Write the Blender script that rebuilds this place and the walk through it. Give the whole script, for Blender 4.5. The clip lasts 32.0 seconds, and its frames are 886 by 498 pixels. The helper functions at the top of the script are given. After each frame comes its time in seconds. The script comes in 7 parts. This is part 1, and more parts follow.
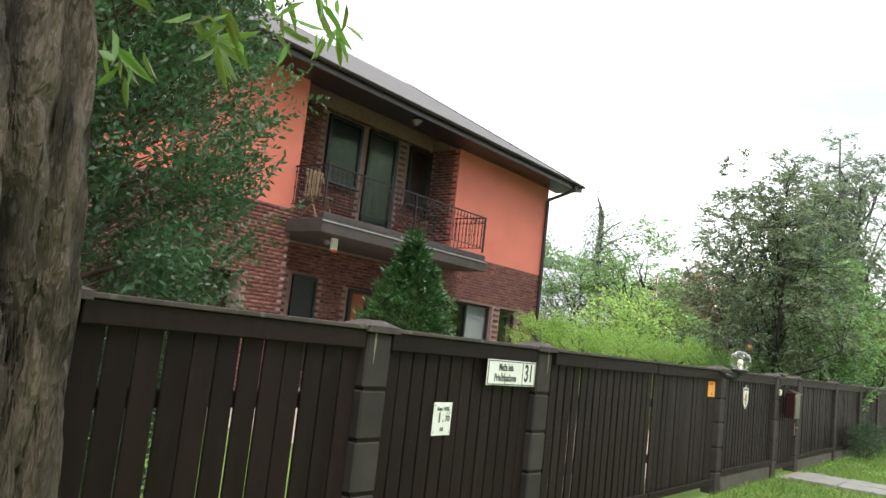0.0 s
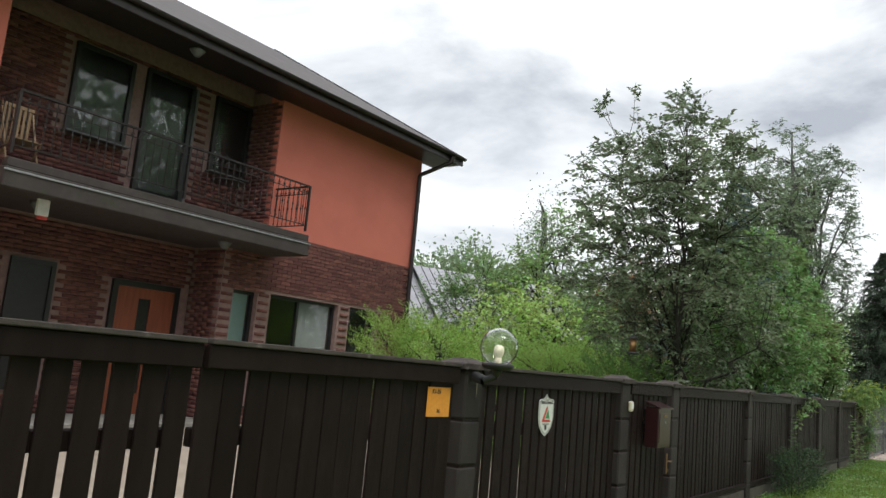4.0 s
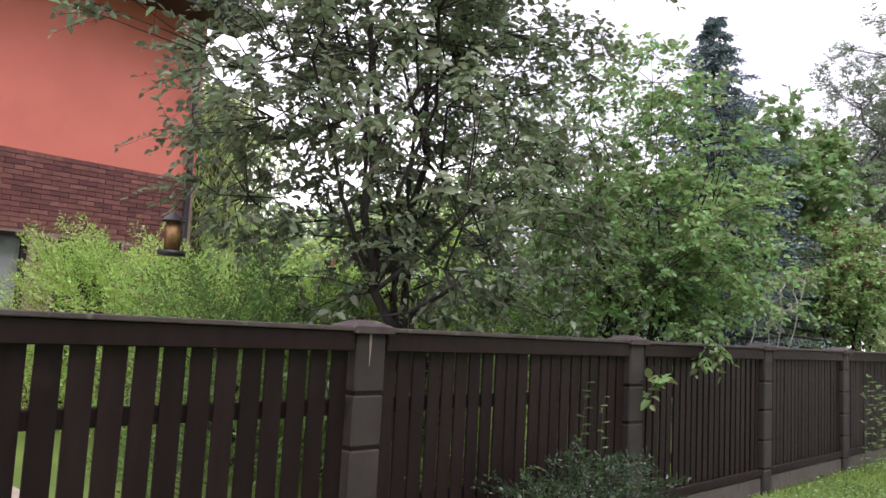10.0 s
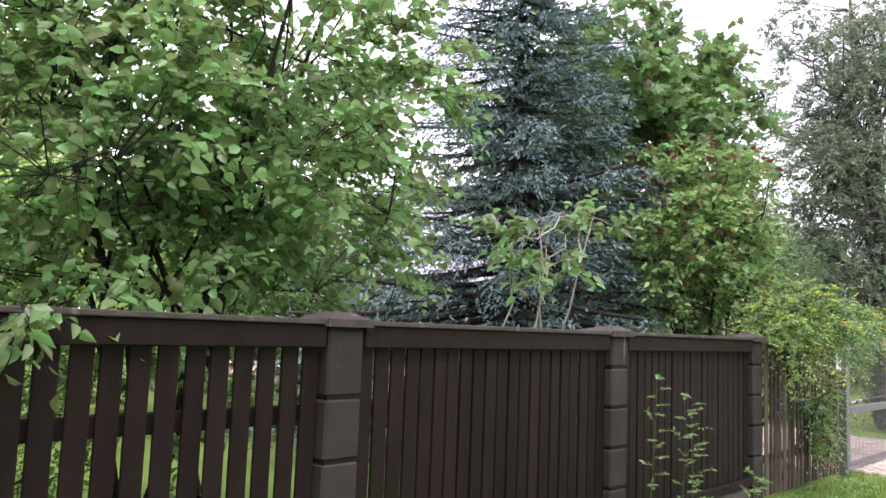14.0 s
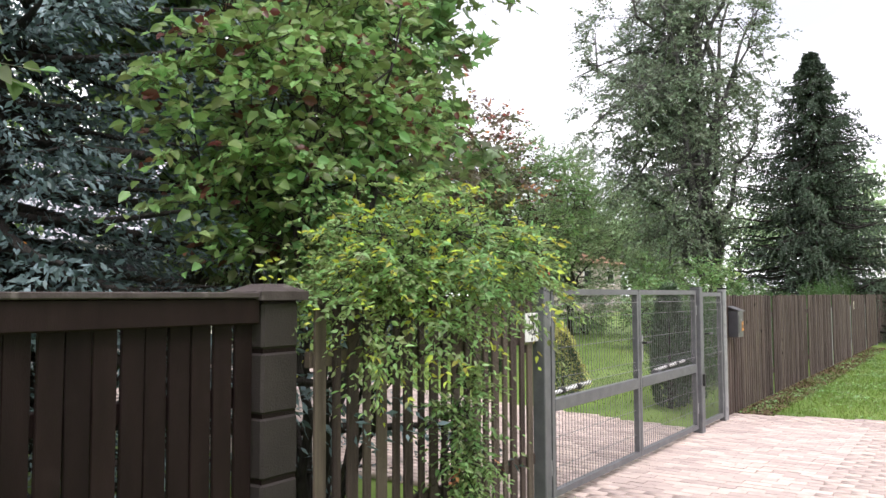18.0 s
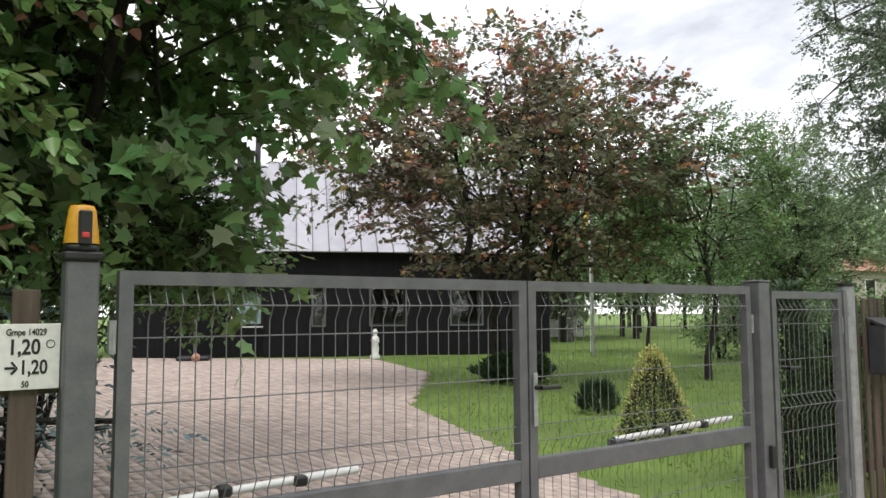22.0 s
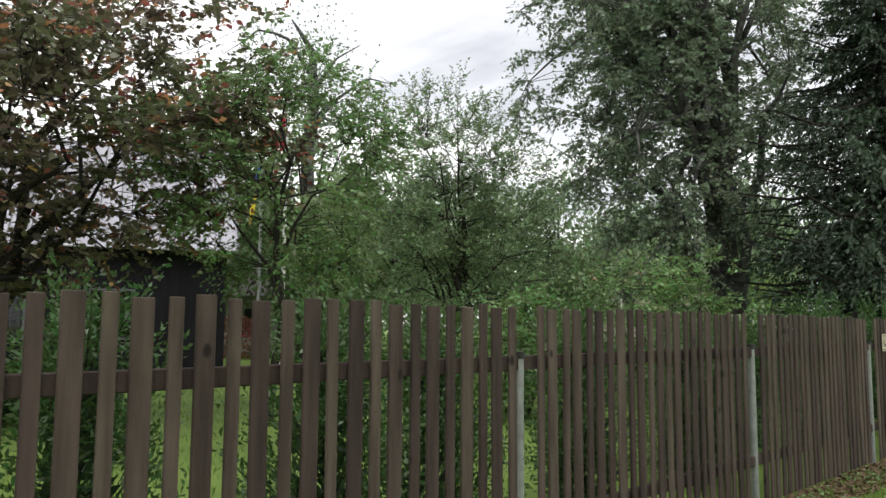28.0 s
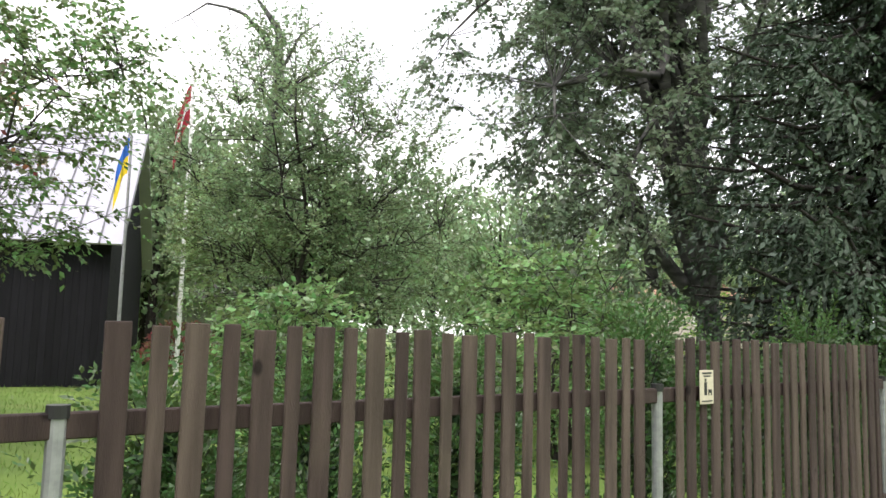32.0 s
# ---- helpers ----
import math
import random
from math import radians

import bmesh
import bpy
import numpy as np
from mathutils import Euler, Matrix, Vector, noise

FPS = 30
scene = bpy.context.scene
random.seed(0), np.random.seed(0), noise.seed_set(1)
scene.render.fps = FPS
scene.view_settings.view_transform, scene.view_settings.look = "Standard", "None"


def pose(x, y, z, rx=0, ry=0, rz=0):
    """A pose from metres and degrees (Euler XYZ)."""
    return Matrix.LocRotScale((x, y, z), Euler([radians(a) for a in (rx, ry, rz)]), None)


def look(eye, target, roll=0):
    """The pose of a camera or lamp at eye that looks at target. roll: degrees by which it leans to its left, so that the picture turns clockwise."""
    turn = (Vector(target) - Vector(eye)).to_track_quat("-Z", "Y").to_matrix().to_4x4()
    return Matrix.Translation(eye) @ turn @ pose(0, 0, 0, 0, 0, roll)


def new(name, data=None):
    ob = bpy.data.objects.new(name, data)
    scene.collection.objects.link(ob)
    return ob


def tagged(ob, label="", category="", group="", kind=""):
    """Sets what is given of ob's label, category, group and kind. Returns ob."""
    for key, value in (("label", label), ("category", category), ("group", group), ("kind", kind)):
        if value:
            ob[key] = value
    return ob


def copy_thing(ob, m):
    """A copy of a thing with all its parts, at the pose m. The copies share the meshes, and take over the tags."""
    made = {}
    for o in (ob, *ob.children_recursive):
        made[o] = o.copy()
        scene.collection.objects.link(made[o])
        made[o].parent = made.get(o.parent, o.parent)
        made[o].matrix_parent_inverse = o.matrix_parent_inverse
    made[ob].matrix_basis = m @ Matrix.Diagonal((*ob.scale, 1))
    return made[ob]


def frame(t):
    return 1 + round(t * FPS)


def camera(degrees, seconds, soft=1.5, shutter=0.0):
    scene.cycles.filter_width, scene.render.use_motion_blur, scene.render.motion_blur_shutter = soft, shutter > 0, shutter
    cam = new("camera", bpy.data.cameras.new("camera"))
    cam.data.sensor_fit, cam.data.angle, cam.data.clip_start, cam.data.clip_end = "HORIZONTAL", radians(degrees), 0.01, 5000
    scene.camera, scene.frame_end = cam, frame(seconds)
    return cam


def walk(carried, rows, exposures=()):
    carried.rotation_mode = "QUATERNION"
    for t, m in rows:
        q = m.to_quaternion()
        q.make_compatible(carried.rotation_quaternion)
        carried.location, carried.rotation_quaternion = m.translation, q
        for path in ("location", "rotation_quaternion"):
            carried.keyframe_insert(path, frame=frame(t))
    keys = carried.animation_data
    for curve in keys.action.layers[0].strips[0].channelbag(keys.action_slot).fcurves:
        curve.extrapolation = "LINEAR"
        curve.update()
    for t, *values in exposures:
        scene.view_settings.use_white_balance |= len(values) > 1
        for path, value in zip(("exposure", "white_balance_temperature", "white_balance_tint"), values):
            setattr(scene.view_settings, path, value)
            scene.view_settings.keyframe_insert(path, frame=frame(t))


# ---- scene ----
cam = camera(59.7, 32.0)
PATH = [
    (0, (-0.432, 0.276, 1.419), (1.14, 1.489, 1.658), 6.3),
    (0.5, (0.213, 0.345, 1.421), (1.722, 1.619, 1.737), 5.9),
    (1, (0.866, 0.391, 1.442), (2.431, 1.609, 1.703), 5.2),
    (1.5, (1.52, 0.383, 1.456), (3.024, 1.685, 1.658), 6.0),
    (2, (2.195, 0.368, 1.485), (3.767, 1.593, 1.653), 4.4),
    (2.5, (2.913, 0.364, 1.479), (4.532, 1.495, 1.794), 3.8),
    (3, (3.569, 0.446, 1.45), (5.124, 1.669, 1.739), 7.4),
    (3.5, (4.229, 0.466, 1.438), (5.825, 1.638, 1.721), 5.0),
    (5.5, (6.796, 0.594, 1.448), (8.423, 1.707, 1.786), 7.1),
    (6, (7.489, 0.563, 1.421), (9.156, 1.626, 1.727), 3.3),
    (6.5, (8.202, 0.541, 1.441), (9.889, 1.605, 1.599), 4.7),
    (7, (8.927, 0.489, 1.477), (10.634, 1.52, 1.624), 1.8),
    (7.5, (9.634, 0.388, 1.52), (11.248, 1.548, 1.75), 2.2),
    (8, (10.292, 0.276, 1.477), (11.872, 1.475, 1.736), 5.5),
    (8.5, (11.011, 0.157, 1.476), (12.486, 1.493, 1.67), 4.1),
    (9, (11.735, 0.079, 1.462), (13.12, 1.517, 1.571), 4.9),
    (9.5, (12.508, 0.056, 1.471), (13.986, 1.398, 1.592), 5.1),
    (10, (13.274, 0.033, 1.481), (14.683, 1.437, 1.685), 3.0),
    (10.5, (14.045, 0.042, 1.475), (15.519, 1.378, 1.687), 4.0),
    (11, (14.817, 0.051, 1.468), (16.278, 1.385, 1.763), 1.0),
    (11.5, (15.503, 0.064, 1.441), (16.981, 1.397, 1.637), 3.6),
    (12, (16.176, 0.08, 1.415), (17.617, 1.452, 1.623), 1.5),
    (12.5, (16.874, 0.108, 1.402), (18.273, 1.53, 1.544), 3.1),
    (13, (17.568, 0.172, 1.403), (18.959, 1.601, 1.541), 1.3),
    (13.5, (18.228, 0.292, 1.423), (19.587, 1.741, 1.65), 0.2),
    (14, (18.88, 0.419, 1.448), (20.304, 1.809, 1.651), 2.2),
    (14.5, (19.526, 0.529, 1.461), (21.022, 1.83, 1.724), 1.3),
    (16.5, (21.782, 0.797, 1.491), (23.372, 2.008, 1.554), 0.3),
    (17, (22.331, 0.821, 1.467), (23.864, 2.098, 1.614), -0.3),
    (17.5, (22.876, 0.844, 1.459), (24.482, 2.035, 1.51), 1.2),
    (18, (23.444, 0.803, 1.45), (25.084, 1.942, 1.571), -0.2),
    (18.5, (23.941, 0.776, 1.452), (25.515, 2.003, 1.581), 2.5),
    (19, (24.427, 0.727, 1.471), (25.99, 1.959, 1.663), 1.0),
    (19.5, (24.918, 0.694, 1.475), (26.346, 2.084, 1.648), 0.7),
    (20, (25.428, 0.673, 1.467), (26.893, 2.031, 1.568), 1.0),
    (20.5, (25.985, 0.662, 1.441), (27.383, 2.089, 1.527), 0.4),
    (21, (26.509, 0.679, 1.413), (27.81, 2.195, 1.513), 2.6),
    (21.5, (27.072, 0.69, 1.384), (28.329, 2.232, 1.594), -0.9),
    (22, (27.58, 0.715, 1.362), (28.727, 2.344, 1.527), -0.3),
    (22.5, (28.131, 0.745, 1.359), (29.374, 2.304, 1.517), -2.9),
    (23, (28.674, 0.797, 1.372), (29.911, 2.363, 1.491), -2.7),
    (23.5, (29.226, 0.831, 1.38), (30.532, 2.342, 1.483), -2.3),
    (24, (29.762, 0.844, 1.376), (31.135, 2.288, 1.551), -3.3),
    (24.5, (30.243, 0.881, 1.368), (31.666, 2.284, 1.453), -0.6),
    (26.5, (32.614, 0.751, 1.352), (33.981, 2.202, 1.518), 0.7),
    (27, (33.296, 0.76, 1.373), (34.673, 2.186, 1.638), 2.0),
    (27.5, (33.971, 0.748, 1.361), (35.372, 2.138, 1.688), 0.8),
    (28, (34.633, 0.79, 1.349), (36.039, 2.199, 1.547), 0.3),
    (28.5, (35.285, 0.841, 1.352), (36.731, 2.212, 1.529), 0.6),
    (29, (35.913, 0.912, 1.378), (37.259, 2.381, 1.562), 0.4),
    (29.5, (36.581, 0.936, 1.39), (37.979, 2.358, 1.549), -1.1),
    (30, (37.205, 0.93, 1.423), (38.52, 2.423, 1.625), -0.9),
    (30.5, (37.824, 0.91, 1.448), (39.128, 2.419, 1.597), -0.8),
    (31, (38.466, 0.958, 1.444), (39.813, 2.429, 1.59), 0.0),
    (31.5, (39.146, 1.021, 1.449), (40.441, 2.536, 1.609), 3.6),
    (32, (39.72, 0.995, 1.437), (40.988, 2.526, 1.656), 1.5),
]
SKY = 1.45
EXPOSURES = [(0.0, 0.76, 6500, 8), (1.0, 0.2, 6500, 8), (2.0, 0.8, 6450, 10), (3.0, 0.0, 6450, 9), (6.0, -0.2, 6450, 10), (7.0, 0.45, 6400, 16), (8.0, 0.5, 6350, 20), (9.0, 0.85, 6300, 26), (10.0, 0.6, 6300, 30), (12.0, 0.8, 6350, 20), (13.0, 0.95, 6300, 24), (14.0, 0.98, 6300, 26), (17.0, 0.9, 6300, 24), (18.0, 0.75, 6400, 20), (19.0, 0.55, 6450, 15), (20.0, 0.38, 6480, 13), (21.0, 0.5, 6500, 12), (22.0, 0.15, 6500, 12), (23.0, 0.4, 6550, 12), (24.5, 0.4, 6600, 12), (27.0, 0.35, 6550, 12), (28.0, -0.05, 6550, 12), (29.0, 0.48, 6550, 13), (31.0, 0.68, 6500, 15), (32.0, 0.75, 6500, 16)]
walk(cam, [(t, look(eye, target, roll)) for t, eye, target, roll in PATH], EXPOSURES)

# ---- light ----
world = bpy.data.worlds.new("overcast_sky")
scene.world = world
world.use_nodes = True
wn, wl = world.node_tree.nodes, world.node_tree.links
wn.clear()
sky = wn.new("ShaderNodeTexSky")
sky.sky_type, sky.sun_disc = "NISHITA", False
SUN_EL, SUN_AZ = 60.0, 205.0
sky.sun_elevation, sky.sun_rotation = radians(SUN_EL), radians(SUN_AZ)
blue = wn.new("ShaderNodeBackground")
blue.inputs["Strength"].default_value = 0.12
wl.new(sky.outputs[0], blue.inputs["Color"])
coord = wn.new("ShaderNodeTexCoord")
squash = wn.new("ShaderNodeMapping")
squash.inputs["Scale"].default_value = (1.0, 1.0, 2.6)
squash.inputs["Location"].default_value = (0.35, 0.1, 0.0)
wl.new(coord.outputs["Generated"], squash.inputs["Vector"])
cloud = wn.new("ShaderNodeTexNoise")
cloud.inputs["Scale"].default_value, cloud.inputs["Detail"].default_value = 2.1, 7.0
cloud.inputs["Roughness"].default_value, cloud.inputs["Distortion"].default_value = 0.55, 0.25
wl.new(squash.outputs[0], cloud.inputs["Vector"])
ramp = wn.new("ShaderNodeValToRGB")
ramp.color_ramp.elements[0].position, ramp.color_ramp.elements[0].color = 0.30, (0.42, 0.445, 0.49, 1)
ramp.color_ramp.elements[1].position, ramp.color_ramp.elements[1].color = 0.54, (1.16, 1.16, 1.16, 1)
mid = ramp.color_ramp.elements.new(0.43)
mid.color = (0.80, 0.82, 0.845, 1)
axes = wn.new("ShaderNodeSeparateXYZ")
wl.new(coord.outputs["Generated"], axes.inputs[0])
thin = wn.new("ShaderNodeMath")
thin.operation = "MULTIPLY_ADD"
wl.new(axes.outputs["Y"], thin.inputs[0])
thin.inputs[1].default_value, thin.inputs[2].default_value = 0.5, -0.31
cover = wn.new("ShaderNodeMath")
wl.new(cloud.outputs[0], cover.inputs[0])
least = wn.new("ShaderNodeMath")
least.operation = "MAXIMUM"
wl.new(thin.outputs[0], least.inputs[0])
least.inputs[1].default_value = -0.03
wl.new(least.outputs[0], cover.inputs[1])
wl.new(cover.outputs[0], ramp.inputs[0])
grey = wn.new("ShaderNodeBackground")
grey.inputs["Strength"].default_value = SKY
wl.new(ramp.outputs[0], grey.inputs["Color"])
mixed = wn.new("ShaderNodeMixShader")
mixed.inputs[0].default_value = 0.9
wl.new(blue.outputs[0], mixed.inputs[1])
wl.new(grey.outputs[0], mixed.inputs[2])
wout = wn.new("ShaderNodeOutputWorld")
wl.new(mixed.outputs[0], wout.inputs[0])
sun = new("sun", bpy.data.lights.new("sun", "SUN"))
sun.data.energy, sun.data.angle, sun.data.color = 1.4, radians(25), (1.0, 0.96, 0.9)
sun.rotation_euler = Euler((radians(90 - SUN_EL), 0, radians(180 - SUN_AZ)))


# ---- materials ----
def material(name, a, b, scale=6.0, rough=0.8, metal=0.0, bump=0.15, fine=60.0, vary=0.0, stretch=(1, 1, 1), stain=None, leafy=0.0, gloss=0.5, island=0.0, knots=None, hues=0.03, deep=0.01):
    """Two colours mixed by large noise, grain by fine noise, variation from piece to piece."""
    m = bpy.data.materials.new(name)
    m.use_nodes = True
    n, l = m.node_tree.nodes, m.node_tree.links
    bsdf, out = n["Principled BSDF"], n["Material Output"]
    co = n.new("ShaderNodeTexCoord")
    mp = n.new("ShaderNodeMapping")
    mp.inputs["Scale"].default_value = stretch
    place = co.outputs["Object"]
    if vary:
        info = n.new("ShaderNodeObjectInfo")
        shift = n.new("ShaderNodeVectorMath")
        shift.operation = "MULTIPLY_ADD"
        l.new(info.outputs["Random"], shift.inputs[0])
        shift.inputs[1].default_value = (61.0, 47.0, 83.0)
        l.new(place, shift.inputs[2])
        place = shift.outputs[0]
    l.new(place, mp.inputs["Vector"])
    big = n.new("ShaderNodeTexNoise")
    big.inputs["Scale"].default_value, big.inputs["Detail"].default_value = scale, 5.0
    l.new(mp.outputs[0], big.inputs["Vector"])
    small = n.new("ShaderNodeTexNoise")
    small.inputs["Scale"].default_value, small.inputs["Detail"].default_value = fine, 4.0
    l.new(mp.outputs[0], small.inputs["Vector"])
    mix = n.new("ShaderNodeMix")
    mix.data_type = "RGBA"
    mix.inputs["A"].default_value, mix.inputs["B"].default_value = (*a, 1), (*b, 1)
    spread = n.new("ShaderNodeMapRange")
    spread.inputs["From Min"].default_value, spread.inputs["From Max"].default_value = 0.32, 0.68
    l.new(big.outputs[0], spread.inputs["Value"])
    l.new(spread.outputs[0], mix.inputs["Factor"])
    colour = mix.outputs["Result"]
    if stain:
        st = n.new("ShaderNodeTexNoise")
        st.inputs["Scale"].default_value, st.inputs["Detail"].default_value = stain[1], 6.0
        l.new(place, st.inputs["Vector"])
        cut = n.new("ShaderNodeMapRange")
        cut.inputs["From Min"].default_value, cut.inputs["From Max"].default_value = stain[2], stain[2] + 0.18
        l.new(st.outputs[0], cut.inputs["Value"])
        sm = n.new("ShaderNodeMix")
        sm.data_type = "RGBA"
        sm.inputs["B"].default_value = (*stain[0], 1)
        l.new(colour, sm.inputs["A"])
        l.new(cut.outputs[0], sm.inputs["Factor"])
        colour = sm.outputs["Result"]
    if knots:
        vor = n.new("ShaderNodeTexVoronoi")
        vor.inputs["Scale"].default_value = knots[1]
        oval = n.new("ShaderNodeMapping")
        oval.inputs["Scale"].default_value = (1.0, 0.3, 0.62)
        l.new(place, oval.inputs["Vector"])
        l.new(oval.outputs[0], vor.inputs["Vector"])
        ring = n.new("ShaderNodeMapRange")
        ring.inputs["From Min"].default_value, ring.inputs["From Max"].default_value = 0.11, 0.06
        l.new(vor.outputs["Distance"], ring.inputs["Value"])
        km = n.new("ShaderNodeMix")
        km.data_type = "RGBA"
        km.inputs["B"].default_value = (*knots[0], 1)
        l.new(colour, km.inputs["A"])
        l.new(ring.outputs[0], km.inputs["Factor"])
        colour = km.outputs["Result"]
    hsv = n.new("ShaderNodeHueSaturation")
    l.new(colour, hsv.inputs["Color"])
    value = n.new("ShaderNodeMapRange")
    value.inputs["To Min"].default_value, value.inputs["To Max"].default_value = 0.86, 1.14
    l.new(small.outputs[0], value.inputs["Value"])
    last = value.outputs[0]
    if vary or island:
        if island:
            src = n.new("ShaderNodeNewGeometry").outputs["Random Per Island"]
        else:
            src = n.new("ShaderNodeObjectInfo").outputs["Random"]
        amount = vary or island
        rnd = n.new("ShaderNodeMapRange")
        rnd.inputs["To Min"].default_value, rnd.inputs["To Max"].default_value = 1 - amount, 1 + amount
        l.new(src, rnd.inputs["Value"])
        mul = n.new("ShaderNodeMath")
        mul.operation = "MULTIPLY"
        l.new(last, mul.inputs[0])
        l.new(rnd.outputs[0], mul.inputs[1])
        last = mul.outputs[0]
        hue = n.new("ShaderNodeMapRange")
        hue.inputs["To Min"].default_value, hue.inputs["To Max"].default_value = 0.5 - hues * amount, 0.5 + hues * amount
        l.new(src, hue.inputs["Value"])
        l.new(hue.outputs[0], hsv.inputs["Hue"])
    l.new(last, hsv.inputs["Value"])
    l.new(hsv.outputs[0], bsdf.inputs["Base Color"])
    bsdf.inputs["Roughness"].default_value, bsdf.inputs["Metallic"].default_value = rough, metal
    bsdf.inputs["Specular IOR Level"].default_value = gloss
    if bump:
        bp = n.new("ShaderNodeBump")
        bp.inputs["Strength"].default_value, bp.inputs["Distance"].default_value = bump, deep
        l.new(small.outputs[0], bp.inputs["Height"])
        l.new(bp.outputs[0], bsdf.inputs["Normal"])
    if leafy:
        tr = n.new("ShaderNodeBsdfTranslucent")
        l.new(hsv.outputs[0], tr.inputs["Color"])
        ms = n.new("ShaderNodeMixShader")
        ms.inputs[0].default_value = leafy
        l.new(bsdf.outputs[0], ms.inputs[1])
        l.new(tr.outputs[0], ms.inputs[2])
        l.new(ms.outputs[0], out.inputs["Surface"])
    return m


def glass(name, tint=(0.9, 0.95, 0.95), rough=0.0):
    m = bpy.data.materials.new(name)
    m.use_nodes = True
    b = m.node_tree.nodes["Principled BSDF"]
    b.inputs["Base Color"].default_value = (*tint, 1)
    b.inputs["Transmission Weight"].default_value, b.inputs["Roughness"].default_value, b.inputs["IOR"].default_value = 1.0, rough, 1.45
    return m


def leaf(name, a, b, rough=0.36, through_light=0.45, vary=0.35, scale=0.7):
    return material(name, a, b, scale=scale, rough=rough, bump=0, fine=9, island=vary, leafy=through_light, gloss=0.7, hues=0.08)


PAINT = material("dark_brown_fence_paint", (0.0108, 0.0059, 0.0056), (0.017, 0.0096, 0.0090), scale=3, rough=0.55, bump=0.3, fine=90, stretch=(6, 6, 1), vary=0.22, stain=((0.024, 0.0155, 0.0145), 5.0, 0.64), gloss=0.14)
BLOCK = material("painted_concrete_block", (0.031, 0.026, 0.0245), (0.044, 0.037, 0.0345), scale=5, rough=0.65, bump=0.35, fine=130, vary=0.14, stain=((0.11, 0.10, 0.095), 7.0, 0.7), gloss=0.2)
CAPM = material("weathered_cap_paint", (0.05, 0.04, 0.037), (0.085, 0.07, 0.066), scale=8, rough=0.8, bump=0.4, fine=80, stain=((0.2, 0.18, 0.165), 12.0, 0.6), gloss=0.3)
CONCRETE = material("grey_concrete", (0.20, 0.19, 0.175), (0.30, 0.285, 0.265), scale=4, rough=0.9, bump=0.5, fine=70, stain=((0.1, 0.1, 0.08), 6.0, 0.6))
PICKET = material("brown_stained_picket", (0.060, 0.043, 0.037), (0.130, 0.096, 0.081), scale=2.5, rough=0.75, bump=0.7, fine=70, stretch=(8, 8, 0.7), vary=0.4, stain=((0.118, 0.097, 0.066), 2.2, 0.62), knots=((0.022, 0.014, 0.012), 5.5), gloss=0.3, hues=0.05)
GALV = material("galvanised_steel", (0.30, 0.31, 0.32), (0.42, 0.43, 0.44), scale=20, rough=0.45, metal=0.55, bump=0.08, fine=60, stain=((0.22, 0.22, 0.23), 12.0, 0.6))
GREYP = material("grey_gate_paint", (0.115, 0.12, 0.128), (0.155, 0.16, 0.166), scale=12, rough=0.5, metal=0.2, bump=0.08, fine=90)
STUCCO = material("orange_stucco", (0.58, 0.17, 0.125), (0.65, 0.195, 0.142), scale=1.2, rough=0.92, bump=0.5, fine=180, stain=((0.53, 0.155, 0.115), 0.8, 0.58))
BRICK = material("red_brown_brick", (0.11, 0.042, 0.038), (0.19, 0.07, 0.06), scale=9, rough=0.85, bump=0.5, fine=90, vary=0.34)
BRICKJ = material("red_brown_brick_joined", (0.11, 0.042, 0.038), (0.19, 0.07, 0.06), scale=9, rough=0.85, bump=0.5, fine=90, island=0.34)
MORTAR = material("brick_mortar", (0.24, 0.155, 0.145), (0.31, 0.205, 0.19), scale=12, rough=0.95, bump=0.6, fine=120)
DARKWALL = material("dark_brown_recess_wall", (0.036, 0.019, 0.018), (0.05, 0.027, 0.025), scale=3, rough=0.9, bump=0.4, fine=120)
ROOF = material("dark_roof_sheet", (0.055, 0.045, 0.045), (0.085, 0.072, 0.072), scale=2, rough=0.6, bump=0.3, fine=50)
TRIM = material("dark_metal_trim", (0.028, 0.022, 0.024), (0.045, 0.035, 0.037), scale=6, rough=0.4, metal=0.2, bump=0.05)
IRON = material("wrought_iron", (0.022, 0.019, 0.02), (0.04, 0.034, 0.033), scale=30, rough=0.5, metal=0.4, bump=0.2)
SLAB = material("balcony_slab_board", (0.042, 0.033, 0.031), (0.065, 0.053, 0.05), scale=5, rough=0.75, bump=0.3, stain=((0.04, 0.044, 0.024), 4.0, 0.58))
DOORWOOD = material("orange_brown_door_wood", (0.20, 0.052, 0.026), (0.28, 0.08, 0.036), scale=2, rough=0.5, bump=0.2, fine=60, stretch=(9, 9, 0.8))
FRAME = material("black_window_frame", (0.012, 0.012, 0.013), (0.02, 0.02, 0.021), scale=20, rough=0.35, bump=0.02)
# grey sheet that paints a reflection into one pane
REFLECTGREY = material("pane_reflection_grey", (0.24, 0.245, 0.25), (0.31, 0.315, 0.32), scale=3, rough=0.9, bump=0.3, stretch=(14, 1, 1))
TEALC = material("pale_teal_curtain", (0.30, 0.42, 0.42), (0.38, 0.5, 0.5), scale=3, rough=0.9, bump=0.3, stretch=(14, 1, 1))
ROOMSHADE = material("room_shade_colour", (0.05, 0.045, 0.04), (0.08, 0.07, 0.065), scale=2, rough=0.95, bump=0)
PANE = glass("window_glass")
LAMPGLASS = glass("clear_globe_glass", (0.97, 0.98, 0.98))
WHITE = material("white_enamel", (0.72, 0.72, 0.70), (0.8, 0.8, 0.78), scale=14, rough=0.35, bump=0.05, stain=((0.55, 0.53, 0.5), 16.0, 0.66))
INK = material("black_ink", (0.015, 0.015, 0.015), (0.025, 0.025, 0.025), scale=20, rough=0.5, bump=0)
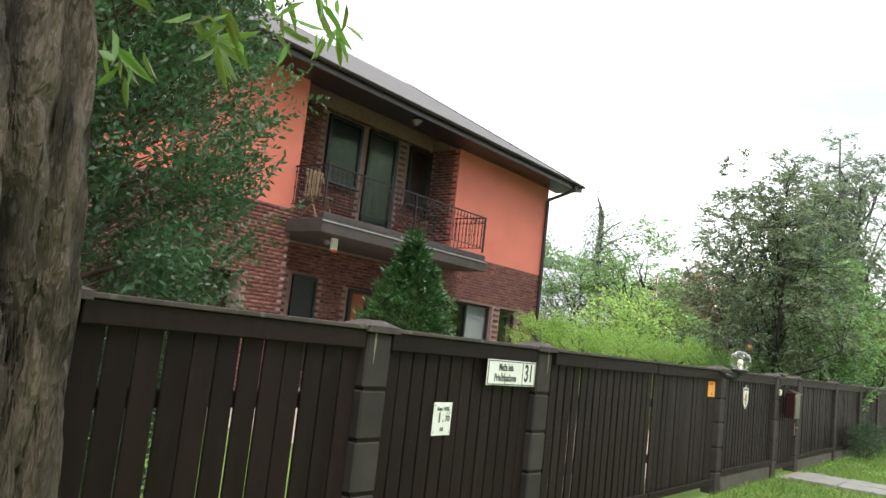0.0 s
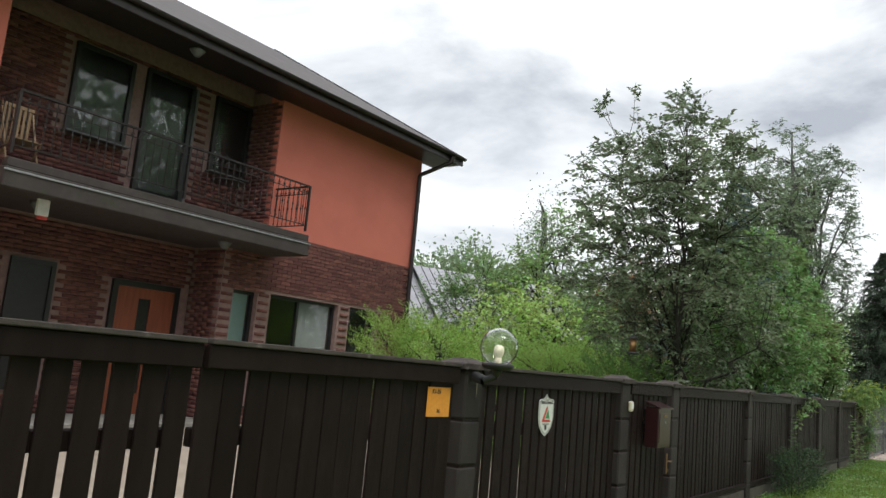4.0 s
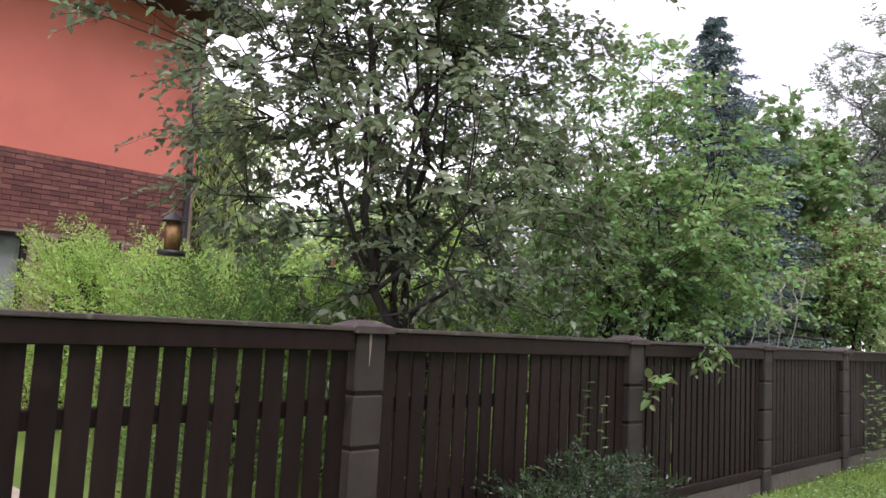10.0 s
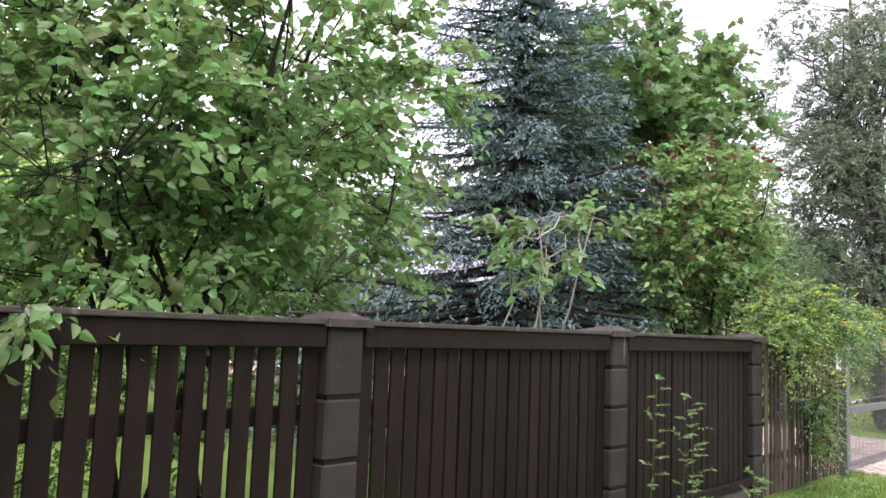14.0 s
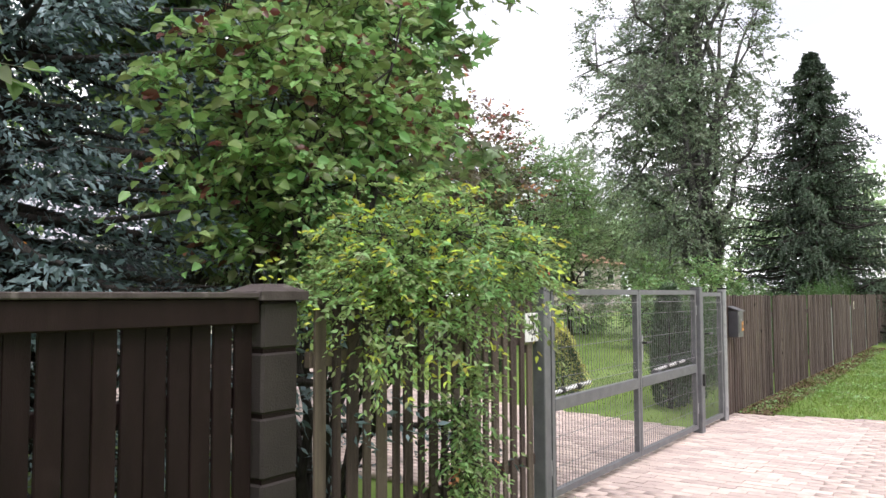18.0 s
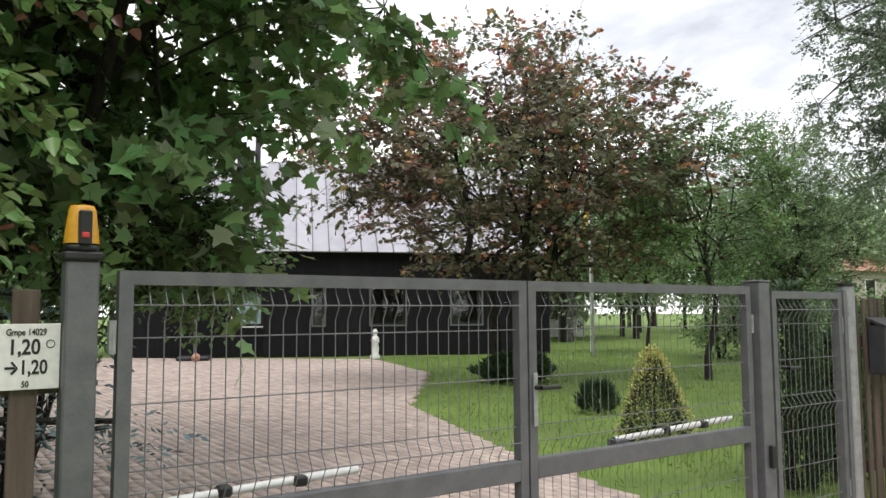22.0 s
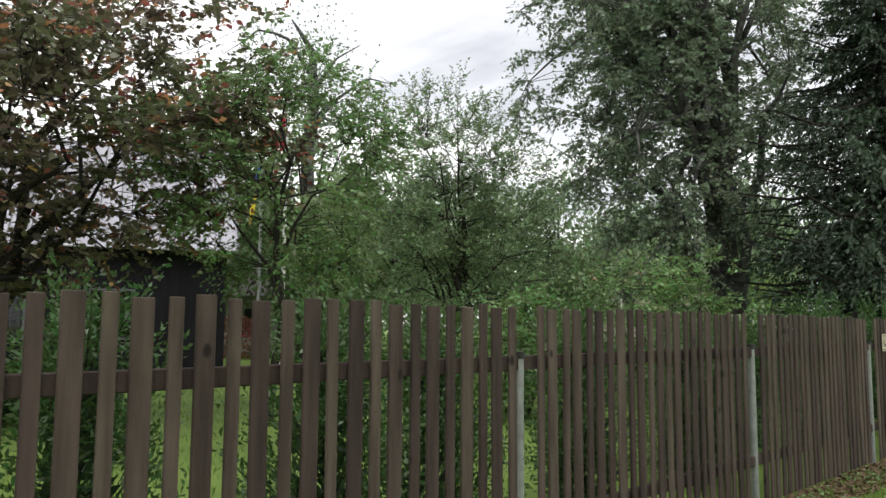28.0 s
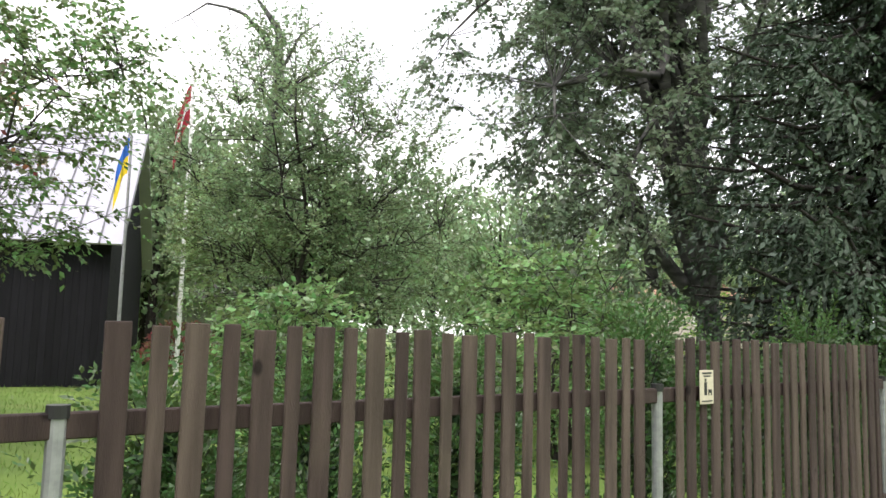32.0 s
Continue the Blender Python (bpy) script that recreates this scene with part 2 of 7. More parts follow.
REDINK = material("red_print", (0.55, 0.04, 0.03), (0.6, 0.06, 0.04), scale=20, rough=0.5, bump=0)
GREENINK = material("green_print", (0.03, 0.22, 0.06), (0.04, 0.27, 0.08), scale=20, rough=0.5, bump=0)
ORANGE = material("orange_plastic", (0.78, 0.30, 0.03), (0.85, 0.36, 0.05), scale=10, rough=0.5, bump=0.05)
MAROON = material("maroon_box_paint", (0.028, 0.008, 0.009), (0.04, 0.012, 0.013), scale=12, rough=0.3, bump=0.06, metal=0.1)
CREAM = material("cream_plastic", (0.62, 0.56, 0.42), (0.7, 0.64, 0.5), scale=12, rough=0.45, bump=0.05)
BRASS = material("worn_brass", (0.20, 0.115, 0.05), (0.30, 0.18, 0.08), scale=30, rough=0.45, metal=0.8, bump=0.15)
CHAIRWOOD = material("brown_slat_wood", (0.20, 0.13, 0.075), (0.28, 0.19, 0.11), scale=4, rough=0.7, bump=0.3, stretch=(6, 6, 1))
BLACKP = material("black_plastic", (0.015, 0.015, 0.016), (0.025, 0.025, 0.026), scale=12, rough=0.45, bump=0.05)
BULB = material("frosted_bulb", (0.8, 0.74, 0.55), (0.85, 0.8, 0.62), scale=10, rough=0.4, bump=0)
GREYBOX = material("dark_grey_box_paint", (0.05, 0.05, 0.056), (0.07, 0.07, 0.076), scale=10, rough=0.35, bump=0.05, metal=0.2)
AMBERCORE = material("amber_core", (0.55, 0.27, 0.015), (0.65, 0.34, 0.02), scale=10, rough=0.4, bump=0)
GRASSM = material("lawn_turf", (0.10, 0.17, 0.028), (0.16, 0.245, 0.042), scale=0.9, rough=0.95, bump=0.9, fine=50, stain=((0.16, 0.18, 0.055), 0.6, 0.6))
BLADE = leaf("grass_blade", (0.115, 0.21, 0.032), (0.2, 0.3, 0.055), through_light=0.3)
PAVER = material("pinkish_paver", (0.50, 0.405, 0.36), (0.60, 0.49, 0.435), scale=8, rough=0.9, bump=0.4, fine=90, vary=0.18)
PAVERJ = material("pinkish_paver_joined", (0.50, 0.405, 0.36), (0.60, 0.49, 0.435), scale=8, rough=0.9, bump=0.4, fine=90, island=0.18)
COURT = material("pale_forecourt_paving", (0.36, 0.30, 0.24), (0.45, 0.38, 0.31), scale=3, rough=0.9, bump=0.4, fine=60)
SAND = material("paver_joint_sand", (0.25, 0.205, 0.18), (0.32, 0.265, 0.23), scale=10, rough=0.95, bump=0.6)
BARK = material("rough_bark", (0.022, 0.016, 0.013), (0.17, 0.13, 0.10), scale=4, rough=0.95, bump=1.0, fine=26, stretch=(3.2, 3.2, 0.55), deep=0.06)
PLINTH = material("dark_plinth_concrete", (0.065, 0.056, 0.048), (0.1, 0.088, 0.075), scale=5, rough=0.92, bump=0.5, fine=70, stain=((0.05, 0.055, 0.03), 5.0, 0.58))
WIRE = material("grey_wire", (0.17, 0.175, 0.18), (0.23, 0.235, 0.24), scale=20, rough=0.5, metal=0.3, bump=0.0)
LITTER = material("dry_leaf_litter", (0.12, 0.075, 0.045), (0.2, 0.135, 0.085), scale=14, rough=0.95, bump=0.6, fine=60, island=0.4)
REDBARK = material("red_brown_bark", (0.06, 0.034, 0.024), (0.11, 0.065, 0.046), scale=6, rough=0.95, bump=0.8, fine=30, stretch=(2, 2, 0.7))
DARKBARK = material("dark_bark", (0.018, 0.015, 0.013), (0.05, 0.042, 0.036), scale=9, rough=0.95, bump=1.0, fine=40, stretch=(2, 2, 0.7), deep=0.03)
PALEBARK = material("pale_grey_bark", (0.30, 0.27, 0.24), (0.42, 0.39, 0.35), scale=6, rough=0.9, bump=0.5, fine=30)
BIRCHBARK = material("birch_bark", (0.055, 0.052, 0.05), (0.17, 0.165, 0.155), scale=3, rough=0.9, bump=0.5, fine=20, stretch=(1, 1, 2.5), stain=((0.02, 0.02, 0.02), 3.0, 0.5))
BLACKWOOD = material("black_stained_boards", (0.007, 0.007, 0.009), (0.012, 0.012, 0.015), scale=3, rough=0.75, bump=0.3, fine=40, stretch=(6, 6, 0.6), vary=0.2, gloss=0.2)
ZINC = material("pale_standing_seam_metal", (0.40, 0.395, 0.44), (0.47, 0.465, 0.51), scale=1.5, rough=0.42, metal=0.3, bump=0.05, vary=0.06)
STONE = material("grey_brown_boulder", (0.16, 0.125, 0.10), (0.30, 0.25, 0.21), scale=5, rough=0.95, bump=0.7, fine=40, stain=((0.07, 0.08, 0.04), 3.0, 0.58))
TERRA = material("salmon_roof_tiles", (0.40, 0.21, 0.15), (0.50, 0.28, 0.20), scale=2, rough=0.85, bump=0.5, fine=25)
FARWALL = material("pale_render_far", (0.45, 0.40, 0.35), (0.52, 0.47, 0.42), scale=1, rough=0.95, bump=0.1)
FLAGRED = material("dark_red_cloth", (0.30, 0.015, 0.03), (0.36, 0.02, 0.04), scale=3, rough=0.85, bump=0.2)
FLAGWHITE = material("white_cloth", (0.75, 0.75, 0.75), (0.8, 0.8, 0.8), scale=3, rough=0.85, bump=0.2)
FLAGBLUE = material("blue_cloth", (0.02, 0.12, 0.5), (0.03, 0.15, 0.55), scale=3, rough=0.85, bump=0.2)
FLAGYELLOW = material("yellow_cloth", (0.8, 0.6, 0.02), (0.85, 0.65, 0.04), scale=3, rough=0.85, bump=0.2)
WHITEPAINT = material("white_gloss_paint", (0.75, 0.75, 0.74), (0.82, 0.82, 0.81), scale=6, rough=0.3, bump=0.03)

L_JUNIPER = leaf("blue_green_juniper", (0.046, 0.10, 0.042), (0.105, 0.195, 0.08))
L_CONE = leaf("deep_green_spruce_cone", (0.035, 0.09, 0.028), (0.095, 0.19, 0.05))
L_LIME = leaf("lime_green_shrub", (0.34, 0.53, 0.12), (0.52, 0.68, 0.22), through_light=0.5)
L_APPLE = leaf("grey_green_apple", (0.15, 0.195, 0.115), (0.255, 0.315, 0.185), vary=0.5)
L_LILAC = leaf("fresh_green_lilac", (0.165, 0.285, 0.10), (0.30, 0.445, 0.17), vary=0.5, through_light=0.5)
L_MAPLE = leaf("green_maple", (0.17, 0.29, 0.09), (0.31, 0.45, 0.16), vary=0.5, through_light=0.5)
L_BLUE = leaf("blue_spruce_needles", (0.085, 0.145, 0.145), (0.165, 0.25, 0.255), rough=0.6, through_light=0.12)
L_SPRUCE = leaf("dark_spruce_needles", (0.028, 0.052, 0.030), (0.058, 0.098, 0.050), rough=0.65, through_light=0.12)
L_YELLOW = leaf("yellow_green_shrub", (0.21, 0.35, 0.135), (0.40, 0.52, 0.19), vary=0.5, through_light=0.5, scale=1.6)
L_NEWTIP = leaf("yellow_young_shoots", (0.55, 0.62, 0.08), (0.75, 0.74, 0.14), vary=0.4, through_light=0.55)
L_RED = leaf("bronze_green_leaves", (0.17, 0.11, 0.085), (0.165, 0.205, 0.10), vary=0.5, scale=0.9)
L_REDTIP = leaf("red_young_leaves", (0.45, 0.103, 0.0938), (0.413, 0.244, 0.112), vary=0.5, scale=1.2)
L_GOLD = leaf("golden_conifer", (0.48, 0.48, 0.13), (0.70, 0.67, 0.26))
L_THUJA = leaf("thuja_green", (0.045, 0.105, 0.03), (0.11, 0.205, 0.055))
L_CHEST = leaf("deep_green_broad_leaf", (0.115, 0.20, 0.07), (0.225, 0.345, 0.125), vary=0.5, through_light=0.5)
L_ROSE = leaf("orange_rose_hips", (0.55, 0.16, 0.09), (0.7, 0.3, 0.16))
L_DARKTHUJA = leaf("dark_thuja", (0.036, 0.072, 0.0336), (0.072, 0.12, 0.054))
L_BIRCH = leaf("grey_green_birch", (0.165, 0.25, 0.125), (0.29, 0.39, 0.195), vary=0.45)
L_FRUIT = leaf("fruit_tree_green", (0.21, 0.30, 0.12), (0.34, 0.45, 0.20), vary=0.45)
L_TALL = leaf("grey_green_tall_birch", (0.16, 0.215, 0.14), (0.27, 0.34, 0.215), vary=0.5)
L_FAR = leaf("far_woods_green", (0.224, 0.328, 0.164), (0.362, 0.483, 0.259), vary=0.35, scale=0.3)
L_WILLOW = leaf("pale_willow", (0.325, 0.442, 0.143), (0.455, 0.572, 0.221), through_light=0.45)
L_SEED = leaf("brown_seed_heads", (0.11, 0.04, 0.028), (0.17, 0.06, 0.04))


# ---- building blocks ----
def mesh_of(name, verts, faces, mat, smooth=False):
    me = bpy.data.meshes.new(name)
    me.from_pydata([tuple(v) for v in verts], [], [tuple(f) for f in faces])
    me.materials.append(mat)
    if smooth:
        me.polygons.foreach_set("use_smooth", [True] * len(me.polygons))
    me.update()
    return me


def tri_mesh(name, verts, faces, mat):
    """A large mesh from arrays; all faces have the same count of corners."""
    me = bpy.data.meshes.new(name)
    verts, faces = np.asarray(verts, np.float32), np.asarray(faces, np.int32)
    k = faces.shape[1]
    me.vertices.add(len(verts))
    me.vertices.foreach_set("co", verts.ravel())
    me.loops.add(faces.size)
    me.loops.foreach_set("vertex_index", faces.ravel())
    me.polygons.add(len(faces))
    me.polygons.foreach_set("loop_start", np.arange(len(faces), dtype=np.int32) * k)
    me.materials.append(mat)
    me.update(calc_edges=True)
    return me


def part(name, data, parent, label="", at=None):
    """Links a mesh as one object under a thing or a part."""
    ob = new(name, data)
    ob.parent = parent
    if at is not None:
        ob.matrix_basis = at
    if label:
        ob["label"] = label
    return ob


def thing(name, at=(0, 0, 0), label="", category="", group="", kind="", turn=0.0):
    ob = new(name)
    ob.empty_display_size = 0.1
    ob.matrix_basis = pose(*at, 0, 0, turn)
    return tagged(ob, label, category, group, kind)


BOXF = ((0, 3, 2, 1), (4, 5, 6, 7), (0, 1, 5, 4), (1, 2, 6, 5), (2, 3, 7, 6), (3, 0, 4, 7))


def box_data(x0, x1, y0, y1, z0, z1):
    return [(x0, y0, z0), (x1, y0, z0), (x1, y1, z0), (x0, y1, z0), (x0, y0, z1), (x1, y0, z1), (x1, y1, z1), (x0, y1, z1)]


def box(name, x0, x1, y0, y1, z0, z1, mat, bevel=0.0):
    if not bevel:
        return mesh_of(name, box_data(x0, x1, y0, y1, z0, z1), BOXF, mat)
    bm = bmesh.new()
    vs = [bm.verts.new(v) for v in box_data(x0, x1, y0, y1, z0, z1)]
    for f in BOXF:
        bm.faces.new([vs[i] for i in f])
    bmesh.ops.bevel(bm, geom=list(bm.edges), offset=bevel, segments=1, affect="EDGES")
    me = bpy.data.meshes.new(name)
    bm.to_mesh(me)
    bm.free()
    me.materials.append(mat)
    return me


def boxes(name, rows, mat):
    """Several boxes that belong to one part, in one mesh."""
    v, f = [], []
    for row in rows:
        n = len(v)
        v += box_data(*row)
        f += [tuple(i + n for i in q) for q in BOXF]
    return mesh_of(name, v, f, mat)


def tubes(name, rows, mat, sides=6, smooth=True):
    """Tapered tubes: rows of p0, p1, r0, r1."""
    if not len(rows):
        rows = [((0, 0, 0), (0, 0, 0.01), 0.001, 0.001)]
    p0 = np.array([r[0] for r in rows], float)
    p1 = np.array([r[1] for r in rows], float)
    r0 = np.array([r[2] for r in rows], float)[:, None, None]
    r1 = np.array([r[3] for r in rows], float)[:, None, None]
    d = p1 - p0
    d /= np.linalg.norm(d, axis=1, keepdims=True) + 1e-9
    ref = np.where(np.abs(d[:, 2:3]) > 0.9, np.array([[1.0, 0, 0]]), np.array([[0, 0, 1.0]]))
    u = np.cross(d, ref)
    u /= np.linalg.norm(u, axis=1, keepdims=True) + 1e-9
    w = np.cross(d, u)
    a = np.arange(sides) * 2 * np.pi / sides
    ring = u[:, None, :] * np.cos(a)[None, :, None] + w[:, None, :] * np.sin(a)[None, :, None]
    verts = np.concatenate([p0[:, None, :] + ring * r0, p1[:, None, :] + ring * r1], 1).reshape(-1, 3)
    k = np.arange(sides)
    one = np.stack([k, (k + 1) % sides, sides + (k + 1) % sides, sides + k], 1)
    faces = (one[None] + (np.arange(len(rows)) * 2 * sides)[:, None, None]).reshape(-1, 4)
    me = tri_mesh(name, verts, faces[:, ::-1], mat)
    if smooth:
        me.polygons.foreach_set("use_smooth", [True] * len(me.polygons))
    return me


def rod(name, p0, p1, r, mat, sides=8, r1=None):
    """A closed round bar."""
    p0, p1 = Vector(p0), Vector(p1)
    q = (p1 - p0).to_track_quat("Z", "Y")
    v, f = [], []
    for p, rr in ((p0, r), (p1, r if r1 is None else r1)):
        for i in range(sides):
            a = 2 * math.pi * i / sides
            v.append(p + q @ Vector((rr * math.cos(a), rr * math.sin(a), 0)))
    for i in range(sides):
        f.append((i, (i + 1) % sides, sides + (i + 1) % sides, sides + i))
    f += [tuple(range(sides - 1, -1, -1)), tuple(range(sides, 2 * sides))]
    return mesh_of(name, v, f, mat)


def lathe(name, profile, mat, sides=24, smooth=True):
    """A turned shape from rows of radius, height."""
    v, f = [], []
    for r, z in profile:
        for i in range(sides):
            a = 2 * math.pi * i / sides
            v.append((r * math.cos(a), r * math.sin(a), z))
    for k in range(len(profile) - 1):
        for i in range(sides):
            j = (i + 1) % sides
            f.append((k * sides + i, k * sides + j, (k + 1) * sides + j, (k + 1) * sides + i))
    return mesh_of(name, v, f, mat, smooth)


def prism(name, outline, y0, y1, mat):
    """A flat outline in x and z, given thickness in y."""
    n = len(outline)
    v = [(x, y0, z) for x, z in outline] + [(x, y1, z) for x, z in outline]
    f = [tuple(range(n)), tuple(range(2 * n - 1, n - 1, -1))]
    f += [(i, n + i, n + (i + 1) % n, (i + 1) % n) for i in range(n)]
    me = mesh_of(name, v, f, mat)
    return me


def text_mesh(name, words, size, mat, squeeze=1.0):
    """Flat letters as a mesh, in x and z, facing -y."""
    cu = bpy.data.curves.new(name, "FONT")
    cu.body, cu.size, cu.align_x, cu.align_y, cu.extrude = words, size, "CENTER", "CENTER", 0.0008
    cu.offset = size * 0.022
    tmp = new(name, cu)
    dg = bpy.context.evaluated_depsgraph_get()
    me = bpy.data.meshes.new_from_object(tmp.evaluated_get(dg))
    bpy.data.objects.remove(tmp)
    me.transform(Matrix.Rotation(radians(90), 4, "X") @ Matrix.Diagonal((squeeze, 1, 1, 1)))
    me.materials.clear()
    me.materials.append(mat)
    return me


# ---- plants ----
def unit(v):
    return v / (np.linalg.norm(v, axis=-1, keepdims=True) + 1e-9)


LOBES = np.array([(0.0, 0.0), (0.04, 0.40), (0.30, 0.30), (0.46, 0.58), (0.62, 0.18), (1.0, 0.0), (0.62, -0.18), (0.46, -0.58), (0.30, -0.30), (0.04, -0.40)])


def leaves(name, pos, along, up, length, mat, width=0.5, fold=0.25, style="folded"):
    """One mesh of many small leaves: folded, single diamond, or lobed."""
    along = unit(along)
    side = unit(np.cross(along, up))
    nrm = np.cross(side, along)
    ln = np.asarray(length)[:, None]
    w = ln * width * 0.5
    if style == "diamond":
        mid = pos + along * ln * 0.45
        v = np.stack([pos, mid + side * w, pos + along * ln - nrm * ln * 0.1, mid - side * w], 1).reshape(-1, 3)
        return tri_mesh(name, v, np.arange(len(pos) * 4).reshape(-1, 4), mat)
    if style == "lobed":
        u, s = LOBES[:, 0][None, :, None], LOBES[:, 1][None, :, None]
        bow = -0.16 * u * u - 0.22 * s * s
        v = pos[:, None, :] + ln[:, None] * (along[:, None] * u + side[:, None] * s + nrm[:, None] * bow)
        return tri_mesh(name, v.reshape(-1, 3), np.arange(len(pos) * len(LOBES)).reshape(-1, len(LOBES)), mat)
    bend = nrm * ln * -0.12
    lift = nrm * w * fold * 1.6
    low, high = pos + along * ln * 0.28, pos + along * ln * 0.66
    v = np.stack([pos, low + side * w * 0.92 + lift, high + side * w * 0.72 + lift + bend * 0.3, pos + along * ln + bend, high - side * w * 0.72 + lift + bend * 0.3, low - side * w * 0.92 + lift], 1).reshape(-1, 3)
    n = np.arange(len(pos))[:, None] * 6
    f = np.concatenate([n + np.array([[0, 1, 2, 3]]), n + np.array([[0, 3, 4, 5]])], 0)
    return tri_mesh(name, v, f, mat)


def ball_points(rs, n, shell=0.5):
    d = unit(rs.normal(size=(n, 3)))
    return d * (shell + (1 - shell) * rs.random((n, 1))) ** 0.6


def crown_clusters(rs, n, centre, radii, gap=0.0, freq=1.1, shell=0.25):
    """Cluster centres in an uneven crown with gaps."""
    out = []
    centre, radii = np.array(centre, float), np.array(radii, float)
    seed = rs.random(3) * 50
    while len(out) < n:
        p = ball_points(rs, 1, shell)[0]
        lump = noise.noise(Vector(p * 1.7 + seed))
        p = p * (1 + 0.28 * lump)
        q = centre + p * radii
        if noise.noise(Vector(q * freq + seed)) > gap - 0.35:
            out.append(q)
    return np.array(out)


def shoots_of(rs, start, head, length, droop):
    """Curved shoots: returns points at shares w along each."""
    def at(k, w):
        w = w[:, None]
        p = start[k] + head[k] * length[k][:, None] * w
        p[:, 2] -= droop * length[k] * w[:, 0] ** 2
        return p
    return at


def tree(name, label, category, base, trunk, crown, radii, mat, n_cl=220, per=45, size=0.09, spread=0.35, bark=DARKBARK, seed=1, limbs=9, stems=1, gap=0.05, width=0.55, droop=0.3, freq=1.1, twig=0.006, shell=0.25, group="", top=0.55, shoots=5, style="folded", tips=None, flat=0.6, rise=0.0, lean=0.45, tip_share=0.3):
    """A broadleaf plant: tapered trunk and limbs, twigs, and leaves set along arching shoots."""
    rs = np.random.RandomState(seed)
    root = thing(name, base, label, category, group)
    crown, radii = np.array(crown, float) - np.array(base), np.array(radii, float)
    cl = crown_clusters(rs, n_cl, crown, radii, gap, freq, shell)
    wood, ends = [], []
    for s in range(stems):
        a = 2 * math.pi * s / stems + rs.rand()
        off = np.array([math.cos(a), math.sin(a), 0]) * (lean * radii[0] if stems > 1 else 0.08 * radii[0])
        start = np.array([math.cos(a), math.sin(a), 0]) * (trunk * 1.2 if stems > 1 else 0.0)
        start[2] = -0.05
        end = np.array([crown[0], crown[1], crown[2] + radii[2] * top]) + off
        pts, rad = [], []
        steps = 9
        for i in range(steps + 1):
            u = i / steps
            p = start * (1 - u) + end * u + rs.normal(size=3) * np.array([1, 1, 0.2]) * 0.035 * radii[0] * (0 < i)
            pts.append(p)
            rad.append(trunk * (1 - 0.85 * u) + (0.35 * trunk * (1 - u * 8) if u < 0.12 else 0))
        for i in range(steps):
            wood.append((pts[i], pts[i + 1], rad[i], rad[i + 1]))
            ends.append((pts[i + 1], rad[i + 1]))
        low = max((crown[2] - radii[2] * 0.95) / max(end[2], 0.1), 0.12)
        for k in range(max(2, limbs // stems)):
            u = low + (0.95 - low) * (k + rs.rand()) / max(2, limbs // stems)
            i = min(int(u * steps), steps - 1)
            p, r = pts[i].copy(), max(rad[i] * 0.6, 0.008)
            goal = cl[rs.randint(len(cl))]
            q = p
            for j in range(5):
                w = (j + 1) / 5
                nq = p * (1 - w) + goal * w + rs.normal(size=3) * 0.05 * radii[0] + np.array([0, 0, 0.12 * radii[2] * math.sin(w * 3.14)])
                wood.append((q, nq, r * (1 - 0.17 * j), r * (1 - 0.17 * (j + 1))))
                ends.append((nq, r * (1 - 0.17 * (j + 1))))
                q = nq
    tp = np.array([t[0] for t in ends])
    mids = []
    for c in cl:
        j = np.argmin(((tp - c) ** 2).sum(1) + (tp[:, 2] > c[2] + 0.2) * 2)
        m = (tp[j] + c) / 2 + rs.normal(size=3) * 0.05
        r = min(ends[j][1] * 0.5, twig * 2)
        wood.append((tp[j], m, max(r, twig), twig * 0.8))
        wood.append((m, c, twig * 0.8, twig * 0.4))
        mids.append(m)
    mids = np.array(mids)
    part("trunk", tubes("trunk", wood, bark, 6), root)
    # shoots spring from each twig
    ns = n_cl * shoots
    cid = np.repeat(np.arange(n_cl), shoots)
    w = 0.45 + 0.55 * rs.rand(ns)[:, None]
    start = mids[cid] * (1 - w) + cl[cid] * w
    head = unit(unit(cl[cid] - mids[cid]) * 0.5 + unit(cl[cid] - crown) * 0.5 + rs.normal(size=(ns, 3)) * np.array([0.8, 0.8, 0.45]) + np.array([0, 0, 0.1 + rise]))
    length = spread * (1.2 + 1.5 * rs.rand(ns))
    at = shoots_of(rs, start, head, length, droop)
    ids = np.arange(ns)
    p1, p2 = at(ids, np.full(ns, 0.5)), at(ids, np.full(ns, 0.95))
    part("twig", tubes("twig", [(a, b, twig * 0.45, twig * 0.2) for a, b in zip(start, p2)], bark, 3), root)
    k = max(2, per // shoots)
    lid = np.repeat(ids, k)
    n = len(lid)
    w = np.tile((np.arange(k) + 0.6) / k, ns) + rs.normal(size=n) * 0.03
    pos = at(lid, w)
    turn = np.where(np.tile(np.arange(k) % 2, ns) == 0, 1.0, -1.0)
    side = unit(np.cross(head[lid], np.array([0, 0, 1.0])) + 1e-3)
    out = head[lid] * (0.35 + 0.9 * w[:, None] ** 3) + side * turn[:, None] * 0.8 + rs.normal(size=(n, 3)) * 0.35
    out[:, 2] -= droop * 0.8
    up = rs.normal(size=(n, 3)) * flat + np.array([0, 0, 1.0])
    ln = size * (0.6 + 0.7 * rs.rand(n)) * (1.1 - 0.45 * np.maximum(w - 0.6, 0))
    young = np.zeros(n, bool)
    if tips is not None:
        lucky = rs.rand(ns) < tip_share * (1 + 1.15 * (start[:, 2] > crown[2] + 0.3 * radii[2]))
        young = (w > 0.62) & lucky[lid]
        part("young_foliage", leaves("young_foliage", pos[young], out[young], up[young], ln[young], tips, width, style=style), root)
    old = ~young
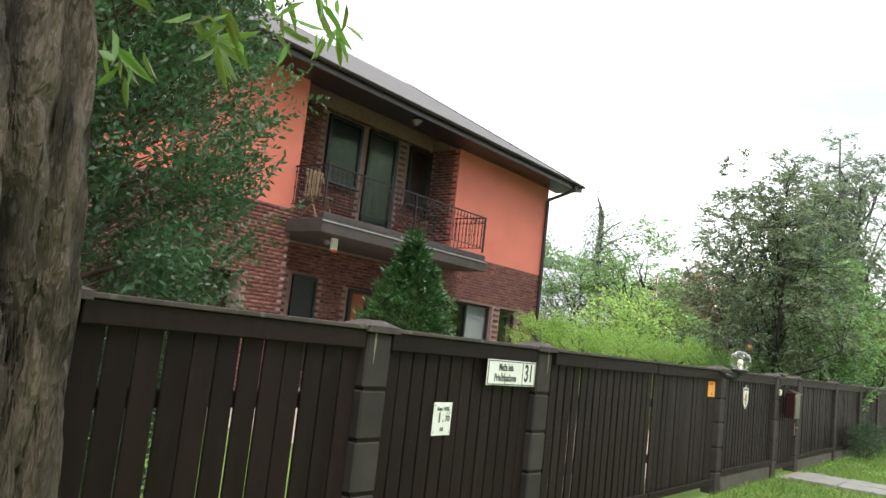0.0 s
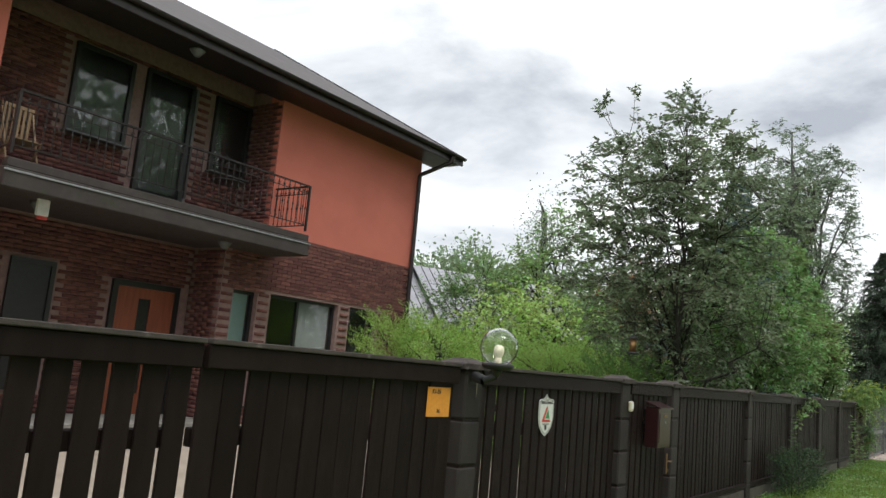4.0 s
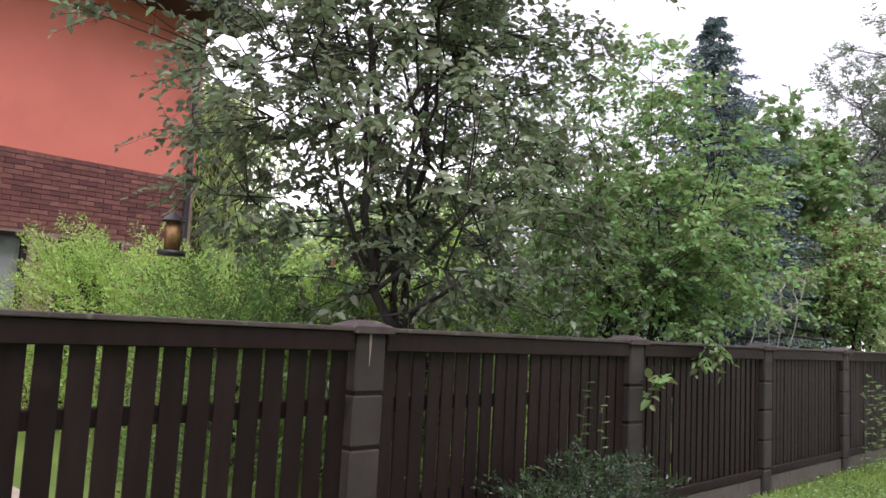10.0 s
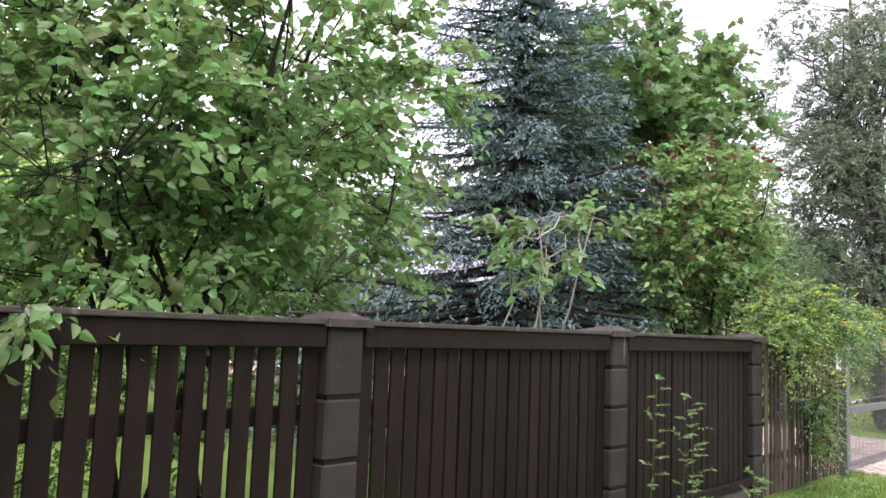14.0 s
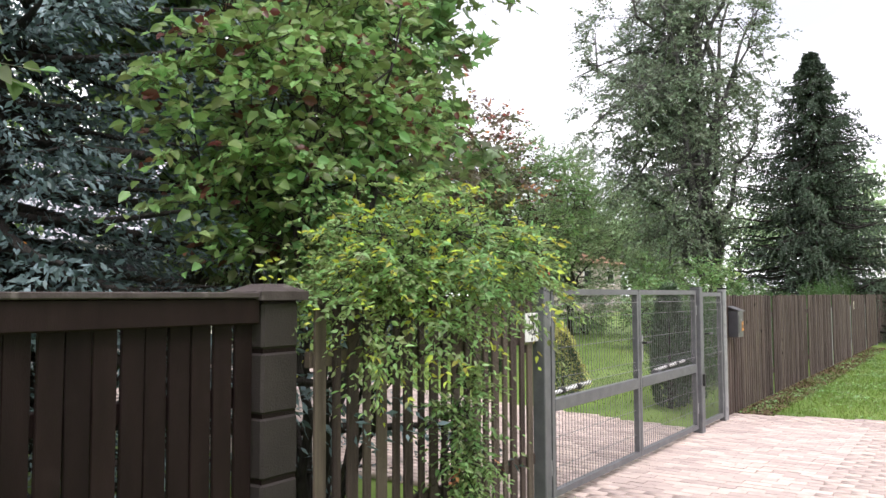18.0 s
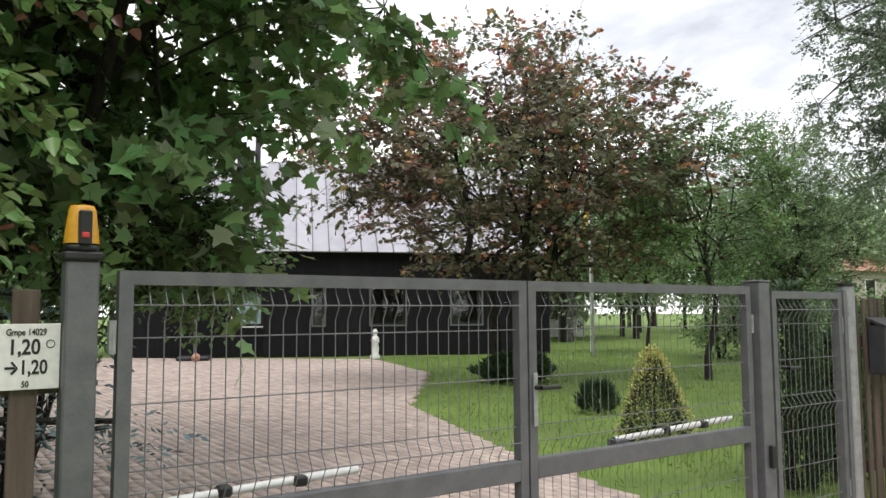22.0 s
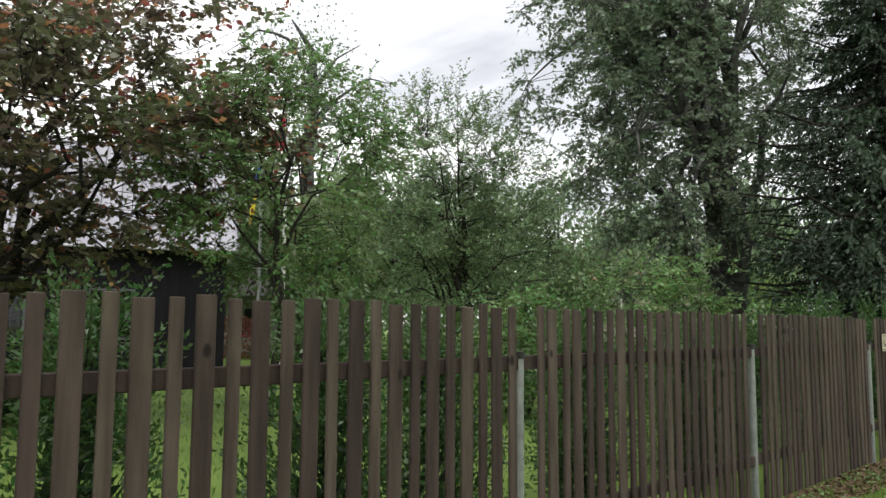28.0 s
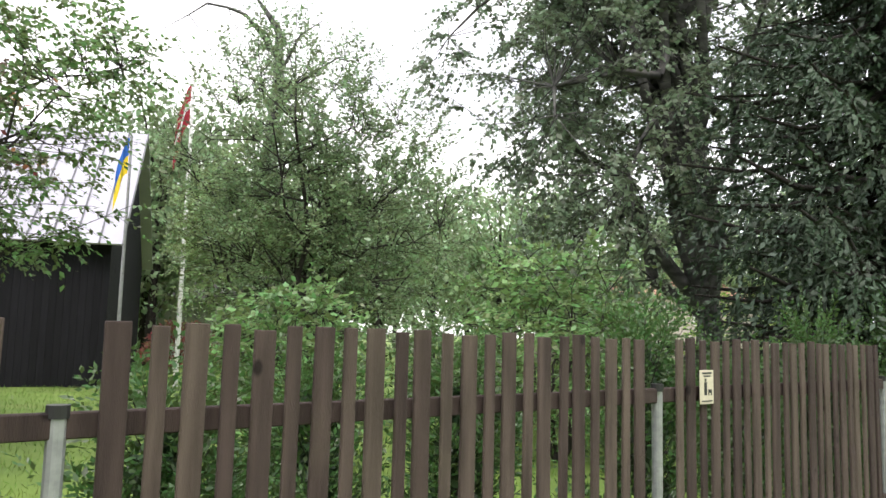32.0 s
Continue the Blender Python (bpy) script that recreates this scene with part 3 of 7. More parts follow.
    part("crown", leaves("crown", pos[old], out[old], up[old], ln[old], mat, width, style=style), root)
    return root


def conifer(name, label, category, base, height, radius, mat, seed=1, tiers=26, per=8, twigs=12, needles=12, size=0.05, bark=DARKBARK, droop=0.35, low=0.04, trunk=0.12, width=0.2, group="", power=0.9, turned_up=0.15, hang=0.3, fine=0.28, shape="diamond"):
    """A spruce: straight trunk, uneven tiers of boughs, side twigs clad in needles."""
    rs = np.random.RandomState(seed)
    root = thing(name, base, label, category, group)
    wood = [((0, 0, -0.05), (0, 0, height * 0.5), trunk, trunk * 0.55), ((0, 0, height * 0.5), (0, 0, height), trunk * 0.55, 0.008)]
    S, H, L = [], [], []
    for k in range(tiers):
        for j in range(per):
            u = min(0.995, max(0.0, (k + rs.rand()) / tiers))
            z = height * (low + (1 - low) * u)
            reach = radius * (1 - u) ** power + 0.025 * radius
            a = 2 * math.pi * (j + rs.rand()) / per + k * 0.7
            ln = reach * (0.55 + 0.6 * rs.rand())
            dirv, side = np.array([math.cos(a), math.sin(a), 0]), np.array([-math.sin(a), math.cos(a), 0])
            start = np.array([0, 0, z])
            dr = droop * (0.6 + 0.8 * rs.rand())
            bough = lambda w: start + dirv * (ln * w)[:, None] + np.array([0, 0, 1.0]) * (-dr * ln * w + turned_up * ln * w * w)[:, None]
            ws = np.array([0.0, 0.33, 0.66, 1.0])
            pts = bough(ws)
            for i in range(3):
                wood.append((pts[i], pts[i + 1], 0.016 * ln * (1.3 - ws[i]) + 0.003, 0.016 * ln * (1.3 - ws[i + 1]) + 0.002))
            n = max(5, int(twigs * (0.3 + 0.7 * ln / radius)))
            w = 0.1 + 0.9 * (np.arange(n) + rs.rand(n)) / n
            sg = np.where(np.arange(n) % 2 == 0, 1.0, -1.0)
            S.append(bough(w))
            h = dirv * 0.75 + side * sg[:, None] * (0.75 - 0.45 * w[:, None]) + rs.normal(size=(n, 3)) * 0.16
            h[:, 2] -= hang * (0.4 + rs.rand(n))
            H.append(unit(h))
            L.append(ln * fine * (1.15 - 0.6 * w) + 0.08)
    S, H, L = np.concatenate(S), np.concatenate(H), np.concatenate(L)
    ns = len(S)
    at = shoots_of(rs, S, H, L, hang * 0.5)
    part("trunk", tubes("trunk", wood, bark, 5), root)
    lid = np.repeat(np.arange(ns), needles)
    n = len(lid)
    w = np.tile((np.arange(needles) + 0.3) / needles, ns)
    pos = at(lid, w) + rs.normal(size=(n, 3)) * 0.008
    side = unit(np.cross(H[lid], rs.normal(size=(n, 3))))
    out = H[lid] * (0.55 + 0.6 * w[:, None]) + side * 0.7
    part("crown", leaves("crown", pos, out, rs.normal(size=(n, 3)) * 0.7 + np.array([0, 0, 0.8]), size * (0.7 + 0.6 * rs.rand(n)), mat, width, style=shape), root)
    return root


def sprayed(name, label, category, base, radii, height, mat, seed=1, n=6000, size=0.07, width=0.22, cone=0.0, rise=0.8, group="", bark=DARKBARK, lump=0.3, plume=0.0, tops=0):
    """A dense evergreen or feathery shrub: upright sprays over a cone or a dome."""
    rs = np.random.RandomState(seed)
    root = thing(name, base, label, category, group)
    z = rs.rand(n)
    a = rs.rand(n) * 2 * math.pi
    if cone:
        prof = (1 - z) ** cone * np.minimum(1, 0.55 + z * 4)
    else:
        prof = np.sqrt(np.maximum(0, 1 - (z * 1.02 - 0.05) ** 2)) * np.minimum(1, 0.7 + z * 2)
    deep = 1 - 0.45 * rs.rand(n) ** 2
    seedv = rs.rand(3) * 30
    wob = np.array([noise.noise(Vector((math.cos(t) * 1.6 + seedv[0], math.sin(t) * 1.6 + seedv[1], q * 3.2 + seedv[2]))) for t, q in zip(a, z)])
    r = prof * deep * (1 + lump * wob)
    pos = np.stack([np.cos(a) * r * radii[0], np.sin(a) * r * radii[1], z * height * (1 + 0.12 * wob)], 1)
    out = np.stack([np.cos(a), np.sin(a), np.full(n, rise)], 1) + rs.normal(size=(n, 3)) * 0.4
    wood = [((0, 0, -0.05), (0, 0, height * 0.8), 0.02 + 0.012 * height, 0.006)]
    for k in range(14 if height > 3 else 0):
        t = rs.rand() * 6.28
        h = height * (0.1 + 0.75 * rs.rand())
        i = rs.randint(n)
        wood.append(((0, 0, h * 0.6), pos[i], 0.012, 0.003))
    if plume:
        m = int(n * 0.06)
        pick = rs.randint(0, n, m)
        pick = pick[z[pick] > 0.35]
        k = 16
        s = np.repeat(pos[pick], k, 0)
        dirs = np.repeat(unit(out[pick] * np.array([1, 1, 1.3])), k, 0)
        w = np.tile(np.linspace(0, 1, k), len(pick))[:, None]
        extra = s + dirs * w * plume + rs.normal(size=s.shape) * 0.012
        pos = np.concatenate([pos, extra])
        out = np.concatenate([out, dirs + rs.normal(size=s.shape) * 0.6])
    n2 = len(pos)
    up = rs.normal(size=(n2, 3))
    part("trunk", tubes("trunk", wood, bark, 5), root)
    part("foliage", leaves("foliage", pos, out, up, size * (0.6 + 0.8 * rs.rand(n2)), mat, width, 0.2, style="diamond"), root)
    return root

def frond_mesh(rs, n, radius, height, mat, length=0.35, pairs=7, per=3, leaf_len=0.035, width=0.3, rise=1.0, cone=0.5, inner=0.35, curve=0.1, lump=0.3, low=0.02):
    """Flat branching sprays, each a curved axis with paired side shoots clad in small leaves."""
    z = low + (0.97 - low) * rs.rand(n) ** 0.9
    a = rs.rand(n) * 2 * math.pi
    if cone:
        prof = (1 - z) ** cone * np.minimum(1, 0.55 + z * 4)
    else:
        prof = np.sqrt(np.maximum(0.02, 1 - (z * 1.02 - 0.05) ** 2)) * np.minimum(1, 0.7 + z * 2)
    sv = rs.rand(3) * 30
    wob = np.array([noise.noise(Vector((math.cos(t) * 1.5 + sv[0], math.sin(t) * 1.5 + sv[1], q * 2.6 + sv[2]))) for t, q in zip(a, z)])
    r = prof * (inner + (0.95 - inner) * rs.rand(n) ** 0.7) * (1 + lump * wob)
    start = np.stack([np.cos(a) * r * radius, np.sin(a) * r * radius, z * height * (1 + 0.1 * wob)], 1)
    head = unit(np.stack([np.cos(a), np.sin(a), np.full(n, rise)], 1) + rs.normal(size=(n, 3)) * 0.35)
    ln = length * (0.6 + 0.8 * rs.rand(n))
    side = unit(np.cross(head, rs.normal(size=(n, 3))))
    k = pairs * 2 * per
    fid = np.repeat(np.arange(n), k)
    i = np.tile(np.repeat(np.arange(pairs), 2 * per), n)
    sg = np.tile(np.tile(np.repeat(np.array([1.0, -1.0]), per), pairs), n)
    j = np.tile(np.tile(np.arange(per), 2 * pairs), n)
    w = (i + 0.5 + 0.25 * sg) / pairs
    axis = start[fid] + head[fid] * (ln[fid] * w)[:, None]
    axis[:, 2] += curve * ln[fid] * w * w
    out = unit(head[fid] * 0.75 + side[fid] * sg[:, None] * 0.8 + rs.normal(size=(n * k, 3)) * 0.12)
    reach = ln[fid] * 0.42 * (1.08 - w)
    pos = axis + out * (reach * (j + 0.1) / per)[:, None]
    size = leaf_len * (0.75 + 0.5 * rs.rand(n * k)) * (1.1 - 0.3 * w)
    tip = unit(out + rs.normal(size=(n * k, 3)) * 0.3)
    wood = [(start[q] * np.array([0.4, 0.4, 0.85]), start[q] + head[q] * ln[q] * 0.6, 0.004, 0.0015) for q in range(0, n, 3)]
    return wood, leaves("foliage", pos, tip, rs.normal(size=(n * k, 3)), size, mat, width, 0.2, style="diamond")


def feathered(name, label, category, base, radius, height, mat, seed=1, group="", bark=DARKBARK, stem=0.03, boughs=0, **shape):
    rs = np.random.RandomState(seed)
    root = thing(name, base, label, category, group)
    wood, me = frond_mesh(rs, shape.pop("n", 200), radius, height, mat, **shape)
    wood.append(((0, 0, -0.05), (0, 0, height * 0.85), stem, 0.005))
    for k in range(boughs):
        a, h = rs.rand() * 6.28, height * (0.08 + 0.7 * rs.rand())
        rr = radius * (0.55 + 0.35 * rs.rand())
        p, q = np.array([0, 0, h]), np.array([math.cos(a) * rr, math.sin(a) * rr, h + 0.5 * rr])
        m = p * 0.5 + q * 0.5 + rs.normal(size=3) * 0.08
        wood += [(p, m, 0.03, 0.02), (m, q, 0.02, 0.006)]
    part("trunk", tubes("trunk", wood, bark, 4), root)
    part("foliage", me, root)
    return root

# ---- ground ----
G = 0.05


def ground_sheet():
    xs = np.concatenate([np.linspace(-400, -10, 14), np.arange(-9, 70, 0.8), np.linspace(71, 450, 14)])
    ys = np.concatenate([np.linspace(-300, -8, 10), np.arange(-7, 40, 0.8), np.linspace(41, 500, 14)])
    v = [(x, y, G - 0.005 + 0.02 * noise.noise(Vector((x * 0.6, y * 0.6, 0))) - 0.02) for y in ys for x in xs]
    n = len(xs)
    f = [(j * n + i, j * n + i + 1, (j + 1) * n + i + 1, (j + 1) * n + i) for j in range(len(ys) - 1) for i in range(n - 1)]
    return tagged(new("ground", mesh_of("ground", v, f, GRASSM, True)), "mown green lawn and verge with clover and worn spots", "ground", kind="structure")


ground_sheet()


# ---- paved drive of the second plot ----
def in_drive(x, y):
    """The drive crosses the verge, passes the gate and widens to the black house."""
    if y < 3.3:
        return 28.4 - (3.3 - y) * 0.05 < x < 32.9 + (3.3 - y) * 0.25 and y > -1.5
    left = 28.2 + max(0, y - 12) * 0.25
    if y < 6.5:
        right = 31.6 + (y - 3.3) * 0.25
    elif y < 10:
        right = 32.4 + (y - 6.5) * 0.32
    elif y < 15:
        right = 33.5 + (y - 10) * 0.75
    else:
        right = 37.2 + (y - 15) * 0.3
    edge = 26.0 - (x - 32.6) * 0.943
    return left < x < right and y < edge - 0.1


# ---- dark brown fence of the first plot ----
FRONT = 3.165
PANEL = 3.22
PILLARS = [1.0, 2.84, 4.72, 9.04, 11.55, 12.90, 15.93, 18.60, 21.10, 23.42, 25.68]


def pillar(x, low=False, streak=0.0):
    t = thing("fence_pillar", (x, FRONT + 0.085, G), "dark brown painted concrete block fence pillar with sloped cap", "pillar", "fence pillars")
    zs = [-0.1, 0.22, 0.50, 0.79, 1.07, 1.385]
    if low:
        zs = [-0.1, 0.14, 0.40, 0.66, 0.92, 1.18, 1.385]
    for a, b in zip(zs, zs[1:]):
        part("block", box("block", -0.1, 0.1, -0.085, 0.085, a + 0.006, b - 0.006, BLOCK, 0.012), t)
    part("joint_core", box("joint_core", -0.091, 0.091, -0.076, 0.076, -0.1, 1.39, PAINT), t)
    v = box_data(-0.13, 0.13, -0.112, 0.112, 1.385, 1.42) + [(-0.05, -0.045, 1.452), (0.05, -0.045, 1.452), (0.05, 0.045, 1.452), (-0.05, 0.045, 1.452)]
    f = [(0, 3, 2, 1), (0, 1, 5, 4), (1, 2, 6, 5), (2, 3, 7, 6), (3, 0, 4, 7), (4, 5, 9, 8), (5, 6, 10, 9), (6, 7, 11, 10), (7, 4, 8, 11), (8, 9, 10, 11)]
    part("cap", mesh_of("cap", v, f, CAPM), t, "weathered grey-brown pillar cap")
    if streak:
        part("paint_streak", prism("paint_streak", [(streak, 1.38), (streak + 0.012, 1.38), (streak + 0.014, 1.33), (streak + 0.009, 1.26), (streak + 0.005, 1.21), (streak + 0.002, 1.28), (streak - 0.002, 1.34)], -0.0875, -0.084, STONE), t, "pale lime streak")
    return t


for x in PILLARS:
    pillar(x, x > 23, {2.84: -0.05, 4.72: 0.03, 15.93: -0.02, 23.42: 0.035, 9.04: 0.02}.get(x, 0.0))

BOARD = {}


def board_mesh(w, z0, z1):
    key = (round(w, 3), round(z0, 2), round(z1, 2))
    if key not in BOARD:
        BOARD[key] = box("board", -w / 2, w / 2, -0.009, 0.009, z0, z1, PAINT, 0.003)
    return BOARD[key]


def fence_panel(x0, x1, name="fence_panel", label="", gap=0.03, pitch=0.13, z0=0.18, seed=1, plinth=True, top=1.455, cat="fence"):
    rs = random.Random(seed)
    t = thing(name, ((x0 + x1) / 2, PANEL, G), label or "dark brown painted vertical board fence panel between block pillars", cat, "brown fence panels")
    h = (x1 - x0) / 2
    tz = top - G
    n = max(3, round((x1 - x0) / pitch))
    w = (x1 - x0) / n
    for i in range(n):
        part("board", board_mesh(w - gap, z0, tz - 0.02), t, at=pose(-h + (i + 0.5) * w + rs.uniform(-0.003, 0.003), rs.uniform(-0.003, 0.003), 0, 0, rs.uniform(-0.25, 0.25), rs.uniform(-1.5, 1.5)))
    part("top_rail", box("top_rail", -h, h, -0.05, -0.014, tz - 0.115, tz - 0.012, PAINT, 0.006), t)
    part("cap_board", box("cap_board", -h, h, -0.066, 0.05, tz - 0.012, tz + 0.012, CAPM, 0.004), t, "greyed top edge of the fence")
    part("back_rail", box("back_rail", -h, h, 0.014, 0.055, 0.42, 0.50, PAINT, 0.005), t)
    part("back_rail", box("back_rail", -h, h, 0.014, 0.055, 0.96, 1.04, PAINT, 0.005), t)
    part("bottom_rail", box("bottom_rail", -h, h, -0.045, -0.013, z0 - 0.02, z0 + 0.05, PAINT, 0.006), t)
    if plinth:
        part("plinth", box("plinth", -h, h, -0.03, 0.1, -0.2, z0 - 0.035, PLINTH, 0.01), t, "dark weathered concrete plinth under the fence")
    return t


def between(i):
    return PILLARS[i] + 0.11, PILLARS[i + 1] - 0.11


fence_panel(-4.0, PILLARS[0] - 0.11, seed=2)
for i in (0, 1, 3, 5, 6, 7, 8, 9):
    a, b = between(i)
    fence_panel(a, b, seed=10 + i, gap={0: 0.014, 1: 0.014, 6: 0.02, 7: 0.026, 8: 0.012, 9: 0.011}.get(i, 0.026), pitch={6: 0.115, 7: 0.11, 8: 0.098, 9: 0.096}.get(i, 0.13))
# wide drive gate, two leaves with a seam post
a, b = between(2)
fence_panel(a + 0.06, 6.955, "drive_gate", "dark brown boarded leaf of the wide drive gate", gap=0.026, seed=31, plinth=False, z0=0.1, cat="gate")
fence_panel(6.985, b - 0.05, "drive_gate", "dark brown boarded leaf of the wide drive gate", gap=0.008, seed=32, plinth=False, z0=0.1, cat="gate")
# pedestrian gate beside the letterbox
a, b = between(4)
wicket = fence_panel(a + 0.03, b - 0.03, "pedestrian_gate", "dark brown boarded pedestrian gate with brass handle", gap=0.028, seed=33, plinth=False, z0=0.1, cat="gate")
lockx = (b - a) / 2 - 0.1
part("lock_plate", box("lock_plate", lockx - 0.016, lockx + 0.016, -0.056, -0.05, 0.53, 0.73, BRASS, 0.003), wicket, "brass lock plate")
part("handle", tubes("handle", [((lockx, -0.06, 0.66), (lockx, -0.10, 0.66), 0.008, 0.008), ((lockx, -0.10, 0.66), (lockx - 0.12, -0.105, 0.665), 0.008, 0.007)], BRASS, 8), wicket, "brass lever handle")
part("cylinder", rod("cylinder", (lockx, -0.062, 0.57), (lockx, -0.072, 0.57), 0.012, BRASS), wicket)


# ---- things on the brown fence ----
def plate(name, w, h, mat, t=0.004, bevel=0.0015):
    return box(name, -w / 2, w / 2, -t, 0, -h / 2, h / 2, mat, bevel)


def letters(parent, words, x, z, size, squeeze=1.0, mat=INK, y=-0.005, nm="lettering"):
    return part(nm, text_mesh(nm, words, size, mat, squeeze), parent, at=pose(x, y, z))


def bars(parent, rows, mat=INK, y0=-0.0065, y1=-0.004, nm="print"):
    return part(nm, boxes(nm, [(x - w / 2, x + w / 2, y0, y1, z - h / 2, z + h / 2) for x, z, w, h in rows], mat), parent)


sign = thing("house_number_sign", (4.26, PANEL - 0.052, 1.258), "white enamel house number sign with black frame and lettering", "sign")
part("plate", plate("plate", 0.64, 0.175, WHITE), sign)
bars(sign, [(0, 0.079, 0.62, 0.006), (0, -0.079, 0.62, 0.006), (-0.307, 0, 0.006, 0.164), (0.307, 0, 0.006, 0.164), (0.138, 0, 0.005, 0.158)], nm="border")
letters(sign, "Meža iela", -0.085, 0.036, 0.07, 0.72)
letters(sign, "Privātīpašums", -0.085, -0.036, 0.07, 0.72)
letters(sign, "31", 0.222, 0.0, 0.17, 0.72)

meter = thing("hydrant_plate", (3.545, PANEL - 0.012, 0.945), "white enamel marker plate with black numbers screwed to the boards", "sign")
part("plate", plate("plate", 0.19, 0.205, WHITE), meter)
letters(meter, "Gmpe 14028", 0, 0.062, 0.032, 0.75)
letters(meter, "1", -0.03, 0.005, 0.085)
letters(meter, ", 70", 0.04, 0.0, 0.05)
letters(meter, "50", 0, -0.065, 0.035)
part("ring", tubes("ring", [((0.062 + 0.013 * math.cos(a), -0.005, 0.04 + 0.013 * math.sin(a)), (0.062 + 0.013 * math.cos(a + 0.53), -0.005, 0.04 + 0.013 * math.sin(a + 0.53)), 0.0012, 0.0012) for a in np.arange(0, 6.28, 0.5236)], INK, 5), meter)
for sx in (-1, 1):
    for sz in (-1, 1):
        part("screw", rod("screw", (sx * 0.082, -0.004, sz * 0.084), (sx * 0.082, -0.007, sz * 0.084), 0.005, GALV), meter)

orange = thing("orange_notice", (8.72, PANEL - 0.012, 1.225), "orange paper notice fixed on the drive gate", "sign")
part("sheet", plate("sheet", 0.235, 0.175, ORANGE), orange)
letters(orange, "K1-35", -0.03, 0.06, 0.035)
letters(orange, "76", 0.0, -0.055, 0.032)

shield = thing("security_shield", (10.11, PANEL - 0.012, 1.155), "white shield-shaped security sign with red and green emblem", "sign")
ol = [(-0.115, 0.10), (-0.085, 0.113), (-0.05, 0.112), (-0.02, 0.128), (0.0, 0.148), (0.02, 0.128), (0.05, 0.112), (0.085, 0.113), (0.115, 0.10), (0.115, -0.03), (0.095, -0.09), (0.05, -0.13), (0, -0.158), (-0.05, -0.13), (-0.095, -0.09), (-0.115, -0.03)]
part("plate", prism("plate", ol, -0.005, 0, WHITE), shield)
part("rim", tubes("rim", [((p[0] * 0.93, -0.0055, p[1] * 0.93), (q[0] * 0.93, -0.0055, q[1] * 0.93), 0.0018, 0.0018) for p, q in zip(ol, ol[1:] + ol[:1])], GREYP, 5), shield)
part("emblem_red", prism("emblem_red", [(-0.065, -0.055), (0.065, -0.055), (0.055, -0.038), (-0.03, -0.038), (0.02, 0.05), (0.005, 0.06)], -0.008, -0.004, REDINK), shield, "red angled stroke")
part("emblem_green", prism("emblem_green", [(-0.012, -0.03), (0.055, -0.03), (0.025, 0.035)], -0.008, -0.004, GREENINK), shield, "green triangle")
letters(shield, "OBJEKTU APSARGĀ", 0, 0.085, 0.026, 0.8, y=-0.006)
bars(shield, [(0, -0.095, 0.03, 0.035), (0, -0.07, 0.1, 0.006), (0, 0.105, 0.05, 0.005)])

lamp = thing("globe_lamp", (8.996, 2.98, 1.475), "clear glass globe lamp with pale bulb on a black bracket", "lamp")
globe = [(0.045, -0.0)] + [(0.118 * math.sin(a), 0.109 - 0.118 * math.cos(a)) for a in np.linspace(0.45, 3.13, 16)]
globe += [(r * 0.965, 0.109 + (z - 0.109) * 0.965) for r, z in reversed(globe)]
g = part("globe", lathe("globe", globe, LAMPGLASS, 32), lamp, "clear glass globe")
g.visible_shadow = False
part("collar", lathe("collar", [(0.0, -0.03), (0.075, -0.028), (0.098, -0.012), (0.1, 0.004), (0.085, 0.012), (0.0, 0.012)], BLACKP), lamp)
part("bulb", lathe("bulb", [(0.016, 0.012), (0.018, 0.045), (0.03, 0.07), (0.034, 0.09), (0.028, 0.112), (0.012, 0.123), (0.0, 0.125)], BULB), lamp, "pale bulb")
part("socket", lathe("socket", [(0.022, 0.01), (0.022, 0.045), (0.0, 0.046)], CREAM, 16), lamp)
part("bracket", tubes("bracket", [((0, 0, -0.03), (0, 0.01, -0.07), 0.03, 0.02), ((0, 0.01, -0.07), (-0.02, 0.08, -0.1), 0.02, 0.024), ((-0.02, 0.08, -0.1), (0.0, 0.165, -0.08), 0.03, 0.034)], BLACKP, 10), lamp)

bell = thing("doorbell", (11.62, FRONT - 0.001, 1.235), "cream plastic doorbell button box on the pillar", "doorbell")
part("housing", box("housing", -0.035, 0.035, -0.032, 0, -0.045, 0.045, CREAM, 0.01), bell)
part("button", box("button", -0.02, 0.02, -0.038, -0.03, -0.02, 0.03, WHITE, 0.004), bell)


def letterbox(name, at, w, h, d, mat, label):
    t = thing(name, at, label, "letterbox")
    part("body", box("body", -w / 2, w / 2, -d, 0, 0, h - 0.05, mat, 0.006), t)
    v = [(-w / 2 - 0.008, 0, h - 0.012), (w / 2 + 0.008, 0, h - 0.012), (w / 2 + 0.008, -d - 0.02, h - 0.065), (-w / 2 - 0.008, -d - 0.02, h - 0.065),
         (-w / 2 - 0.008, 0, h), (w / 2 + 0.008, 0, h), (w / 2 + 0.008, -d - 0.02, h - 0.053), (-w / 2 - 0.008, -d - 0.02, h - 0.053)]
    part("lid", mesh_of("lid", v, BOXF, mat), t, "sloping metal lid")
    part("door", box("door", -w / 2 + 0.025, w / 2 - 0.025, -d - 0.006, -d, 0.04, h - 0.1, mat, 0.003), t)
    part("lock", rod("lock", (0, -d - 0.004, h * 0.55), (0, -d - 0.012, h * 0.55), 0.011, GALV, 12), t, "chrome lock")
    return t


box1 = letterbox("letterbox", (12.2, PANEL - 0.055, 0.87), 0.34, 0.42, 0.13, MAROON, "maroon metal letterbox with sloping lid on the pedestrian gate")
part("name_slot", box("name_slot", -0.05, 0.05, -0.141, -0.135, 0.28, 0.305, BRASS, 0.002), box1, "brass name slot")

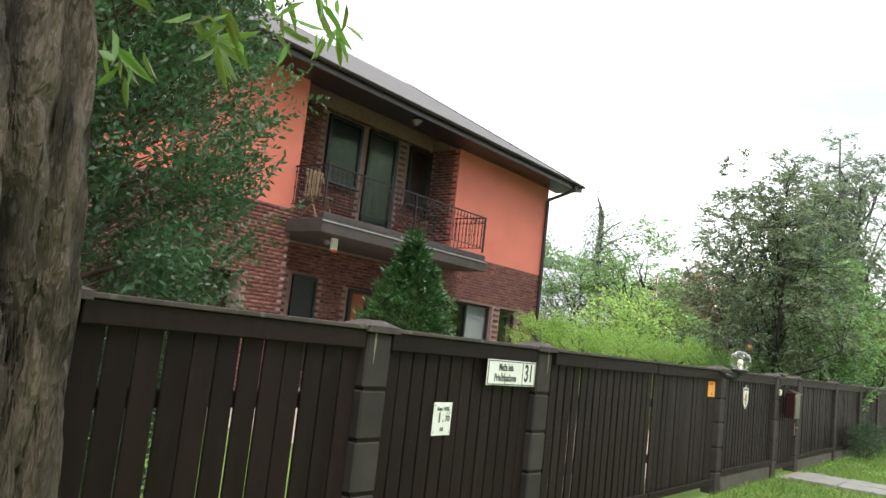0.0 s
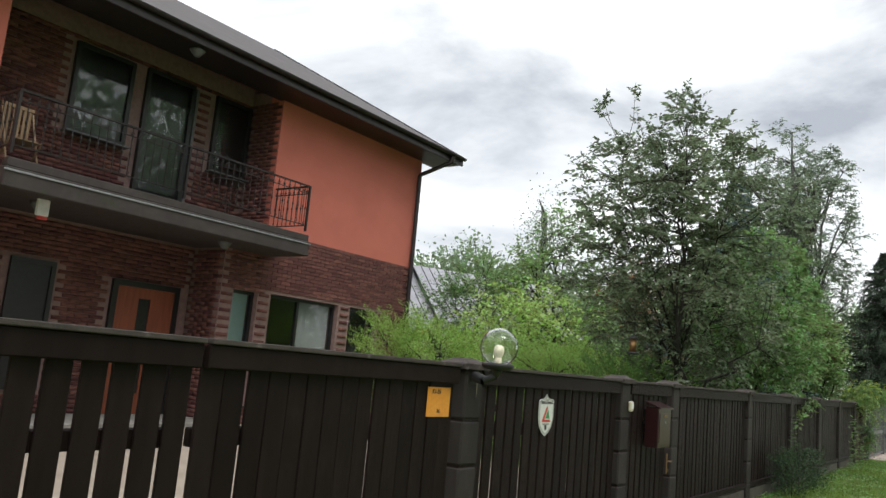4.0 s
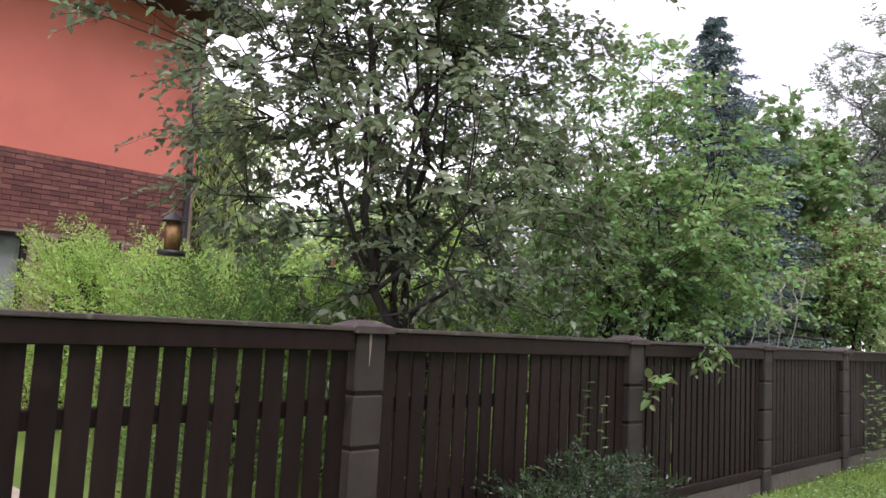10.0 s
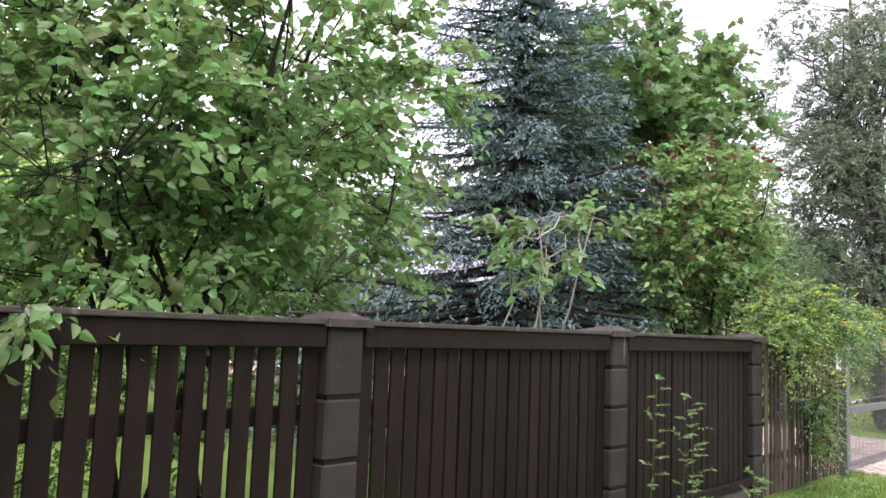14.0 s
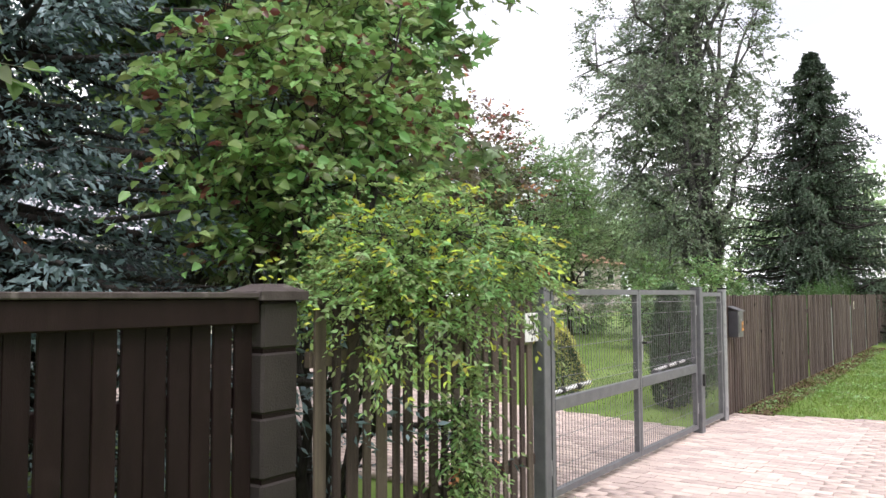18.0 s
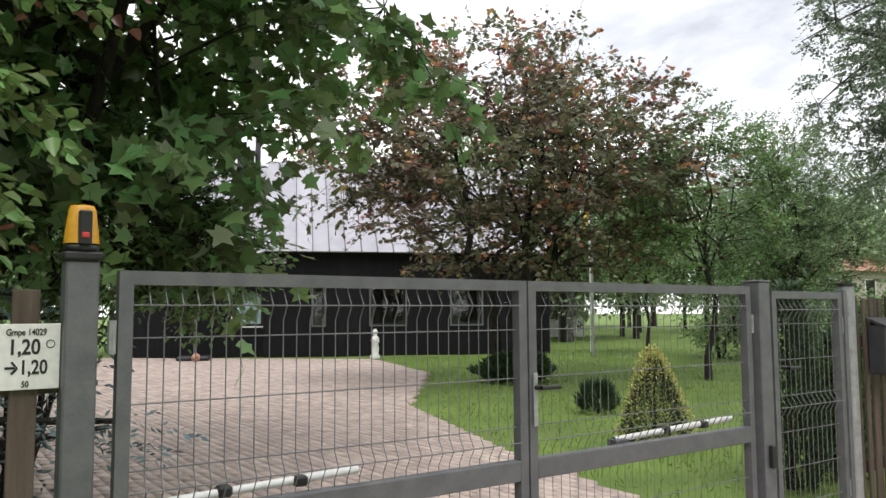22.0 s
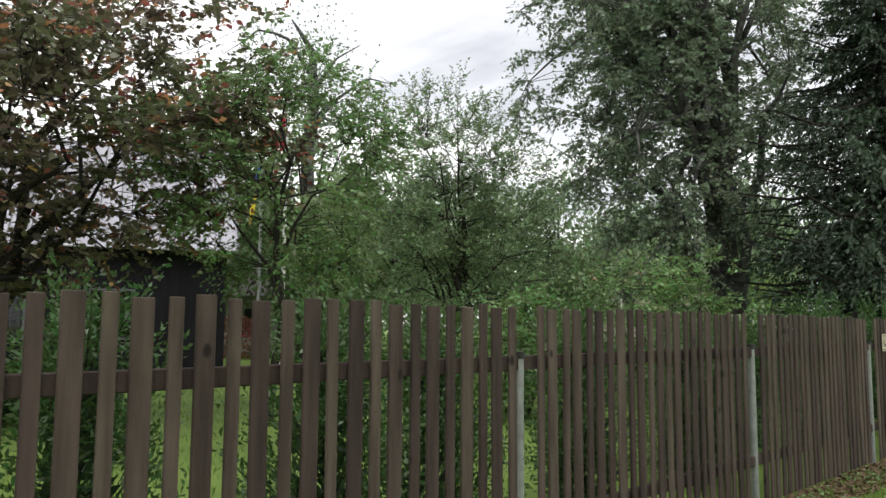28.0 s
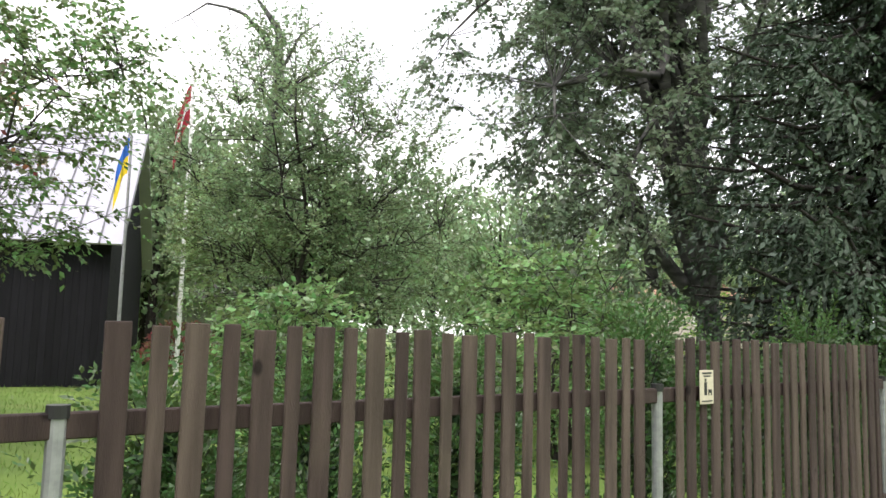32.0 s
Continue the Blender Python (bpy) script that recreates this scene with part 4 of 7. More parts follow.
# ---- first house ----
WY = 11.69
HX0, HX1 = -1.5, 19.17
BRICKTOP = 3.65
EAVE = 6.30
house = thing("orange_house", (0, 0, 0), "two-storey house with orange stucco above red-brown brick", "house")


def wall_with_holes(name, x0, x1, z0, z1, y0, y1, holes, mat, parent, label=""):
    """A wall in x and z with real openings: rows of x0, x1, z0, z1."""
    xs = sorted({x0, x1, *[min(max(v, x0), x1) for h in holes for v in h[:2]]})
    zs = sorted({z0, z1, *[min(max(v, z0), z1) for h in holes for v in h[2:]]})
    rows = []
    for xa, xb in zip(xs, xs[1:]):
        run = None
        for za, zb in zip(zs, zs[1:]):
            cx, cz = (xa + xb) / 2, (za + zb) / 2
            if any(h[0] < cx < h[1] and h[2] < cz < h[3] for h in holes):
                run = None
            elif run:
                run[5] = zb
            else:
                run = [xa, xb, y0, y1, za, zb]
                rows.append(run)
    return part(name, boxes(name, rows, mat), parent, label)


RX0, RX1, RY = 9.5, 14.65, 12.6
UPWIN = (5.64, 7.08, 4.56, 6.12)
GARAGE = (6.03, 8.51, -0.1, 2.30)
WE, WA, WB = (14.03, 14.61, 0.4, 2.48), (14.93, 16.82, 1.0, 2.50), (17.18, 18.1, 1.0, 2.50)
LOWREC = (RX0, 13.75, -0.1, 3.2)
low_holes = [GARAGE, LOWREC, WE, WA, WB]
wall_with_holes("brick_wall", HX0, HX1, -0.2, BRICKTOP, WY + 0.012, WY + 0.36, low_holes, MORTAR, house, "red-brown brick lower storey")
wall_with_holes("stucco_wall", HX0, RX0, BRICKTOP, EAVE + 0.1, WY, WY + 0.36, [UPWIN], STUCCO, house, "orange stucco upper storey")
part("stucco_wall", box("stucco_wall", RX1, HX1, WY, WY + 0.36, BRICKTOP, EAVE + 0.1, STUCCO), house, "orange stucco upper storey")
part("brick_cornice", box("brick_cornice", HX0, RX0, WY - 0.006, WY + 0.02, BRICKTOP - 0.03, BRICKTOP - 0.003, BRICK), house)
part("brick_cornice", box("brick_cornice", RX1, HX1, WY - 0.006, WY + 0.02, BRICKTOP - 0.03, BRICKTOP - 0.003, BRICK), house)
# recess on both storeys
part("recess_wall", boxes("recess_wall", [(RX0 - 0.3, 13.9, RY + 0.012, RY + 0.3, -0.2, 3.3)], MORTAR), house, "red-brown brick wall of the recessed entrance")
part("recess_wall", boxes("recess_wall", [(RX0 - 0.3, RX1 + 0.3, RY + 0.012, RY + 0.3, 3.3, 6.6)], MORTAR), house, "red-brown brick wall behind the balcony")
for row in ((RX0 - 0.02, RX0 - 0.002, WY + 0.02, RY, -0.2, 3.2), (13.752, 13.77, WY + 0.02, RY, -0.2, 3.2), (RX0 - 0.02, RX0 - 0.002, WY + 0.02, RY, 3.4, 6.5), (RX1 + 0.002, RX1 + 0.02, WY + 0.02, RY, 3.4, 6.5)):
    part("recess_side_panel", box("recess_side_panel", *row, MORTAR), house)
part("side_wall", boxes("side_wall", [(HX1 - 0.36, HX1 - 0.002, WY + 0.36, 25.2, -0.2, BRICKTOP)], BRICK), house)
part("side_wall", boxes("side_wall", [(HX1 - 0.36, HX1, WY + 0.36, 25.2, BRICKTOP, EAVE + 0.3), (HX0, HX0 + 0.36, WY + 0.36, 25.2, -0.2, EAVE + 0.3), (HX0, HX1, 24.84, 25.2, -0.2, EAVE + 0.3)], STUCCO), house)
part("gable_wall", mesh_of("gable_wall", [(HX1 - 0.3, WY + 0.1, EAVE + 0.25), (HX1 - 0.3, 25.1, EAVE + 0.25), (HX1 - 0.3, 18.35, EAVE + 3.9), (HX1, WY + 0.1, EAVE + 0.25), (HX1, 25.1, EAVE + 0.25), (HX1, 18.35, EAVE + 3.9)], [(0, 2, 1), (3, 4, 5), (0, 1, 4, 3), (1, 2, 5, 4), (2, 0, 3, 5)], STUCCO), house)
# brick panel beside the upper window
part("brick_panel", box("brick_panel", 4.4, UPWIN[0] - 0.02, WY - 0.03, WY - 0.002, 4.56, 6.2, BRICK), house, "dark brick panel beside the upper window")
# roof
RS = 0.55
RIDGE_Y = 18.35
ey, rx0, rx1 = 10.95, HX0 - 0.7, 19.8


def roof_slab(y_low, z_low, y_high, z_high, name):
    v = []
    for dz in (0.0, 0.16):
        v += [(rx0, y_low, z_low + dz), (rx1, y_low, z_low + dz), (rx1, y_high, z_high + dz), (rx0, y_high, z_high + dz)]
    return mesh_of(name, v, BOXF, ROOF)


rz = EAVE + (RIDGE_Y - ey) * RS
part("roof", roof_slab(ey, EAVE, RIDGE_Y, rz, "roof"), house, "dark grey-brown pitched roof")
part("roof", roof_slab(2 * RIDGE_Y - ey, EAVE, RIDGE_Y, rz, "roof"), house)
part("soffit", box("soffit", rx0 + 0.03, rx1 - 0.03, ey + 0.06, WY + 0.1, EAVE - 0.04, EAVE - 0.004, TRIM), house, "dark boarded soffit")
part("fascia", box("fascia", rx0, rx1, ey - 0.012, ey + 0.012, EAVE - 0.06, EAVE + 0.15, TRIM, 0.004), house)
gut = []
for i in range(7):
    a0, a1 = math.pi + math.pi * i / 7, math.pi + math.pi * (i + 1) / 7
    gut.append(((ey - 0.07 + 0.06 * math.cos(a0), EAVE + 0.12 + 0.06 * math.sin(a0)), (ey - 0.07 + 0.06 * math.cos(a1), EAVE + 0.12 + 0.06 * math.sin(a1))))
gv, gf = [], []
for (ya, za), (yb, zb) in gut:
    n = len(gv)
    gv += [(rx0, ya, za), (rx1, ya, za), (rx1, yb, zb), (rx0, yb, zb)]
    gf.append((n, n + 1, n + 2, n + 3))
part("gutter", mesh_of("gutter", gv, gf, TRIM, True), house, "dark metal rain gutter")
part("verge_board", mesh_of("verge_board", [(rx1, ey, EAVE - 0.03), (rx1 + 0.03, ey, EAVE - 0.03), (rx1 + 0.03, RIDGE_Y, rz - 0.03), (rx1, RIDGE_Y, rz - 0.03), (rx1, ey, EAVE + 0.19), (rx1 + 0.03, ey, EAVE + 0.19), (rx1 + 0.03, RIDGE_Y, rz + 0.19), (rx1, RIDGE_Y, rz + 0.19)], BOXF, TRIM), house)
part("downpipe", tubes("downpipe", [((19.3, ey - 0.07, EAVE + 0.06), (19.3, ey - 0.04, EAVE - 0.08), 0.05, 0.05), ((19.3, ey - 0.04, EAVE - 0.08), (19.03, WY - 0.08, EAVE - 0.42), 0.05, 0.05), ((19.03, WY - 0.08, EAVE - 0.42), (19.03, WY - 0.08, 0.1), 0.05, 0.05)], TRIM, 12), house, "dark metal downpipe at the corner")
for z in (1.6, 3.4, 5.2):
    part("pipe_clip", rod("pipe_clip", (19.03, WY - 0.08, z), (19.03, WY - 0.08, z + 0.04), 0.057, TRIM, 12), house)
part("downpipe", tubes("downpipe", [((5.35, ey - 0.07, EAVE + 0.06), (5.35, WY - 0.08, EAVE - 0.4), 0.05, 0.05), ((5.35, WY - 0.08, EAVE - 0.4), (5.35, WY - 0.08, 0.1), 0.05, 0.05)], TRIM, 12), house)
part("chimney", boxes("chimney", [(9.7, 10.6, 15.6, 16.4, 8.6, 11.2), (9.62, 10.68, 15.52, 16.48, 11.2, 11.35)], STUCCO), house, "orange rendered chimney")


def window(parent, x0, x1, z0, z1, y, splits=(), back=None, depth=1.1, sill=True, fr=0.06, name="window"):
    """A window set into the wall: frame, panes, sill, any sheet behind, and boxes coloured as room shade."""
    w = part(name, boxes("frame", [(x0, x1, y, y + 0.07, z1 - fr, z1), (x0, x1, y, y + 0.07, z0, z0 + fr), (x0, x0 + fr, y, y + 0.07, z0 + fr, z1 - fr), (x1 - fr, x1, y, y + 0.07, z0 + fr, z1 - fr)] + [(s - fr / 2, s + fr / 2, y, y + 0.07, z0 + fr, z1 - fr) for s in splits], FRAME), parent, "black framed window")
    edges = [x0 + fr, *[v for s in splits for v in (s - fr / 2, s + fr / 2)], x1 - fr]
    for i in range(0, len(edges), 2):
        p = part("pane", box("pane", edges[i], edges[i + 1], y + 0.03, y + 0.042, z0 + fr, z1 - fr, PANE), w)
        p.visible_shadow = False
        if back and back[i // 2]:
            part("curtain", box("curtain", edges[i] + 0.01, edges[i + 1] - 0.01, y + 0.10, y + 0.115, z0 + fr, z1 - fr, back[i // 2]), w, "sheet behind the pane, teal drapery or painted grey reflection")
    if sill:
        part("sill", box("sill", x0 - 0.05, x1 + 0.05, y - 0.17, y + 0.02, z0 - 0.035, z0 - 0.003, TRIM, 0.004), w)
    # unseen room boxes; their dark colour stands for the missing room light
    part("reveal_room", boxes("reveal_room", [(x0 - 0.1, x1 + 0.1, y + depth, y + depth + 0.05, z0 - 0.1, z1 + 0.1), (x0 - 0.15, x0 - 0.1, y + 0.25, y + depth, z0 - 0.1, z1 + 0.1), (x1 + 0.1, x1 + 0.15, y + 0.25, y + depth, z0 - 0.1, z1 + 0.1), (x0 - 0.1, x1 + 0.1, y + 0.25, y + depth, z0 - 0.15, z0 - 0.1), (x0 - 0.1, x1 + 0.1, y + 0.25, y + depth, z1 + 0.1, z1 + 0.15)], ROOMSHADE), w, "boxes coloured dark for the unlit room behind the window")
    return w


window(house, *UPWIN, WY + 0.1, back=None)
window(house, *WE, WY + 0.12, back=[TEALC])
# right pane: its grey reflection is a coloured sheet behind the glass
window(house, *WA, WY + 0.12, splits=(15.77,), back=[None, REFLECTGREY])
window(house, *WB, WY + 0.12)
# garage opening
for z in np.arange(0, 2.3, 0.32):
    part("garage_door_panel", box("garage_door_panel", GARAGE[0] - 0.02, GARAGE[1] + 0.02, WY + 0.5, WY + 0.55, z, z + 0.31, DARKWALL, 0.006), house, "dark panel of the sectional garage door")
part("garage_side", boxes("garage_side", [(GARAGE[0] - 0.03, GARAGE[0] - 0.002, WY + 0.3, WY + 0.6, 0, 2.4), (GARAGE[1] + 0.002, GARAGE[1] + 0.03, WY + 0.3, WY + 0.6, 0, 2.4), (GARAGE[0], GARAGE[1], WY + 0.3, WY + 0.6, 2.335, 2.4)], DARKWALL), house)
# entrance door and side window in the recess
d = part("front_door", boxes("door_leaf", [(12.3, 12.72, RY - 0.05, RY - 0.004, 0.15, 2.3), (12.95, 13.42, RY - 0.05, RY - 0.004, 0.15, 2.3), (12.72, 12.95, RY - 0.05, RY - 0.004, 0.15, 0.5), (12.72, 12.95, RY - 0.05, RY - 0.004, 2.12, 2.3)], DOORWOOD), house, "orange-brown wooden front door with narrow dark pane")
# opaque black strip: unlit interior painted into the pane, as in side_window
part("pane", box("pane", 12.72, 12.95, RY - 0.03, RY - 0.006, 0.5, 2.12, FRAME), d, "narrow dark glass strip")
part("door_frame", boxes("door_frame", [(12.2, 12.3, RY - 0.07, RY - 0.002, 0.1, 2.4), (13.42, 13.52, RY - 0.07, RY - 0.002, 0.1, 2.4), (12.3, 13.42, RY - 0.07, RY - 0.002, 2.3, 2.4)], FRAME), d)
part("handle", rod("handle", (13.3, RY - 0.09, 0.9), (13.3, RY - 0.09, 1.4), 0.015, GALV), d, "steel pull handle")
fw = part("side_window", boxes("frame", [(10.5, 11.2, RY - 0.06, RY - 0.004, 2.42, 2.5), (10.5, 10.57, RY - 0.06, RY - 0.004, 0.5, 2.42), (11.13, 11.2, RY - 0.06, RY - 0.004, 0.5, 2.42)], FRAME), house, "dark window beside the entrance")
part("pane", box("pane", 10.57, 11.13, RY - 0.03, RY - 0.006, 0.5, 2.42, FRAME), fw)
part("porch_floor", box("porch_floor", RX0, 13.75, WY - 0.4, RY, -0.05, 0.15, CONCRETE, 0.02), house, "low concrete porch step")
# balcony
BX0, BX1, BY = 9.36, 14.80, 10.69
part("balcony_slab", box("balcony_slab", BX0, BX1, BY, RY, 3.19, 3.46, SLAB, 0.015), house, "dark boarded balcony slab")
part("slab_edge", box("slab_edge", BX0 - 0.02, BX1 + 0.02, BY - 0.02, BY - 0.002, 3.40, 3.425, GALV, 0.003), house, "pale metal drip edge")
part("upstand", box("upstand", BX0 + 0.02, BX1 - 0.02, BY + 0.02, BY + 0.16, 3.463, 3.58, SLAB, 0.01), house)
railing = part("railing", boxes("handrail", [(BX0 + 0.05, BX1 - 0.05, BY + 0.07, BY + 0.11, 4.45, 4.475), (BX0 + 0.05, BX1 - 0.05, BY + 0.08, BY + 0.10, 3.72, 3.735), (BX0 + 0.05, BX1 - 0.05, BY + 0.08, BY + 0.10, 4.32, 4.333), (BX0 + 0.05, BX0 + 0.09, BY + 0.11, WY, 4.45, 4.475), (BX1 - 0.09, BX1 - 0.05, BY + 0.11, WY, 4.45, 4.475), (BX0 + 0.06, BX0 + 0.08, BY + 0.1, WY, 3.72, 3.735), (BX1 - 0.08, BX1 - 0.06, BY + 0.1, WY, 3.72, 3.735), (BX1 - 0.08, BX1 - 0.06, BY + 0.1, WY, 4.32, 4.333)], IRON), house, "wrought iron balcony railing", at=pose(0, 0, 0.03))
bal = tubes("baluster", [((0, 0, 0), (0, 0, 0.73), 0.007, 0.007), ((0, 0, 0.30), (0, 0, 0.335), 0.008, 0.017), ((0, 0, 0.335), (0, 0, 0.37), 0.017, 0.008), ((0.0, 0, 0.60), (0.03, 0, 0.64), 0.005, 0.005), ((0.03, 0, 0.64), (0.0, 0, 0.67), 0.005, 0.005), ((0.0, 0, 0.60), (-0.03, 0, 0.64), 0.005, 0.005), ((-0.03, 0, 0.64), (0.0, 0, 0.67), 0.005, 0.005), ((0, 0, 0.02), (0.028, 0, 0.05), 0.004, 0.004), ((0.028, 0, 0.05), (0, 0, 0.085), 0.004, 0.004)], IRON, 6)
nb = 42
for i in range(nb + 1):
    x = BX0 + 0.07 + (BX1 - BX0 - 0.14) * i / nb
    part("baluster", bal, railing, at=pose(x, BY + 0.09, 3.725))
for i in range(8):
    y = BY + 0.16 + i * 0.115
    for x in (BX0 + 0.07, BX1 - 0.07):
        part("baluster", bal, railing, at=pose(x, y, 3.725, 0, 0, 90))
for x in (BX0 + 0.07, (BX0 + BX1) / 2, BX1 - 0.07):
    part("rail_post", box("rail_post", x - 0.018, x + 0.018, BY + 0.072, BY + 0.108, 3.62, 4.45, IRON), railing)
# balcony windows and door
for nm, x0, x1, z0, z1 in (("balcony_window", 10.95, 12.0, 4.62, 6.12), ("balcony_door", 12.25, 13.24, 3.55, 6.15), ("balcony_window", 13.75, 14.6, 4.68, 6.15)):
    fr = part(nm, boxes("frame", [(x0, x1, RY - 0.08, RY - 0.004, z1 - 0.07, z1), (x0, x1, RY - 0.08, RY - 0.004, z0, z0 + 0.07), (x0, x0 + 0.07, RY - 0.08, RY - 0.004, z0 + 0.07, z1 - 0.07), (x1 - 0.07, x1, RY - 0.08, RY - 0.004, z0 + 0.07, z1 - 0.07)], FRAME), house, "black framed balcony opening")
    part("pane", box("pane", x0 + 0.07, x1 - 0.07, RY - 0.04, RY - 0.03, z0 + 0.07, z1 - 0.07, PANE), fr).visible_shadow = False
    # no room here, a black sheet paints the interior's darkness
    part("reveal_room", box("reveal_room", x0 + 0.07, x1 - 0.07, RY - 0.02, RY - 0.006, z0 + 0.07, z1 - 0.07, FRAME), fr, "black sheet for the unlit interior behind the glass")
    if nm == "balcony_window":
        part("sill", box("sill", x0 - 0.04, x1 + 0.04, RY - 0.2, RY - 0.01, z0 - 0.03, z0 - 0.002, GREYP, 0.004), fr)
part("door_edge", box("door_edge", 13.26, 13.30, RY - 0.1, RY - 0.006, 3.55, 6.1, GREYP), house)


def lantern(x, y, z, s=1.0):
    t = thing("ceiling_lantern", (x, y, z), "small grey glass lantern under the overhang", "lamp", "overhang lanterns")
    part("mount", lathe("mount", [(0.05 * s, 0.0), (0.05 * s, -0.02), (0.02 * s, -0.03)], TRIM, 12), t)
    part("shade", lathe("shade", [(0.03 * s, -0.02), (0.13 * s, -0.05), (0.11 * s, -0.08), (0.05 * s, -0.16), (0.0, -0.17)], GREYP, 12), t, "faceted grey shade")
    return t


lantern(10.2, 11.4, 3.24)
lantern(13.3, 11.2, 3.24)
lantern(12.2, 11.15, EAVE - 0.04)
alarm = thing("alarm_box", (10.1, 11.1, 3.1), "small white alarm box with red lens on the wall", "alarm")
part("case", box("case", -0.09, 0.09, -0.05, 0, -0.14, 0.12, WHITE, 0.015), alarm)
part("lens", box("lens", -0.07, 0.07, -0.055, -0.045, -0.19, -0.142, REDINK, 0.006), alarm, "red lens")
# furniture on the balcony
chair = thing("folding_chair", (9.75, 11.3, 3.504), "brown wooden slatted folding chair on the balcony", "chair")
for i in range(6):
    part("back_slat", box("back_slat", -0.2 + i * 0.07, -0.16 + i * 0.07, 0.18, 0.2, 0.45, 0.92, CHAIRWOOD, 0.004), chair)
for z in (0.42, 0.92):
    part("back_rail", box("back_rail", -0.22, 0.22, 0.175, 0.205, z, z + 0.05, CHAIRWOOD, 0.004), chair)
for i in range(5):
    part("seat_slat", box("seat_slat", -0.2, 0.2, -0.2 + i * 0.075, -0.14 + i * 0.075, 0.42, 0.44, CHAIRWOOD, 0.004), chair)
for sx in (-0.21, 0.21):
    part("leg", tubes("leg", [((sx, -0.22, 0), (sx, 0.2, 0.9), 0.014, 0.014)], CHAIRWOOD, 6), chair)
    part("leg", tubes("leg", [((sx, 0.22, 0), (sx, -0.2, 0.44), 0.014, 0.014)], CHAIRWOOD, 6), chair)
tab = thing("bistro_table", (13.2, 11.2, 3.504), "small round wrought iron table on the balcony", "table")
part("tabletop", lathe("tabletop", [(0, 0.70), (0.29, 0.70), (0.3, 0.712), (0.29, 0.725), (0, 0.725)], IRON, 24), tab)
for k in range(3):
    a = k * 2.094
    c, s = math.cos(a), math.sin(a)
    part("leg", tubes("leg", [((0.22 * c, 0.22 * s, 0), (0.05 * c, 0.05 * s, 0.35), 0.009, 0.009), ((0.05 * c, 0.05 * s, 0.35), (0.2 * c, 0.2 * s, 0.70), 0.009, 0.009)], IRON, 6), tab)
# forecourt behind the gate
tagged(new("pavement_forecourt", box("pavement_forecourt", 6.0, 15.4, 3.9, WY - 0.02, G - 0.1, G + 0.012, COURT)), "pale paved forecourt behind the brown fence", "pavement", kind="structure")

# ---- picket fences ----
PK = {}


def picket_mesh(w, z1):
    key = (round(w, 3), round(z1, 2))
    if key not in PK:
        PK[key] = box("picket", -w / 2, w / 2, -0.008, 0.008, 0.03, z1, PICKET, 0.003)
    return PK[key]


def picket_fence(x0, x1, posts, label, y=3.235, seed=5, limit=300):
    rs = random.Random(seed)
    t = thing("picket_fence", ((x0 + x1) / 2, y, G), label, "fence", "picket fences")
    h = (x1 - x0) / 2
    x, i = -h + 0.05, 0
    rest = []
    while x < h - 0.03:
        w = (0.072, 0.050)[i % 2]
        z1 = rs.choice((1.385, 1.39, 1.40))
        if any(abs(x + (x0 + x1) / 2 - px) < 0.078 for px in posts):
            pass
        elif i < limit:
            part("picket", picket_mesh(w, z1), t, at=pose(x, (-0.028, -0.03)[i % 2] + rs.uniform(-0.003, 0.003), 0, 0, rs.uniform(-0.4, 0.4), rs.uniform(-3, 3)))
        else:
            rest.append((x - w / 2, x + w / 2, -0.04, -0.018, 0.03, z1))
        x += 0.107
        i += 1
    if rest:
        tagged(part("far_pickets", boxes("far_pickets", rest, PICKET), t), kind="stuff")
    for z in (0.34, 1.12):
        part("rail", box("rail", -h, h, -0.016, 0.022, z - 0.035, z + 0.035, PICKET, 0.004), t)
    for px in posts:
        p = part("post", rod("post", (px - (x0 + x1) / 2, 0.0, -0.3), (px - (x0 + x1) / 2, 0.0, 1.145), 0.026, GALV, 12), t, "round galvanised steel post")
        part("post_cap", rod("post_cap", (px - (x0 + x1) / 2, 0.0, 1.14), (px - (x0 + x1) / 2, 0.0, 1.175), 0.031, BLACKP, 12), p, "black plastic cap")
    return t


picket_fence(25.9, 27.97, [], "brown stained picket fence beside the grey gate", seed=5)
picket_fence(32.44, 75.0, [34.93 + 2.67 * i for i in range(15)], "long brown stained picket fence with alternating board widths", seed=6)

# ---- grey steel gate ----
gate = thing("steel_gate", (29.7, 3.19, G), "grey painted steel double drive gate with wire mesh", "gate")


def gpost(x, w, z1, mat, name, d=None):
    return part(name, box(name, x - w / 2, x + w / 2, -(d or w) / 2, (d or w) / 2, -0.1, z1, mat, 0.006), gate)


gx = lambda x: x - 29.7
p = gpost(gx(28.015), 0.09, 1.47, GREYP, "gate_post")
part("post_cap", box("post_cap", gx(28.015) - 0.054, gx(28.015) + 0.054, -0.054, 0.054, 1.47, 1.495, BLACKP, 0.006), p)
p = gpost(gx(31.42), 0.1, 1.47, GREYP, "gate_post")
part("post_cap", box("post_cap", gx(31.42) - 0.053, gx(31.42) + 0.053, -0.053, 0.053, 1.47, 1.48, GREYP, 0.003), p)
part("lock_box", box("lock_box", gx(31.42) - 0.02, gx(31.42) + 0.02, -0.075, -0.05, 0.48, 0.6, BLACKP, 0.004), p)


